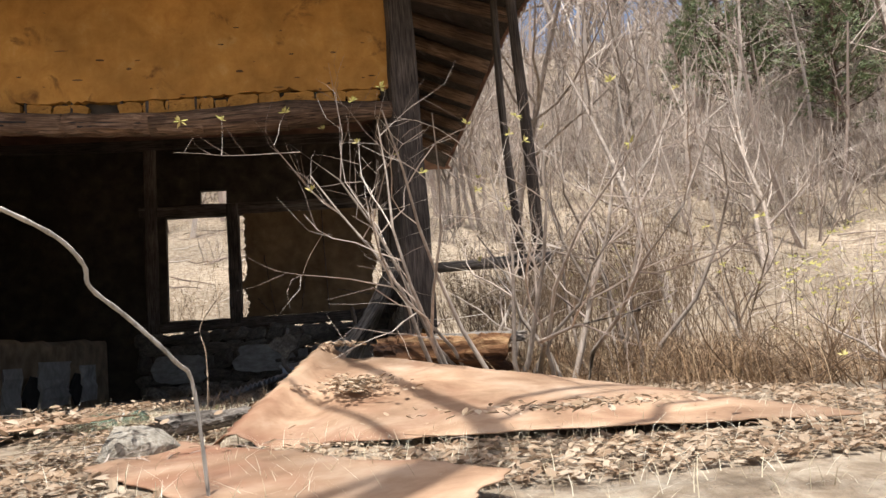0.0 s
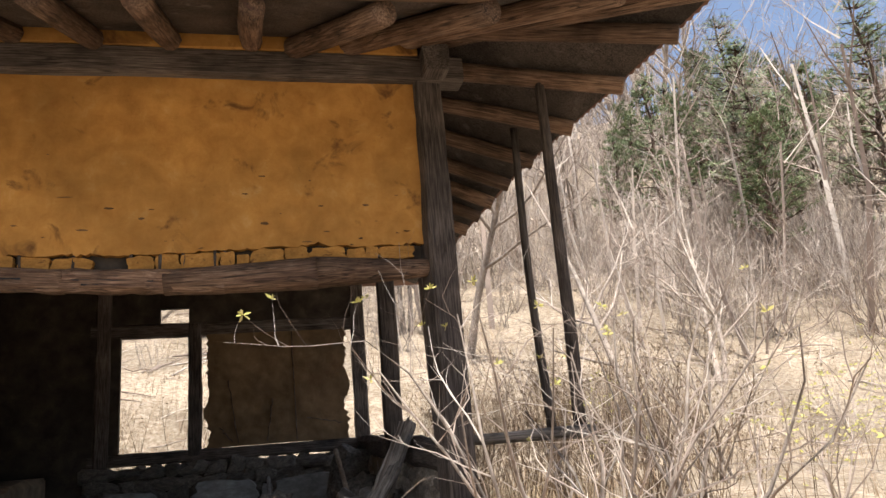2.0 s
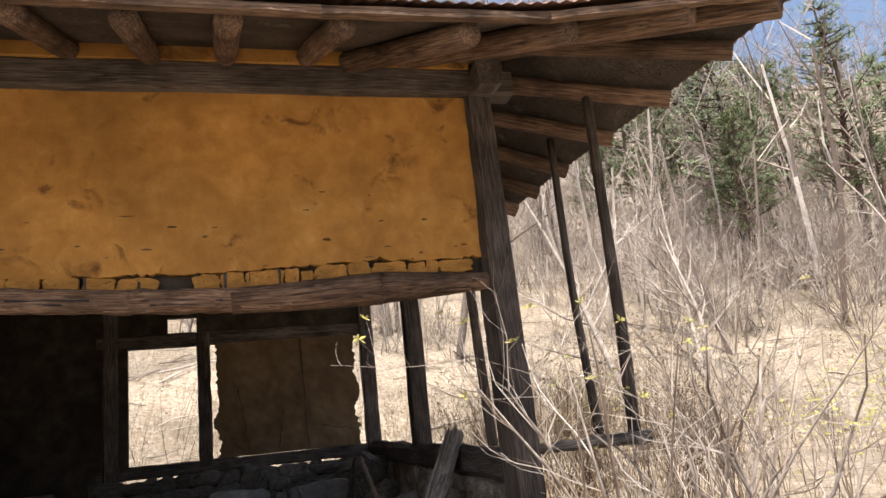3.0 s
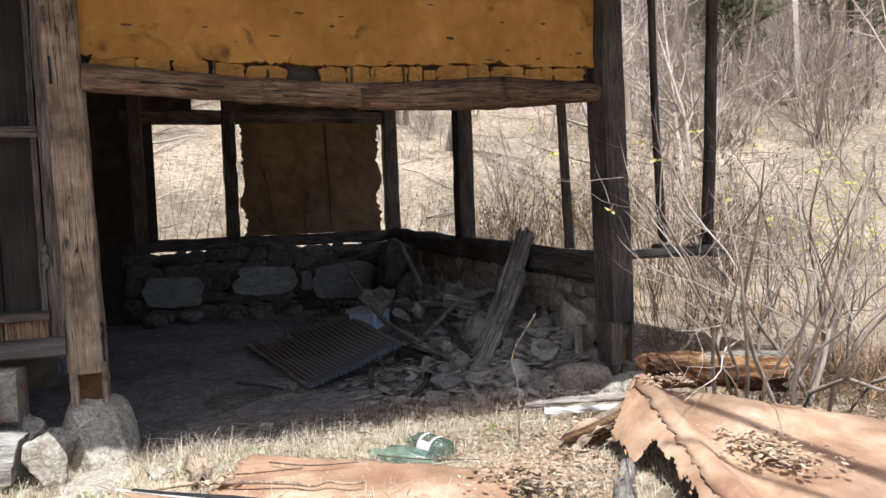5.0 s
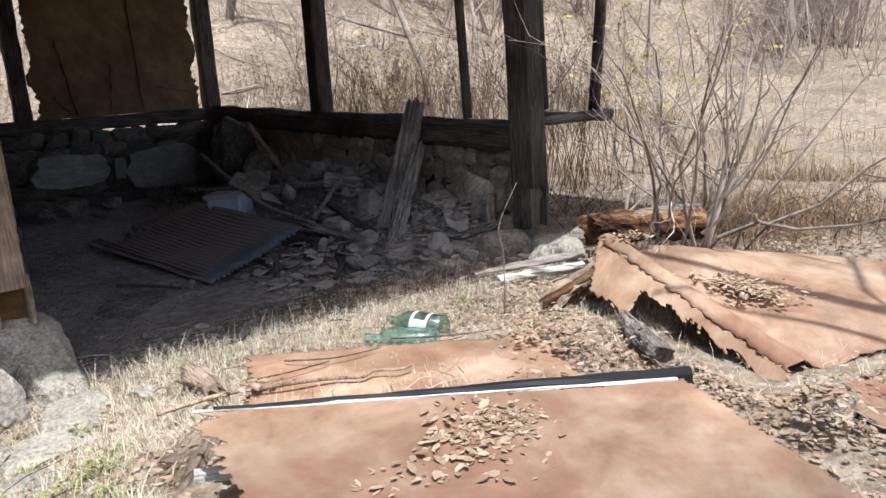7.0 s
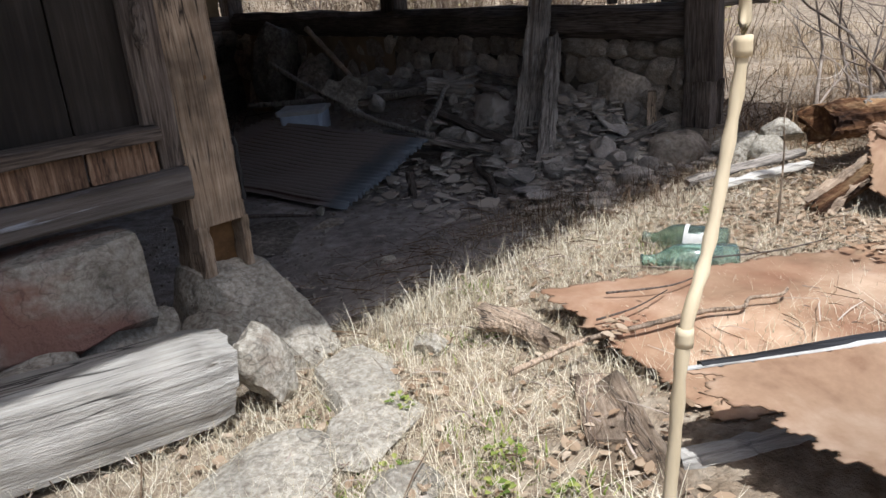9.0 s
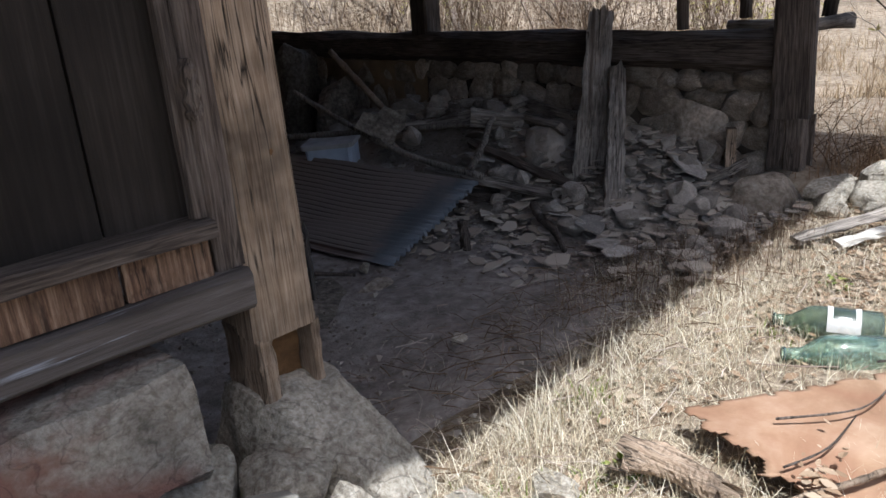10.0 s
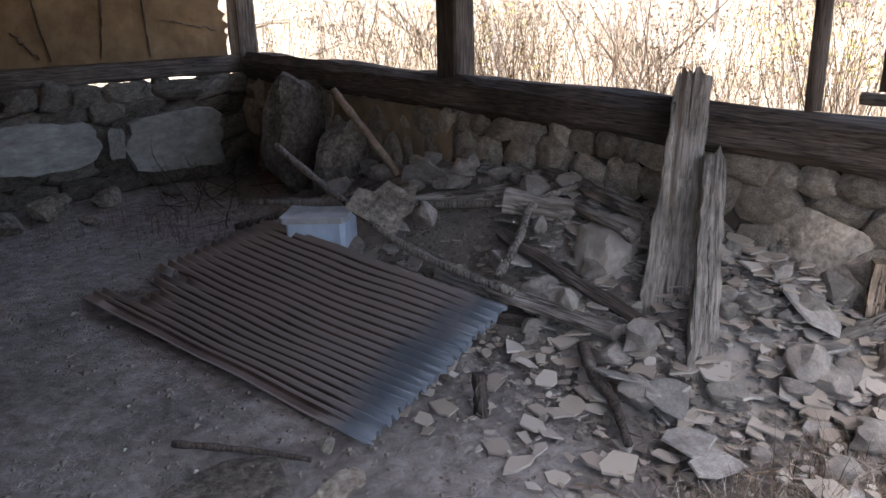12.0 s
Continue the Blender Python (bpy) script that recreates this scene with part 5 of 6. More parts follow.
def shrub(name, at, seed, stems, tall, lean, r, label, group="", buds=0.0, level=2, spread=0.5, kids=(3, 6), category="shrub", single=False):
    rng = random.Random(seed)
    ob = thing(name, at, label, category, group)
    branches = []
    for i in range(stems):
        a = rng.uniform(0, 6.283)
        k = spread * rng.uniform(0.25, 1.0)
        d = Vector((math.cos(a) * k + lean[0], math.sin(a) * k + lean[1], 1))
        root = Vector((rng.gauss(0, 0.05 + 0.01 * stems), rng.gauss(0, 0.05 + 0.01 * stems), -0.05))
        grow(rng, root, d, tall * rng.uniform(0.65, 1.05), r * rng.uniform(0.6, 1.1), level, branches, gnarl=0.25 if single else 0.16, kids=kids, angle=(25, 72) if single else (22, 60))
    m = Matrix.Translation(at)
    if not single:
        raw("trunk", *tubes([b for b in branches if b[2] == level], 5), BARK, ob, "", m, soft=True)
        raw("crown", *tubes([b for b in branches if b[2] < level], 3), TWIG, ob, "", m)
        return ob
    group_of = []
    for b in branches:
        if b[2] == level:
            group_of.append([])
        group_of[-1].append(b)
    for own in group_of:
        stem = raw("stem", *tubes(own[:1], 7), BARK, ob, "", m, soft=True)
        tagged(raw("spray", *tubes(own[1:], 4), TWIG, stem, "", m), kind="stuff")
    for b in branches:
        if b[2] == 0 and rng.random() < buds:
            raw("bud_tuft", *bud_faces(rng, [b], 1.0, 0.034, 7), BUD, ob, "yellow-green opening buds", m)
    return ob


shrub("shrub", (3.58, -0.86, height(3.58, -0.86)), 11, 11, 1.55, (-0.08, -0.05), 0.017, "leafless many-stemmed shrub with a few opening buds", buds=0.05, spread=0.42, single=True)
shrub("shrub", (3.25, -1.0, 0.3), 14, 6, 1.7, (-0.55, -0.35), 0.013, "arching bare shrub with yellow-green bud tufts", buds=0.13, spread=0.35, kids=(2, 5), single=True)
shrub("shrub", (4.15, -0.55, height(4.15, -0.55)), 17, 6, 1.6, (0.2, 0.05), 0.016, "tall leafless grey shrub beside the house corner", buds=0.02, spread=0.55, single=True)
shrub("shrub", (4.9, -1.9, height(4.9, -1.9)), 23, 5, 0.9, (0.1, -0.2), 0.014, "low leafless shrub at the meadow edge", buds=0.04, spread=0.6, single=True)
shrub("shrub", (7.4, 4.4, height(7.4, 4.4)), 29, 9, 2.0, (0.0, 0.0), 0.022, "tall leafless grey shrub behind the side wall", spread=0.5, single=True)

for x, y, s in ((7.1, 2.0, 51), (6.4, 5.6, 53), (9.5, 3.5, 57)):
    rng = random.Random(s)
    ob = thing("yellow_shrub", (x, y, height(x, y)), "shrub in yellow-green early blossom on the slope", "shrub", "blossoming shrubs")
    twigs = []
    for k in range(9):
        a = rng.uniform(0, 6.283)
        grow(rng, Vector((0, 0, -0.05)), Vector((0.5 * math.cos(a), 0.5 * math.sin(a), 1)), 1.3 * rng.uniform(0.6, 1.1), 0.011, 2, twigs)
    raw("trunk", *tubes(twigs, 3), TWIG, ob, "", Matrix.Translation(ob.location))
    raw("crown", *bud_faces(rng, twigs, 0.75, 0.05, 4), BUD, ob, "yellow-green blossom", Matrix.Translation(ob.location))

# bare trees and shrubs that can be told apart, built once and repeated
def bare_tree(name, at, seed, tall, r, label, group, level=3, stems=1):
    rng = random.Random(seed)
    ob = thing(name, at, label, "tree", group)
    branches = []
    for i in range(stems):
        grow(rng, Vector((0.15 * i, 0.1 * i, -0.1)), Vector((rng.gauss(0, 0.1), rng.gauss(0, 0.1), 1)), tall * (1 - 0.2 * i), r, level, branches, 0.12, 0.05, (4, 7), (25, 60), (0.35, 0.6))
    m = Matrix.Translation(at)
    raw("trunk", *tubes([b for b in branches if b[2] >= level - 1], 6), BARK, ob, "", m, soft=True)
    raw("crown", *tubes([b for b in branches if b[2] < level - 1], 3), TWIG, ob, "", m)
    return ob


def pine(name, at, seed, tall, label, group):
    rng = random.Random(seed)
    ob = thing(name, at, label, "tree", group)
    m = Matrix.Translation(at)
    branches = [([Vector((0.12 * math.sin(i + seed), 0.12 * math.cos(1.7 * i), tall * i / 8 - 0.1)) for i in range(9)], [0.13 * (1 - i / 9) + 0.015 for i in range(9)], 3)]
    verts, faces = [], []
    z = tall * 0.28
    while z < tall * 0.99:
        reach = (1 - z / tall) * tall * 0.30 + 0.35
        for _ in range(5):
            a = rng.uniform(0, 6.283)
            length = reach * rng.uniform(0.6, 1.1)
            p0 = Vector((0, 0, z + rng.uniform(-0.15, 0.15)))
            tip = p0 + Vector((math.cos(a) * length, math.sin(a) * length, length * rng.uniform(0.1, 0.5)))
            mid = p0.lerp(tip, 0.5) - Vector((0, 0, 0.06 * length))
            branches.append(([p0, mid, tip], [0.03, 0.02, 0.008], 1))
            for _ in range(7):
                c = p0.lerp(tip, rng.uniform(0.35, 1.05)) + Vector((rng.gauss(0, 0.12), rng.gauss(0, 0.12), rng.gauss(0.03, 0.07)))
                for _ in range(9):
                    d = Vector((rng.gauss(0, 1), rng.gauss(0, 1), rng.gauss(0.6, 0.8))).normalized() * rng.uniform(0.12, 0.3)
                    s = d.orthogonal().normalized() * 0.022
                    k = len(verts)
                    verts += [tuple(c - s), tuple(c + s), tuple(c + d)]
                    faces.append((k, k + 1, k + 2))
        z += tall * 0.055
    raw("trunk", *tubes(branches, 6), PINE_BARK, ob, "", m, soft=True)
    raw("crown", verts, faces, NEEDLE, ob, "dark green needle crown", m)
    return ob


def scatter(makers, spots, rng, low=0.75, high=1.25):
    """Repeats of a few built plants over many spots."""
    for i, (x, y) in enumerate(spots):
        src = makers[i % len(makers)]
        copy = copy_thing(src, Matrix())
        s = rng.uniform(low, high)
        copy.matrix_basis = Matrix.Translation((x, y, height(x, y))) @ Matrix.Rotation(rng.uniform(0, 6.283), 4, "Z") @ Matrix.Diagonal((s, s, s * rng.uniform(0.9, 1.15), 1))


rng = random.Random(77)
trees = [bare_tree("bare_tree", (7.6, 6.5, height(7.6, 6.5)), 3, 6.0, 0.075, "tall leafless grey tree on the hillside", "leafless trees on the hillside"),
         bare_tree("bare_tree", (10.5, 9.0, height(10.5, 9.0)), 8, 5.0, 0.06, "slender leafless grey tree on the hillside", "leafless trees on the hillside", stems=2),
         bare_tree("bare_tree", (4.8, 12.5, height(4.8, 12.5)), 13, 5.5, 0.065, "leafless brushy tree on the hillside", "leafless trees on the hillside", stems=3)]
spots = []
while len(spots) < 85:
    d, a = rng.uniform(10, 42), radians(rng.uniform(-12, 66))
    x, y = 2 + d * math.sin(a), -3 + d * math.cos(a)
    if y > 9.5 and (x > 5.5 or y > 13) and (x < 7 or d > 21):
        spots.append((x, y))
scatter(trees, spots, rng)
pines = [pine("pine_tree", (16.0, 14.0, height(16.0, 14.0)), 4, 7.5, "dark green pine tree on the hillside", "pines on the hillside"),
         pine("pine_tree", (19.5, 13.0, height(19.5, 13.0)), 9, 8.5, "tall dark green pine tree on the hillside", "pines on the hillside")]
spots = []
while len(spots) < 30:
    d, a = rng.uniform(24, 52), radians(rng.uniform(28, 62))
    spots.append((2 + d * math.sin(a), -3 + d * math.cos(a)))
spots += [(2 + d * math.sin(radians(a)), -3 + d * math.cos(radians(a))) for d, a in ((21, 40), (24, 34), (26, 43), (23, 49), (29, 37), (27, 30), (30, 33), (25, 38), (28, 46), (31, 41), (33, 29), (26, 52), (30, 50), (34, 36))]
scatter(pines, spots, rng, 0.55, 0.95)
shrubs = [shrub("hillside_shrub", (8.6, 9.5, height(8.6, 9.5)), 31, 9, 1.7, (0, 0), 0.013, "leafless grey-brown shrub in dry grass", "shrubs on the slope", spread=0.6),
          shrub("hillside_shrub", (11.8, 7.4, height(11.8, 7.4)), 37, 8, 1.4, (0.1, 0), 0.012, "leafless grey-brown shrub in dry grass", "shrubs on the slope", spread=0.7),
          shrub("hillside_shrub", (6.2, 8.2, height(6.2, 8.2)), 41, 11, 2.1, (0, 0.1), 0.015, "leafless grey-brown shrub in dry grass", "shrubs on the slope", spread=0.5)]
spots = []
while len(spots) < 190:
    d, a = rng.uniform(9, 36), radians(rng.uniform(-20, 78))
    x, y = 2 + d * math.sin(a), -3 + d * math.cos(a)
    if y > 9 + 4 * rng.random() and not (d < 19 and rng.random() < 0.75):
        spots.append((x, y))
scatter(shrubs, spots, rng, 0.6, 1.3)
spots = []
while len(spots) < 75:
    x, y = rng.uniform(3.5, 16), rng.uniform(9.5, 19)
    if x > 4.5 or y > 10:
        spots.append((x, y))
scatter(shrubs, spots, rng, 0.4, 0.8)
spots = []
while len(spots) < 75:
    d, a = rng.uniform(36, 62), radians(rng.uniform(-30, 36))
    spots.append((2 + d * math.sin(a), -3 + d * math.cos(a)))
scatter(trees, spots, rng, 1.9, 2.9)


def weed_stem(name, at, seed, label, group):
    """A tall dead weed: one thin stalk with upright side stalks and seed heads."""
    rng = random.Random(seed)
    ob = thing(name, at, label, "weed", group)
    twigs = []
    for k in range(3):
        grow(rng, Vector((rng.gauss(0, 0.05), rng.gauss(0, 0.05), -0.03)), Vector((rng.gauss(0, 0.25), rng.gauss(0, 0.25), 1)), rng.uniform(1.1, 1.6), 0.0045, 2, twigs, 0.08, 0.05, (3, 5), (18, 40), (0.3, 0.5))
    m = Matrix.Translation(at)
    raw("stalk", *tubes(twigs, 3), WEED, ob, "", m)
    tagged(raw("seed_head", *bud_faces(rng, twigs, 0.9, 0.018, 4), WEED, ob, "", m), kind="stuff")
    return ob


spots = []
while len(spots) < 110:
    d, a = rng.uniform(19, 27), radians(rng.uniform(16, 66))
    spots.append((2 + d * math.sin(a), -3 + d * math.cos(a)))
scatter(shrubs, spots, rng, 0.8, 1.6)


def bramble(at, seed, reach, count):
    """A low dense tangle of dark arching stems."""
    rng = random.Random(seed)
    ob = thing("bramble", at, "dense dark reddish-brown bramble tangle behind the rusty sheet", "bramble", "brambles by the shrub")
    stems = []
    for _ in range(count):
        a = rng.uniform(0, 6.283)
        p = Vector((rng.gauss(0, reach[0]), rng.gauss(0, reach[1]), -0.02))
        grow(rng, p, Vector((0.8 * math.cos(a), 0.8 * math.sin(a), 1)), rng.uniform(0.25, 0.6), 0.004, 1, stems, 0.22, -0.12, (3, 6), (20, 70))
    tagged(raw("stem", *tubes(stems, 3), WEED, ob, "", Matrix.Translation(at)), kind="stuff")


for k, (x, y, rx, ry, n) in enumerate(((4.35, -0.75, 0.35, 0.2, 110), (5.0, -1.15, 0.35, 0.22, 110), (3.85, 0.35, 0.2, 0.35, 70), (5.6, -1.5, 0.3, 0.2, 60))):
    bramble((x, y, height(x, y)), 70 + k, (rx, ry), n)
weeds = [weed_stem("dead_weed", (x, y, height(x, y)), s, "tall thin dead weed outside the side wall", "dead weeds outside the wall") for x, y, s in ((4.2, 2.2, 61), (4.7, 3.4, 62), (4.4, 4.6, 63))]
scatter(weeds, [(rng.uniform(3.8, 6.4), rng.uniform(0.9, 6.5)) for _ in range(130)] + [(rng.uniform(-1, 4), rng.uniform(6.2, 9)) for _ in range(22)], rng, 0.75, 1.15)


def join_mesh(name, chunks, material, label, category):
    """One object of very many pieces: chunks of (vertices, faces with one number of corners)."""
    vs = np.concatenate([c[0] for c in chunks])
    off, fs = 0, []
    for v, f in chunks:
        fs.append(f + off)
        off += len(v)
    fs = np.concatenate(fs)
    mesh = bpy.data.meshes.new(name)
    n, k = fs.shape
    mesh.vertices.add(len(vs))
    mesh.vertices.foreach_set("co", vs.astype(np.float32).ravel())
    mesh.loops.add(n * k)
    mesh.loops.foreach_set("vertex_index", fs.astype(np.int32).ravel())
    mesh.polygons.add(n)
    mesh.polygons.foreach_set("loop_start", np.arange(0, n * k, k, dtype=np.int32))
    mesh.update(calc_edges=True)
    mesh.shade_flat()
    return tagged(mesh_object(name, mesh, material), label, category, kind="stuff")


def far_woods():
    nr = np.random.default_rng(5)
    protos = []
    for s in range(5):
        r = random.Random(200 + s)
        br = []
        if s < 3:
            for _ in range(7):
                a = r.uniform(0, 6.28)
                grow(r, Vector((r.gauss(0, 0.2), r.gauss(0, 0.2), -0.1)), Vector((0.4 * math.cos(a), 0.4 * math.sin(a), 1)), 2.6 * r.uniform(0.6, 1.1), 0.016, 2, br, kids=(3, 5))
        else:
            grow(r, Vector((0, 0, -0.1)), Vector((0, 0, 1)), 6.5, 0.07, 3, br, 0.12, 0.05, (3, 6), (25, 60), (0.35, 0.6))
        br = [([q for q in pts[::2]] if len(pts) > 4 else [pts[0], pts[-1]], rad[::2] if len(pts) > 4 else [rad[0] * 1.4, rad[-1] + 0.004], lv) for pts, rad, lv in br]
        v, f = tubes(br, 3)
        protos.append((np.array(v), np.array(f)))
    chunks = []
    while len(chunks) < 1050:
        d, a = nr.uniform(16, 75), math.radians(nr.uniform(-22, 80))
        x, y = 2 + d * math.sin(a), -3 + d * math.cos(a)
        if y < 6 and x < 16:
            continue
        v, f = protos[nr.integers(0, 5)]
        t = nr.uniform(0, 6.28)
        s = nr.uniform(0.7, 1.35)
        rot = np.array([[math.cos(t), -math.sin(t), 0], [math.sin(t), math.cos(t), 0], [0, 0, 1]])
        chunks.append(((v * s) @ rot.T + np.array([x, y, height(x, y)]), f))
    join_mesh("brushwood", chunks, TWIG, "dense grey leafless brushwood covering the far hillside", "brushwood")


far_woods()


def slope_litter():
    """Fallen branches and logs strewn over the bank behind the house."""
    r = random.Random(88)
    br = []
    for _ in range(420):
        x, y = r.uniform(-2, 14), 6.3 + 13 * r.random() ** 1.4
        a, length = r.gauss(0.15, 0.6), r.uniform(0.3, 1.6)
        q = [Vector((x + k * length / 3 * math.cos(a), y + k * length / 3 * math.sin(a) + r.gauss(0, 0.05), 0)) for k in range(4)]
        thick = 0.004 + 0.016 * r.random() ** 4
        br.append(([Vector((p.x, p.y, height(p.x, p.y) + thick + r.uniform(0, 0.06))) for p in q], [thick, thick, thick * 0.8, thick * 0.5], 0))
    tagged(raw("fallen_branches", *tubes(br, 5), TWIG), "fallen grey branches strewn over the bank", "branches", kind="stuff")


slope_litter()


def top_of(x, y):
    """The height of the ground or, inside, of the trodden floor."""
    h = height(x, y)
    return max(h, 0.03 + 0.10 * smooth(0.5, -0.2, y) - 0.2 * smooth(0.02, -0.25, y)) if -2.0 < x < 3.1 and -0.2 < y < 5.2 else h


def blades(name, spots, tall, width, material, label, category="grass", lean=0.45, seed=0, bend=0.4):
    """Grass blades, each a narrow bent strip of two leaves of surface."""
    nr = np.random.default_rng(seed)
    n = len(spots)
    p = np.array([(x, y, top_of(x, y) - 0.01) for x, y in spots])
    a = nr.uniform(0, 6.283, n)
    h = nr.uniform(tall[0], tall[1], n)
    tilt = np.abs(nr.normal(0, lean, n))
    d = np.stack([np.cos(a) * np.sin(tilt), np.sin(a) * np.sin(tilt), np.cos(tilt)], 1)
    side = np.stack([-np.sin(a), np.cos(a), np.zeros(n)], 1) * (width * nr.uniform(0.6, 1.3, n))[:, None]
    mid = p + d * (h * 0.55)[:, None]
    out = np.stack([np.cos(a), np.sin(a), np.zeros(n)], 1)
    tip = mid + (d + out * bend * nr.uniform(0.2, 1.6, n)[:, None] - np.array([0, 0, 0.25]) * bend) * (h * 0.5)[:, None]
    v = np.stack([p - side, p + side, mid + side * 0.7, mid - side * 0.7, tip + side * 0.1, tip - side * 0.1], 1).reshape(-1, 3)
    base = (np.arange(n) * 6)[:, None]
    f = np.concatenate([base + np.array([[0, 1, 2, 3]]), base + np.array([[3, 2, 4, 5]])])
    join_mesh(name, [(v, f)], material, label, category)


def grass():
    nr = np.random.default_rng(9)
    spots = []
    while len(spots) < 36000:
        d, a = 6.5 + 30 * nr.random() ** 1.7, math.radians(nr.uniform(-32, 95))
        x, y = 1.5 + d * math.sin(a), -3 + d * math.cos(a)
        if (y > 5.9 or x > 4.2) and noise.noise((x * 0.5, y * 0.5, 3.0)) + 0.5 * noise.noise((x * 1.7, y * 1.7, 5.0)) > -0.05 + 0.3 * nr.random():
            spots.append((x, y))
    blades("dry_grass", spots, (0.08, 0.30), 0.004, STRAW, "dry straw-coloured grass on the slope and meadow", lean=0.75, seed=1, bend=0.6)
    spots = []
    while len(spots) < 600:
        x, y = nr.uniform(3.6, 14), nr.uniform(-5, 9)
        spots.append((x, y))
    spots += [(x, y) for x, y in zip(nr.uniform(-3, 12, 700), nr.uniform(6, 14, 700))]
    blades("weed_stalks", spots, (0.25, 0.8), 0.002, STRAW_BROWN, "thin brown dead weed stalks in the meadow", "weeds", 0.2, 2, 0.15)
    # matted pale grass along the threshold and round the sheets
    spots = []
    while len(spots) < 62000:
        x, y = nr.uniform(-1.4, 4.0), nr.uniform(-3.4, 0.45)
        on_b = 0.1 < x < 1.9 and -2.6 < y < -1.2 and (y + 1.16) < -0.70 * (x - 0.3)
        dens = math.exp(-((y + 0.42) / 0.16) ** 2) * (1 if 0.15 < x < 1.9 else 0.2) + 0.35 * (noise.noise((x * 2, y * 2, 8)) > -0.15) * (x < 0.7 and y < -0.3) + 0.06 * (y < -0.1) + 0.3 * (1.2 < x < 2.7 and -1.6 < y < -0.4) + 0.35 * (-0.7 < x < 1.2 and -1.7 < y < -0.4) + 0.4 * math.exp(-((x - 1.7) / 0.5) ** 2 - ((y - 0.02) / 0.2) ** 2)
        if nr.random() < dens and not on_b:
            spots.append((x, y))
    blades("matted_grass", spots, (0.025, 0.10), 0.0011, STRAW_PALE, "matted pale dry grass along the shaded threshold", "grass", 1.35, 3, 0.7)
    spots = [(0.47 + nr.normal(0, 0.13), -0.37 + nr.normal(0, 0.04)) for _ in range(160)] + [(1.0 + nr.normal(0, 0.3), -0.28 + nr.normal(0, 0.05)) for _ in range(120)]
    blades("standing_grass", spots, (0.06, 0.19), 0.0014, STRAW_PALE, "thin pale grass stalks standing along the threshold", "grass", 0.45, 8, 0.5)
    spots = [(1.75 + nr.normal(0, 0.35), -0.02 + nr.normal(0, 0.16)) for _ in range(1100)] + [(2.3 + nr.normal(0, 0.4), -0.25 + nr.normal(0, 0.14)) for _ in range(900)] + [(2.0 + nr.normal(0, 0.35), 3.95 + nr.normal(0, 0.3)) for _ in range(900)]
    blades("twig_litter", spots, (0.05, 0.2), 0.0013, WEED, "thin dark dead twigs matted on the shaded threshold", "twigs", 1.2, 9, 0.5)
    centres = [(0.18, -0.42), (0.75, -0.36), (-0.25, -0.7), (-0.3, -0.9), (0.35, -0.55), (-0.1, -0.62), (1.5, -0.6), (0.1, -0.95), (-0.22, -1.22), (-0.05, -1.35), (-0.4, -1.1), (0.0, -1.1)]
    spots = [(cx + nr.normal(0, 0.06), cy + nr.normal(0, 0.045)) for cx, cy in centres for _ in range(80)]
    blades("green_grass", spots, (0.015, 0.05), 0.0035, GREEN, "small fresh green grass tufts among the straw", "grass", 0.6, 4, 0.6)


    spots = [(4.55 + nr.normal(0, 0.4), -0.75 + nr.normal(0, 0.28)) for _ in range(2600)] + [(3.75 + nr.normal(0, 0.25), -0.35 + nr.normal(0, 0.2)) for _ in range(900)]
    spots += [(nr.uniform(3.4, 6.5), nr.uniform(-1.2, 6.0)) for _ in range(2500)] + [(nr.uniform(-1.5, 6.0), nr.uniform(5.5, 9.0)) for _ in range(2500)]
    blades("weed_tangle", spots, (0.08, 0.36), 0.0022, STRAW_BROWN, "low tangle of dead reddish-brown weeds by the shrub", "weeds", 0.9, 6, 0.9)


grass()


def green_weed(at, seed, size):
    """A low leafy weed: a rosette of small folded leaves on short stalks."""
    rng = random.Random(seed)
    ob = thing("green_weed", at, "low fresh yellow-green leafy weed among straw", "weed", "green weeds in the yard")
    verts, faces = [], []
    for _ in range(34):
        a, r = rng.uniform(0, 6.283), size * rng.random() ** 0.6
        c = Vector((r * math.cos(a), r * math.sin(a), rng.uniform(0.005, 0.05) * (1.3 - r / size)))
        d = Vector((math.cos(a + rng.gauss(0, 0.7)), math.sin(a + rng.gauss(0, 0.7)), rng.uniform(-0.1, 0.5))).normalized() * rng.uniform(0.012, 0.024)
        s = d.cross(Vector((0, 0, 1))).normalized() * d.length * 0.42
        k, up = len(verts), Vector((0, 0, 0.004))
        verts += [tuple(v) for v in (c, c + d * 0.45 + s + up, c + d, c + d * 0.45 - s + up, c + d * 0.5)]
        faces += [(k, k + 1, k + 4), (k + 1, k + 2, k + 4), (k + 2, k + 3, k + 4), (k + 3, k, k + 4)]
    tagged(raw("leaves", verts, faces, GREEN, ob, "", Matrix.Translation(at)), kind="stuff")


for k, (x, y, size) in enumerate(((-0.14, -0.94, 0.055), (-0.10, -1.20, 0.06), (-0.02, -1.32, 0.05), (0.06, -0.72, 0.04), (-0.27, -1.08, 0.06), (0.5, -0.62, 0.05), (-0.36, -1.25, 0.05), (0.02, -1.12, 0.045), (1.95, -0.62, 0.05))):
    green_weed((x, y, height(x, y)), 900 + k, size)


def inside(x, y, poly):
    """Whether a place lies inside a convex outline."""
    side = [(x1 - x0) * (y - y0) - (y1 - y0) * (x - x0) for (x0, y0), (x1, y1) in zip(poly, poly[1:] + poly[:1])]
    return all(s <= 0 for s in side) or all(s >= 0 for s in side)


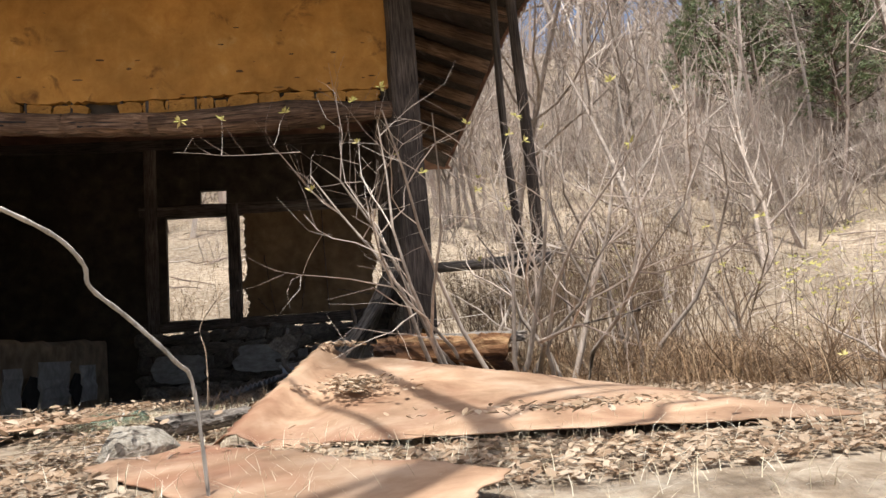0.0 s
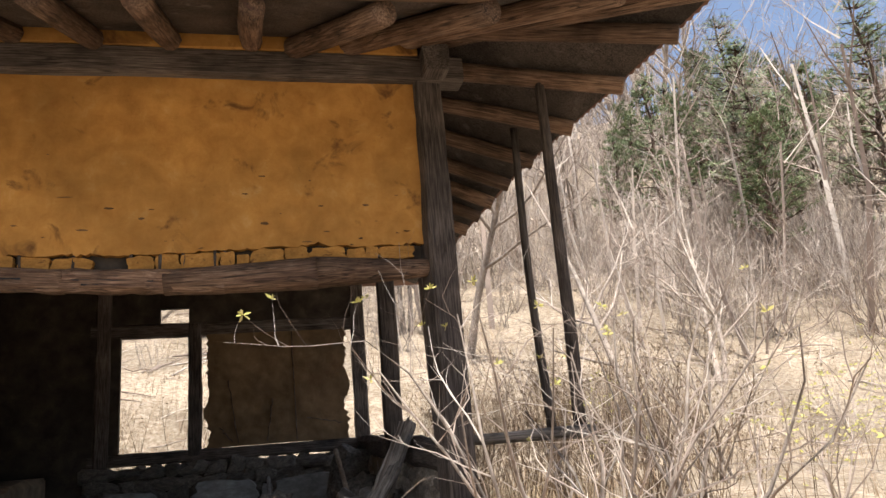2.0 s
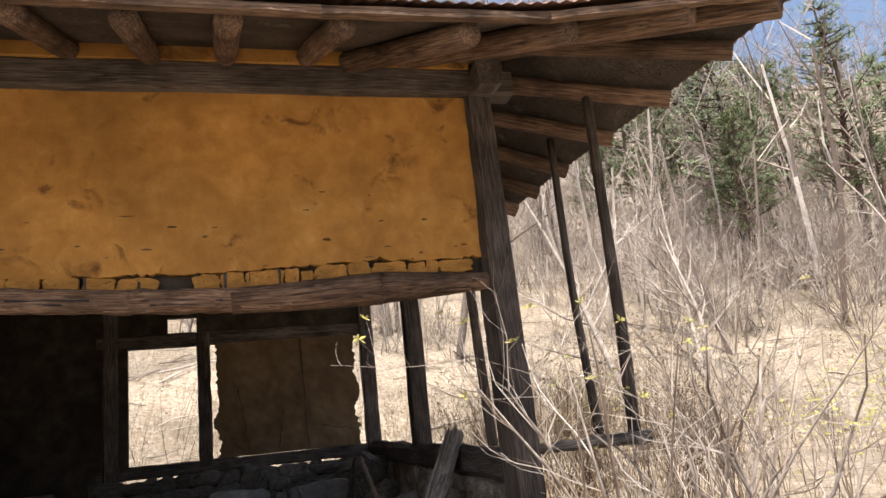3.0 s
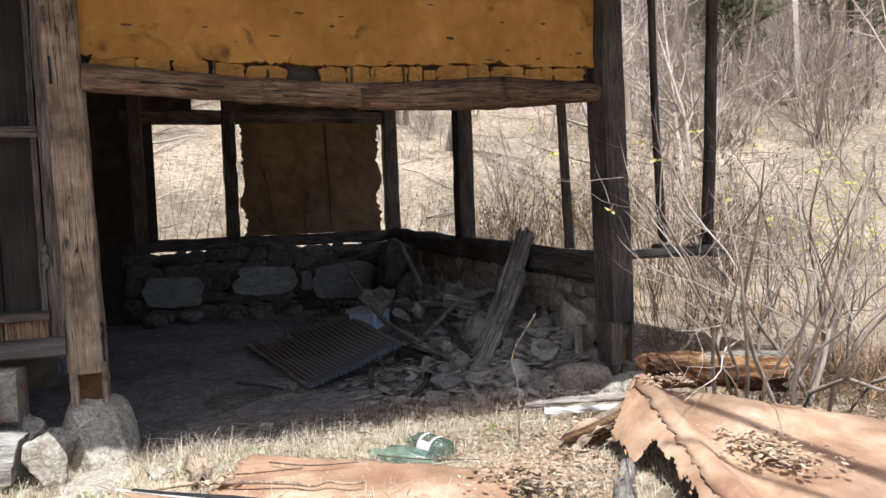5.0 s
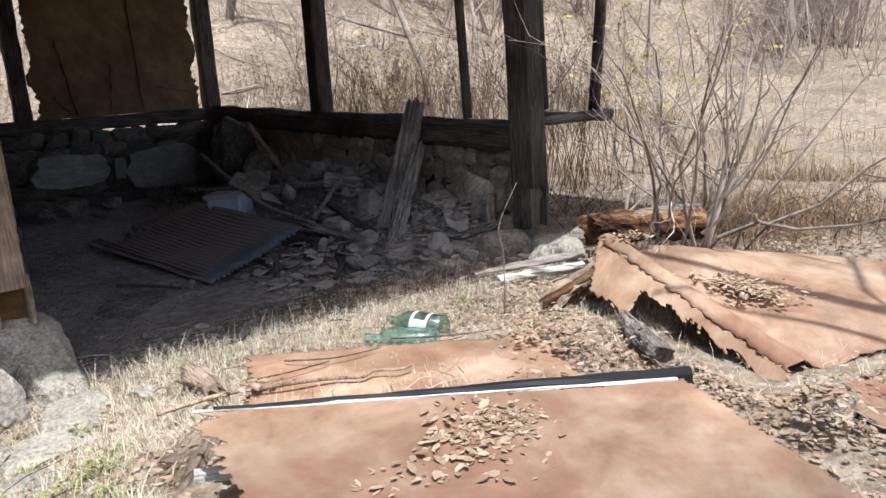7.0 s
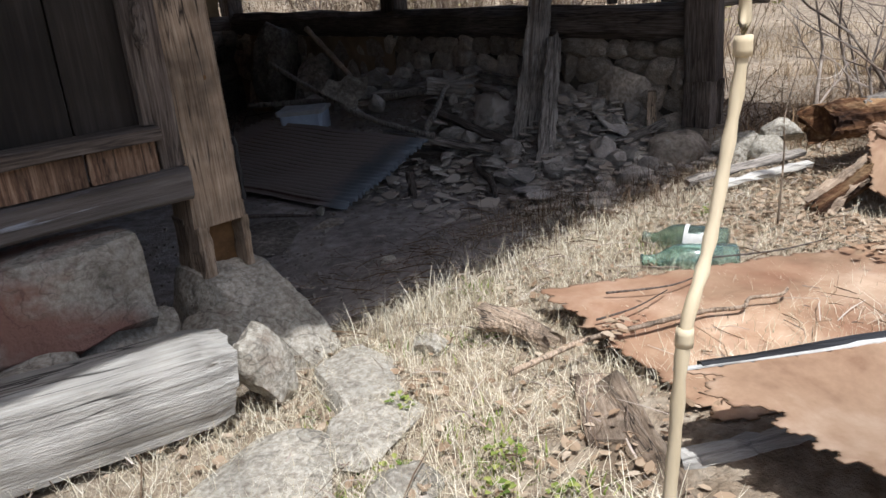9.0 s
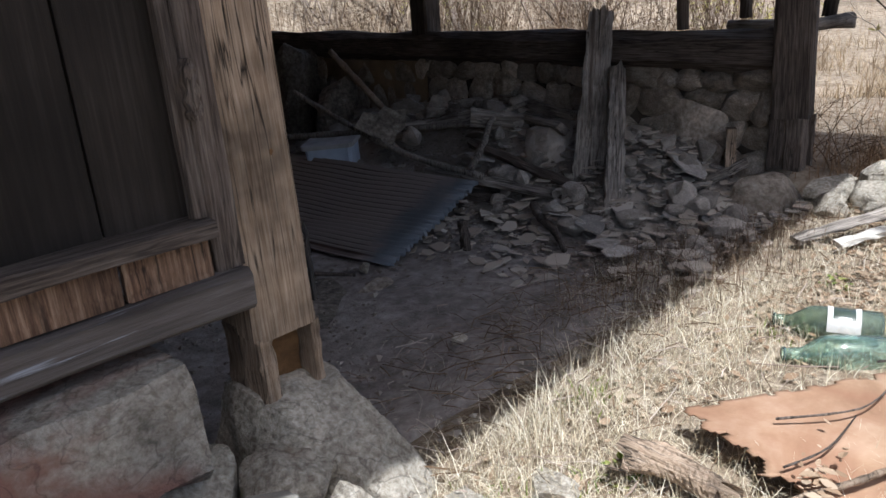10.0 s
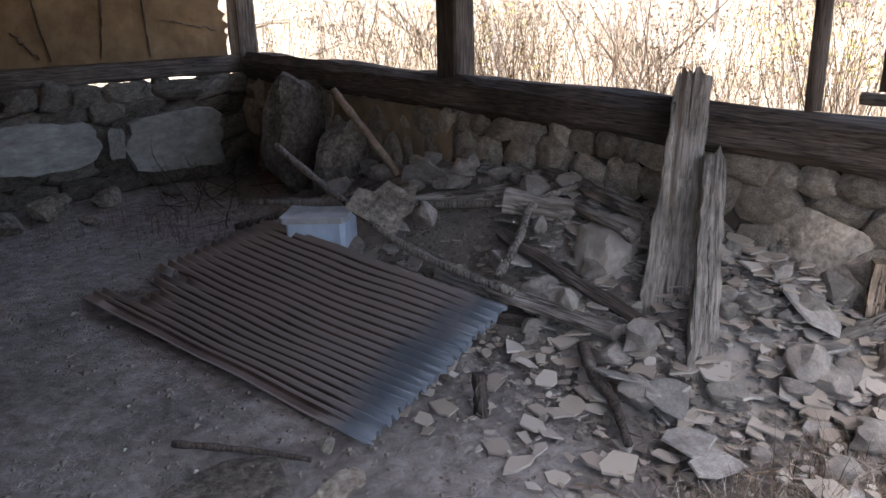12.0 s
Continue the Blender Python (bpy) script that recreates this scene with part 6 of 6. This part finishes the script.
def litter():
    """Fallen leaves, each a small creased and curled blade."""
    nr = np.random.default_rng(12)
    pts = []
    def on_sheet(x, y, z):
        pts.append((x, y, z))
    while len(pts) < 15000:
        x, y = nr.uniform(-0.6, 4.6), nr.uniform(-3.2, -0.3)
        dens = 0.14 * (x < 1.4 and noise.noise((x * 3, y * 3, 6)) > 0.0) + smooth(1.2, 2.0, x) * smooth(-0.3, -0.6, y) * (0.9 if noise.noise((x * 1.6, y * 1.6, 4)) > -0.15 else 0.25) + 0.05
        on_metal = any(inside(x, y, q) for q in (((2.3, -1.0), (2.0, -2.25), (4.05, -2.8), (3.9, -1.55)), ((0.2, -1.37), (1.76, -2.05), (1.32, -3.05), (0.03, -2.4)), ((2.16, -2.25), (3.0, -3.27), (2.74, -3.64), (1.95, -2.62))))
        on_metal = on_metal or (inside(x, y, ((0.7, -0.5), (1.65, -1.2), (1.3, -1.9), (0.34, -1.15))) and nr.random() < 0.96)
        if on_metal or nr.random() > dens:
            continue
        on_sheet(x, y, height(x, y) + nr.uniform(0.0, 0.02))
    for cx, cy, n, sx, sy, z in ((2.68, -1.72, 750, 0.1, 0.15, 0.30), (3.3, -2.7, 380, 0.4, 0.12, 0.24), (0.92, -2.03, 2200, 0.22, 0.12, 0.375), (1.75, -1.45, 500, 0.14, 0.22, 0.26), (1.85, -2.5, 300, 0.2, 0.12, 0.3),
                                 (2.6, -1.15, 120, 0.1, 0.06, 0.46), (0.6, -1.02, 60, 0.1, 0.05, 0.26)):
        for _ in range(n):
            rr, aa = min(2.0, abs(nr.normal(0, 0.9))), nr.uniform(0, 6.283)
            rr *= 0.9 + 0.25 * math.sin(2 * aa + cx) + 0.2 * math.sin(5 * aa + cy)
            on_sheet(cx + rr * math.cos(aa) * sx, cy + rr * math.sin(aa) * sy, z + (0.13 * rr * math.sin(aa) * sy if z > 0.28 else 0) + nr.uniform(0, 0.02))
    p = np.array(pts)
    n = len(p)
    a, s, curl = nr.uniform(0, 6.283, n), 0.007 + 0.016 * nr.random(n) ** 1.6, nr.uniform(-0.3, 0.6, n)
    tx, ty = nr.normal(0, 0.25, n), nr.normal(0, 0.25, n)
    ca, sa = np.cos(a), np.sin(a)
    shape = [(-1, 0, 0), (-0.3, -0.5, 0.5), (0.5, -0.42, 0.5), (1, 0, 0.15), (0.5, 0.42, 0.5), (-0.3, 0.5, 0.5)]
    vs = []
    for u, w, c in shape:
        x, y = (u * ca - w * sa) * s, (u * sa + w * ca) * s
        vs.append(np.stack([p[:, 0] + x, p[:, 1] + y, p[:, 2] + 0.006 + c * curl * s + x * tx + y * ty], 1))
    v = np.stack(vs, 1).reshape(-1, 3)
    base = (np.arange(n) * 6)[:, None]
    f = np.concatenate([base + np.array([[0, 1, 2, 3]]), base + np.array([[0, 3, 4, 5]])])
    join_mesh("leaf_litter", [(v, f)], LEAF_DRY, "brown and pale fallen leaves over the yard and sheets", "leaves")


litter()


def yard_twigs():
    """Broken twigs too many to count, on the yard and over the threshold."""
    r = random.Random(54)
    pale, dark = [], []
    for k in range(2600):
        x, y = r.uniform(-1.0, 3.0), r.uniform(-2.6, 0.0)
        if k % 3 == 0:
            x, y = 1.3 + r.gauss(0, 0.6), r.gauss(0.1, 0.25)
        if any(inside(x, y, q) for q in (((0.2, -1.36), (1.62, -2.19), (1.25, -3.05), (0.03, -2.42)), ((2.3, -1.0), (2.0, -2.25), (4.05, -2.8), (3.9, -1.55)))):
            continue
        a, length, w = r.uniform(0, 6.283), 0.03 + 0.2 * r.random() ** 2.5, 0.0008 + 0.002 * r.random() ** 2
        z = top_of(x, y) + 0.012
        mid = Vector((x, y, z + r.uniform(0.0, 0.03)))
        half = Vector((math.cos(a), math.sin(a), r.gauss(0, 0.12))) * length / 2
        kink = Vector((r.gauss(0, 0.1), r.gauss(0, 0.1), 0.06)) * length
        (pale if r.random() < 0.5 else dark).append(([mid - half, mid + kink, mid + half], [w, w, w * 0.6], 0))
    tagged(raw("pale_twigs", *tubes(pale, 3), TWIG), "pale broken twigs strewn over the yard", "twigs", kind="stuff")
    tagged(raw("dark_twigs", *tubes(dark, 3), WEED), "dark broken twigs strewn over the yard", "twigs", kind="stuff")


yard_twigs()


def shade_tree():
    """The tree behind the path whose branches throw their shade on the sheets."""
    rng = random.Random(5)
    at = (1.6, -7.0, height(1.6, -7.0))
    ob = thing("shade_tree", at, "leafless tree standing behind the yard", "tree")
    branches = []
    grow(rng, Vector((0, 0, -0.1)), Vector((0.16, 0.42, 1)), 6.8, 0.2, 3, branches, 0.10, 0.02, (4, 7), (25, 55), (0.45, 0.7))
    base = Vector(at)
    stem = min(branches[0][0], key=lambda p: abs(p.z + base.z - 3.6))

    def limb(points, r0, r1, level):
        pts = [Vector(p) - base if p else stem for p in points]
        branches.append((pts, [r0 + (r1 - r0) * i / (len(pts) - 1) for i in range(len(pts))], level))
    limb((None, (2.5, -4.6, 4.2), (2.67, -4.03, 4.36), (2.65, -3.79, 4.42), (2.54, -3.5, 4.5), (2.38, -3.15, 4.6), (2.22, -2.78, 4.7), (2.0, -2.3, 4.95)), 0.075, 0.022, 2)
    limb(((2.65, -3.79, 4.42), (2.80, -3.6, 4.47), (3.03, -3.48, 4.49), (3.24, -3.37, 4.51), (3.6, -3.2, 4.6)), 0.03, 0.014, 2)
    limb(((2.66, -3.9, 4.40), (2.85, -3.74, 4.43), (3.02, -3.63, 4.45), (3.3, -3.5, 4.5)), 0.022, 0.010, 2)
    limb(((2.5, -4.6, 4.2), (2.36, -3.89, 4.41), (2.28, -3.69, 4.46), (2.16, -3.48, 4.52), (1.9, -3.1, 4.7)), 0.028, 0.016, 2)
    limb(((2.67, -4.2, 4.3), (3.15, -4.05, 4.33), (3.24, -3.87, 4.38), (3.43, -3.79, 4.39), (3.8, -3.6, 4.5)), 0.034, 0.012, 2)
    m = Matrix.Translation(at)
    raw("trunk", *tubes([b for b in branches if b[2] >= 2], 7), BARK, ob, "", m, soft=True)
    raw("crown", *tubes([b for b in branches if b[2] < 2], 3), TWIG, ob, "", m)


shade_tree()


# ---------------------------------------------------------------- rubble walls and fallen plaster, piece by piece
def unit_stones(material, seed):
    """A few blocky wall stones of unit size that share one material."""
    out = []
    for k in range(10):
        bm = stone_bm(1, 1, 1, seed=seed + k, sub=2, rough=0.3, boxy=0.8)
        mesh = bpy.data.meshes.new("stone")
        bm.to_mesh(mesh)
        bm.free()
        mesh.shade_smooth()
        mesh.set_sharp_from_angle(angle=radians(26))
        mesh.materials.append(material)
        out.append(mesh)
    return out


UNIT_STONES = unit_stones(STONE, 300)
DARK_STONES = unit_stones(STONE_DARK, 340)


def rubble_wall(name, axis, u0, u1, z0, z1, face, back, label, seed, row=(0.1, 0.2), wide=(0.14, 0.34), mud=MUD_GREY, gap=0.0, sunk=0.018, stones=UNIT_STONES):
    """A dry rubble wall: a mud core and stones proud of both faces, laid in rough courses."""
    rng = random.Random(seed)
    core = grid_wall(name, u0, u1, z0 - 0.15, z1 - gap, min(face, back) + sunk, abs(back - face) - 2 * sunk, mud, None, "", None, 30, 8, 0.02, seed, "y" if axis == "y" else "x")
    tagged(core, label, "wall", kind="structure")
    z = z0
    side = 1 if back > face else -1
    while z < z1 - 0.05:
        h = min(rng.uniform(*row), z1 - z)
        u = u0 + rng.uniform(-0.1, 0.0)
        while u < u1:
            w = rng.uniform(*wide)
            hh = h * rng.uniform(0.85, 1.12)
            d = 0.17
            c = face + side * (0.07 + rng.uniform(-0.018, 0.012))
            mid = max(u0 + 0.05, min(u1 - 0.05, u + w / 2))
            loc = (mid, c, z) if axis == "x" else (c, mid, z)
            size = (w * 1.24, d, hh * 1.24) if axis == "x" else (d, w * 1.24, hh * 1.24)
            m = pose(*loc, rng.uniform(-5, 5), rng.uniform(-5, 5), rng.uniform(-7, 7)) @ Matrix.Diagonal((*size, 1))
            mesh_object("stone", rng.choice(stones), STONE, m, core)
            u += w * 0.97
        z += h * 0.96
    return core


# Cores of very dark mud darken the gaps between the stones.
rubble_wall("wall_east_low", "y", 0.09, 2.62, 0.06, 0.77, 3.03, 3.22, "rough tan fieldstone wall bedded in mud under the log sill", 3, (0.1, 0.2), (0.11, 0.28), MUD_DARK, sunk=0.05)
rubble_wall("wall_east_low_2", "y", 2.62, 5.12, 0.04, 0.77, 3.03, 3.22, "mud-smeared fieldstone wall under the log sill", 6, (0.16, 0.3), (0.14, 0.3), sunk=0.006)
rubble_wall("wall_north_low", "x", -0.1, 3.05, 0.0, 0.80, 5.08, 5.28, "crumbling rubble back wall with scraps of lime plaster", 8, (0.13, 0.25), (0.16, 0.42), MUD_DARK, gap=0.03, sunk=0.055, stones=DARK_STONES)
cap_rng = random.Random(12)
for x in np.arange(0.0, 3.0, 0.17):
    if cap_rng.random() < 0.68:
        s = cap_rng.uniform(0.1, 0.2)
        stone("cap_stone", (float(x), 5.18, 0.74), (s * 1.1, 0.17, cap_rng.uniform(0.07, 0.115)), STONE_DARK, "loose stone on the broken top of the back wall", cap_rng.uniform(0, 90), seed=int(x * 50), sub=2, group="loose stones on the back wall")
stone("big_wall_stone", (3.055, 0.52, 0.16), (0.14, 0.44, 0.42), STONE, "large tan boulder set in the rubble wall", 0, seed=52)
for i, (x0, x1, z0, z1) in enumerate(((1.08, 1.83, 0.27, 0.60), (2.04, 2.76, 0.13, 0.58), (1.88, 2.0, 0.28, 0.52), (0.1, 0.75, 0.2, 0.55))):
    bm = plate_bm(0.05, 70 + i)
    ob = part("plaster_patch", bm, PLASTER, None, "", pose((x0 + x1) / 2, 5.075, (z0 + z1) / 2, 90, 0, 0) @ Matrix.Diagonal((x1 - x0, z1 - z0, 1, 1)))
    tagged(ob, "grey-white lime plaster scrap clinging to the back wall", "plaster", "plaster scraps on the back wall")
stone("corner_boulder", (2.78, 4.0, 0.04), (0.5, 0.4, 0.8), STONE_DARK, "upright slab of stone in the dark corner", 20, 0, 12, seed=55)
stone("corner_boulder", (2.85, 3.5, 0.05), (0.4, 0.34, 0.6), STONE_DARK, "rounded boulder in the dark corner", 50, seed=56)
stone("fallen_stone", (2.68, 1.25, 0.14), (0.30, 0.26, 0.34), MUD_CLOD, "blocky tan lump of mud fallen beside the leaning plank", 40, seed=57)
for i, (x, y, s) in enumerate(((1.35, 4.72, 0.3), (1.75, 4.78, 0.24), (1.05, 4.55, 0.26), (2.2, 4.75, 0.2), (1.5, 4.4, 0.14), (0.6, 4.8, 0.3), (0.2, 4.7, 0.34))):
    stone("fallen_stone", (x, y, 0.01), (s, s * 0.7, s * 0.55), STONE_DARK, "stone fallen at the foot of the back wall", 37 * i, seed=58 + i, sub=2, group="stones fallen from the back wall")
stone("flat_floor_stone", (0.82, 1.16, 0.012), (0.56, 0.42, 0.03), STONE_DARK, "flat dull stone let into the earth floor", 30, seed=81)
stone("flat_floor_stone", (1.12, 1.05, 0.0), (0.22, 0.12, 0.045), STONE, "flat dull stone let into the earth floor", 10, seed=82)
stone("floor_pebble", (1.20, 1.22, 0.03), (0.055, 0.05, 0.05), STONE_GREY, "small pale stone beside the tin sheet", 0, seed=83, sub=2)
stone("floor_pebble", (0.92, 0.33, 0.05), (0.09, 0.05, 0.035), STONE_GREY, "small pale stone on the earth floor", 20, seed=84, sub=2)


def floor_level(x, y):
    return 0.035 + 0.16 * smooth(1.7, 3.1, x) * smooth(4.8, 3.0, y) * smooth(-0.3, 0.8, y) + 0.10 * smooth(0.5, -0.2, y)


FLAKES = []
for s in range(12):
    bm = slab_bm(1.0, 0.06, seed=400 + s, corners=6 + s % 4, stretch=1.25)
    mesh = bpy.data.meshes.new("plaster_flake")
    bmesh.ops.recalc_face_normals(bm, faces=bm.faces)
    bm.to_mesh(mesh)
    bm.free()
    mesh.materials.append(FLAKE)
    FLAKES.append(mesh)
CLODS = []
for s in range(6):
    bm = stone_bm(1, 1, 1, seed=500 + s, sub=2, rough=0.5)
    mesh = bpy.data.meshes.new("clod")
    bm.to_mesh(mesh)
    bm.free()
    mesh.materials.append(MUD_CLOD)
    CLODS.append(mesh)


def heap_height(x, y):
    """How far the rubble rises over the floor against the side wall."""
    return 0.22 * smooth(2.0, 2.95, x) * smooth(0.0, 0.6, y) * smooth(4.4, 2.6, y) + 0.12 * smooth(2.3, 2.9, x) * smooth(1.0, 1.6, y) * smooth(3.2, 2.4, y)


def build_heap():
    nx, ny = 34, 70
    verts = []
    for j in range(ny + 1):
        for i in range(nx + 1):
            x, y = 1.75 + 1.3 * i / nx, 0.0 + 4.4 * j / ny
            z = floor_level(x, y) - 0.03 + heap_height(x, y) + 0.03 * noise.noise((x * 6, y * 6, 2.0)) + 0.02 * noise.noise((x * 15, y * 15, 2.0))
            edge = min(smooth(0, 0.12, i / nx), smooth(0, 0.06, j / ny), smooth(0, 0.06, 1 - j / ny))
            verts.append((x, y, z - 0.10 * (1 - edge)))
    w = nx + 1
    faces = [(j * w + i, j * w + i + 1, j * w + i + w + 1, j * w + i + w) for j in range(ny) for i in range(nx)]
    heap = tagged(raw("rubble", verts, faces, MUD_CLOD, None, "", soft=True), "heap of fallen mud and pale plaster flakes against the wall", "rubble")
    rng = random.Random(33)
    for k in range(290):
        while True:
            x, y = 1.75 + 1.27 * rng.random() ** 0.75, rng.uniform(-0.15, 2.6)
            if rng.random() < 0.25 + smooth(1.8, 2.5, x) * smooth(2.8, 1.2, y):
                break
        s = rng.choice((0.03, 0.04, 0.055, 0.075, 0.11)) * rng.uniform(0.8, 1.25)
        z = floor_level(x, y) + heap_height(x, y) + rng.uniform(-0.015, 0.02)
        m = pose(x, y, z - 0.012, rng.gauss(0, 11), rng.gauss(0, 11), rng.uniform(0, 360)) @ Matrix.Diagonal((s, s, s * rng.uniform(0.8, 1.7), 1))
        mesh_object("plaster_flake", rng.choice(FLAKES), FLAKE, m, heap)
    for k in range(190):
        x, y = 2.0 + 1.0 * rng.random() ** 0.7, rng.uniform(0.0, 3.4)
        s = 0.03 + 0.14 * rng.random() ** 2
        m = pose(x, y, floor_level(x, y) + heap_height(x, y) - 0.02, 0, 0, rng.uniform(0, 360)) @ Matrix.Diagonal((s, s * rng.uniform(0.6, 1), s * rng.uniform(0.5, 0.8), 1))
        mesh_object("clod", rng.choice(CLODS), MUD_CLOD, m, heap)
    big = (((2.14, 0.60, 0.13), 0.20, 12, -4, 20), ((2.10, 0.78, 0.15), 0.17, 20, 10, 75), ((2.60, 1.72, 0.38), 0.26, 10, 20, 40), ((2.68, 2.45, 0.47), 0.30, 48, 10, 110), ((2.78, 0.42, 0.32), 0.26, 16, -18, 60),
           ((2.62, 0.30, 0.25), 0.22, -12, 8, 10), ((1.95, 0.3, 0.1), 0.16, 4, 3, 0), ((2.32, 2.30, 0.34), 0.18, 30, 25, 0), ((2.42, 1.55, 0.3), 0.22, 12, 12, 0), ((2.0, 0.42, 0.1), 0.18, 0, 6, 45))
    for at, s, rx, ry, rz in big:
        mesh_object("plaster_slab", rng.choice(FLAKES), FLAKE, pose(*at, rx, ry, rz) @ Matrix.Diagonal((s, s, s * 0.7, 1)), heap, "large flat pale plaster slab")
    # the big broken plate of plaster propped on the fallen poles
    bm = bmesh.new()
    rim = ((-0.16, 0.0), (-0.07, -0.05), (-0.01, -0.07), (0.05, -0.16), (0.09, -0.05), (0.14, -0.02), (0.16, 0.10), (0.09, 0.09), (0.03, 0.12), (-0.03, 0.07), (-0.10, 0.09))
    base = bm.faces.new([bm.verts.new((x, y, 0.02 * noise.noise((x * 9, y * 9, 1.0)))) for x, y in rim])
    up = bmesh.ops.extrude_face_region(bm, geom=[base])
    for v in up["geom"]:
        if isinstance(v, bmesh.types.BMVert):
            v.co.z += 0.022
    part("plaster_slab", bm, STONE_DARK, heap, "large torn plaster plate propped upright", pose(2.03, 2.0, 0.52, 74, 4, -32))
    for at, size in (((2.49, 0.295, 0.16), 0.17), ((2.68, 0.6, 0.24), 0.15), ((2.60, 0.22, 0.14), 0.13), ((2.35, 1.2, 0.18), 0.12), ((2.75, 1.75, 0.4), 0.2), ((2.45, 2.2, 0.3), 0.16)):
        mesh_object("clod", rng.choice(CLODS), MUD_CLOD, pose(*at, 10, 5, 300 * size) @ Matrix.Diagonal((size, size * 0.85, size * 0.8, 1)), heap)


build_heap()


def gravel():
    """Small crumbs strewn over the floor."""
    nr = np.random.default_rng(21)
    n = 8000
    x, y = nr.uniform(-0.1, 3.0, n), nr.uniform(-0.2, 4.8, n)
    s = nr.uniform(0.004, 0.016, n) * (1 + (nr.random(n) < 0.06))
    z = np.array([floor_level(a, b) for a, b in zip(x, y)])
    near = nr.random(n) < 0.45
    x = np.where(near, 1.8 + 1.2 * nr.random(n) ** 0.8, x)
    y = np.where(near, nr.uniform(-0.1, 2.4, n), y)
    s = np.where(near, s * nr.uniform(0.7, 1.5, n), s)
    z = np.array([floor_level(a, b) + (heap_height(a, b) if a > 1.85 and b > 0.1 else 0) for a, b in zip(x, y)])
    v0 = np.array([(1, 0, 0), (-0.5, 0.8, 0), (-0.5, -0.8, 0), (0.1, 0.1, 0.5)])
    jit = nr.uniform(0.6, 1.3, (n, 4, 3))
    v = v0[None] * jit * s[:, None, None] + np.stack([x, y, z], 1)[:, None, :]
    base = (np.arange(n) * 4)[:, None]
    f = np.concatenate([base + np.array([t]) for t in ((0, 1, 3), (1, 2, 3), (2, 0, 3))])
    join_mesh("floor_crumbs", [(v.reshape(-1, 3), f)], CRUMB, "small stone and plaster crumbs on the earth floor", "crumbs")


gravel()


def flake_strew():
    """Thin plaster chips too many to count, thickest below the broken wall."""
    nr = np.random.default_rng(31)
    n = 800
    x = 1.5 + 1.5 * nr.random(n) ** 0.75
    y = nr.uniform(-0.25, 2.3, n) * nr.uniform(0.5, 1.0, n)
    z = np.array([floor_level(a, b) + heap_height(a, b) for a, b in zip(x, y)]) + nr.uniform(-0.004, 0.02, n)
    s = 0.01 + 0.045 * nr.random(n) ** 2.2
    k = 6
    ang = (np.arange(k) / k * 6.283)[None] + nr.uniform(-0.4, 0.4, (n, k))
    rad = s[:, None] * nr.uniform(0.35, 1.25, (n, k)) * 1.2
    px, py = rad * np.cos(ang), rad * np.sin(ang)
    tx, ty = nr.normal(0, 0.16, (n, 1)), nr.normal(0, 0.16, (n, 1))
    thick = (0.003 + s * nr.uniform(0.04, 0.16, n))[:, None]
    low = np.stack([x[:, None] + px, y[:, None] + py, z[:, None] + px * tx + py * ty], 2)
    top = low * 1.0
    top[:, :, 2] += thick
    v = np.concatenate([low, top], 1).reshape(-1, 3)
    base = (np.arange(n) * 2 * k)[:, None]
    quads = np.concatenate([base + np.array([[i, (i + 1) % k, k + (i + 1) % k, k + i]]) for i in range(k)] + [base + np.array([[k, k + 1, k + 2, k + 3]]), base + np.array([[k, k + 3, k + 4, k + 5]])])
    join_mesh("plaster_chips", [(v, quads)], CHIP, "thin broken plaster chips strewn over the floor", "chips")


flake_strew()


def brush_pile():
    rng = random.Random(19)
    at = (2.35, 4.35, 0.03)
    ob = thing("brush_pile", at, "dark heap of dead twigs in the back corner", "twigs")
    twigs = []
    for k in range(26):
        a = rng.uniform(0, 6.283)
        grow(rng, Vector((rng.gauss(0, 0.22), rng.gauss(0, 0.2), 0.0)), Vector((math.cos(a), math.sin(a), rng.uniform(0.1, 0.9))), rng.uniform(0.25, 0.55), 0.006, 1, twigs, 0.2, 0.0, (2, 4))
    tagged(raw("twig", *tubes(twigs, 3), WOOD_DARK, ob, "", Matrix.Translation(at)), kind="stuff")


brush_pile()
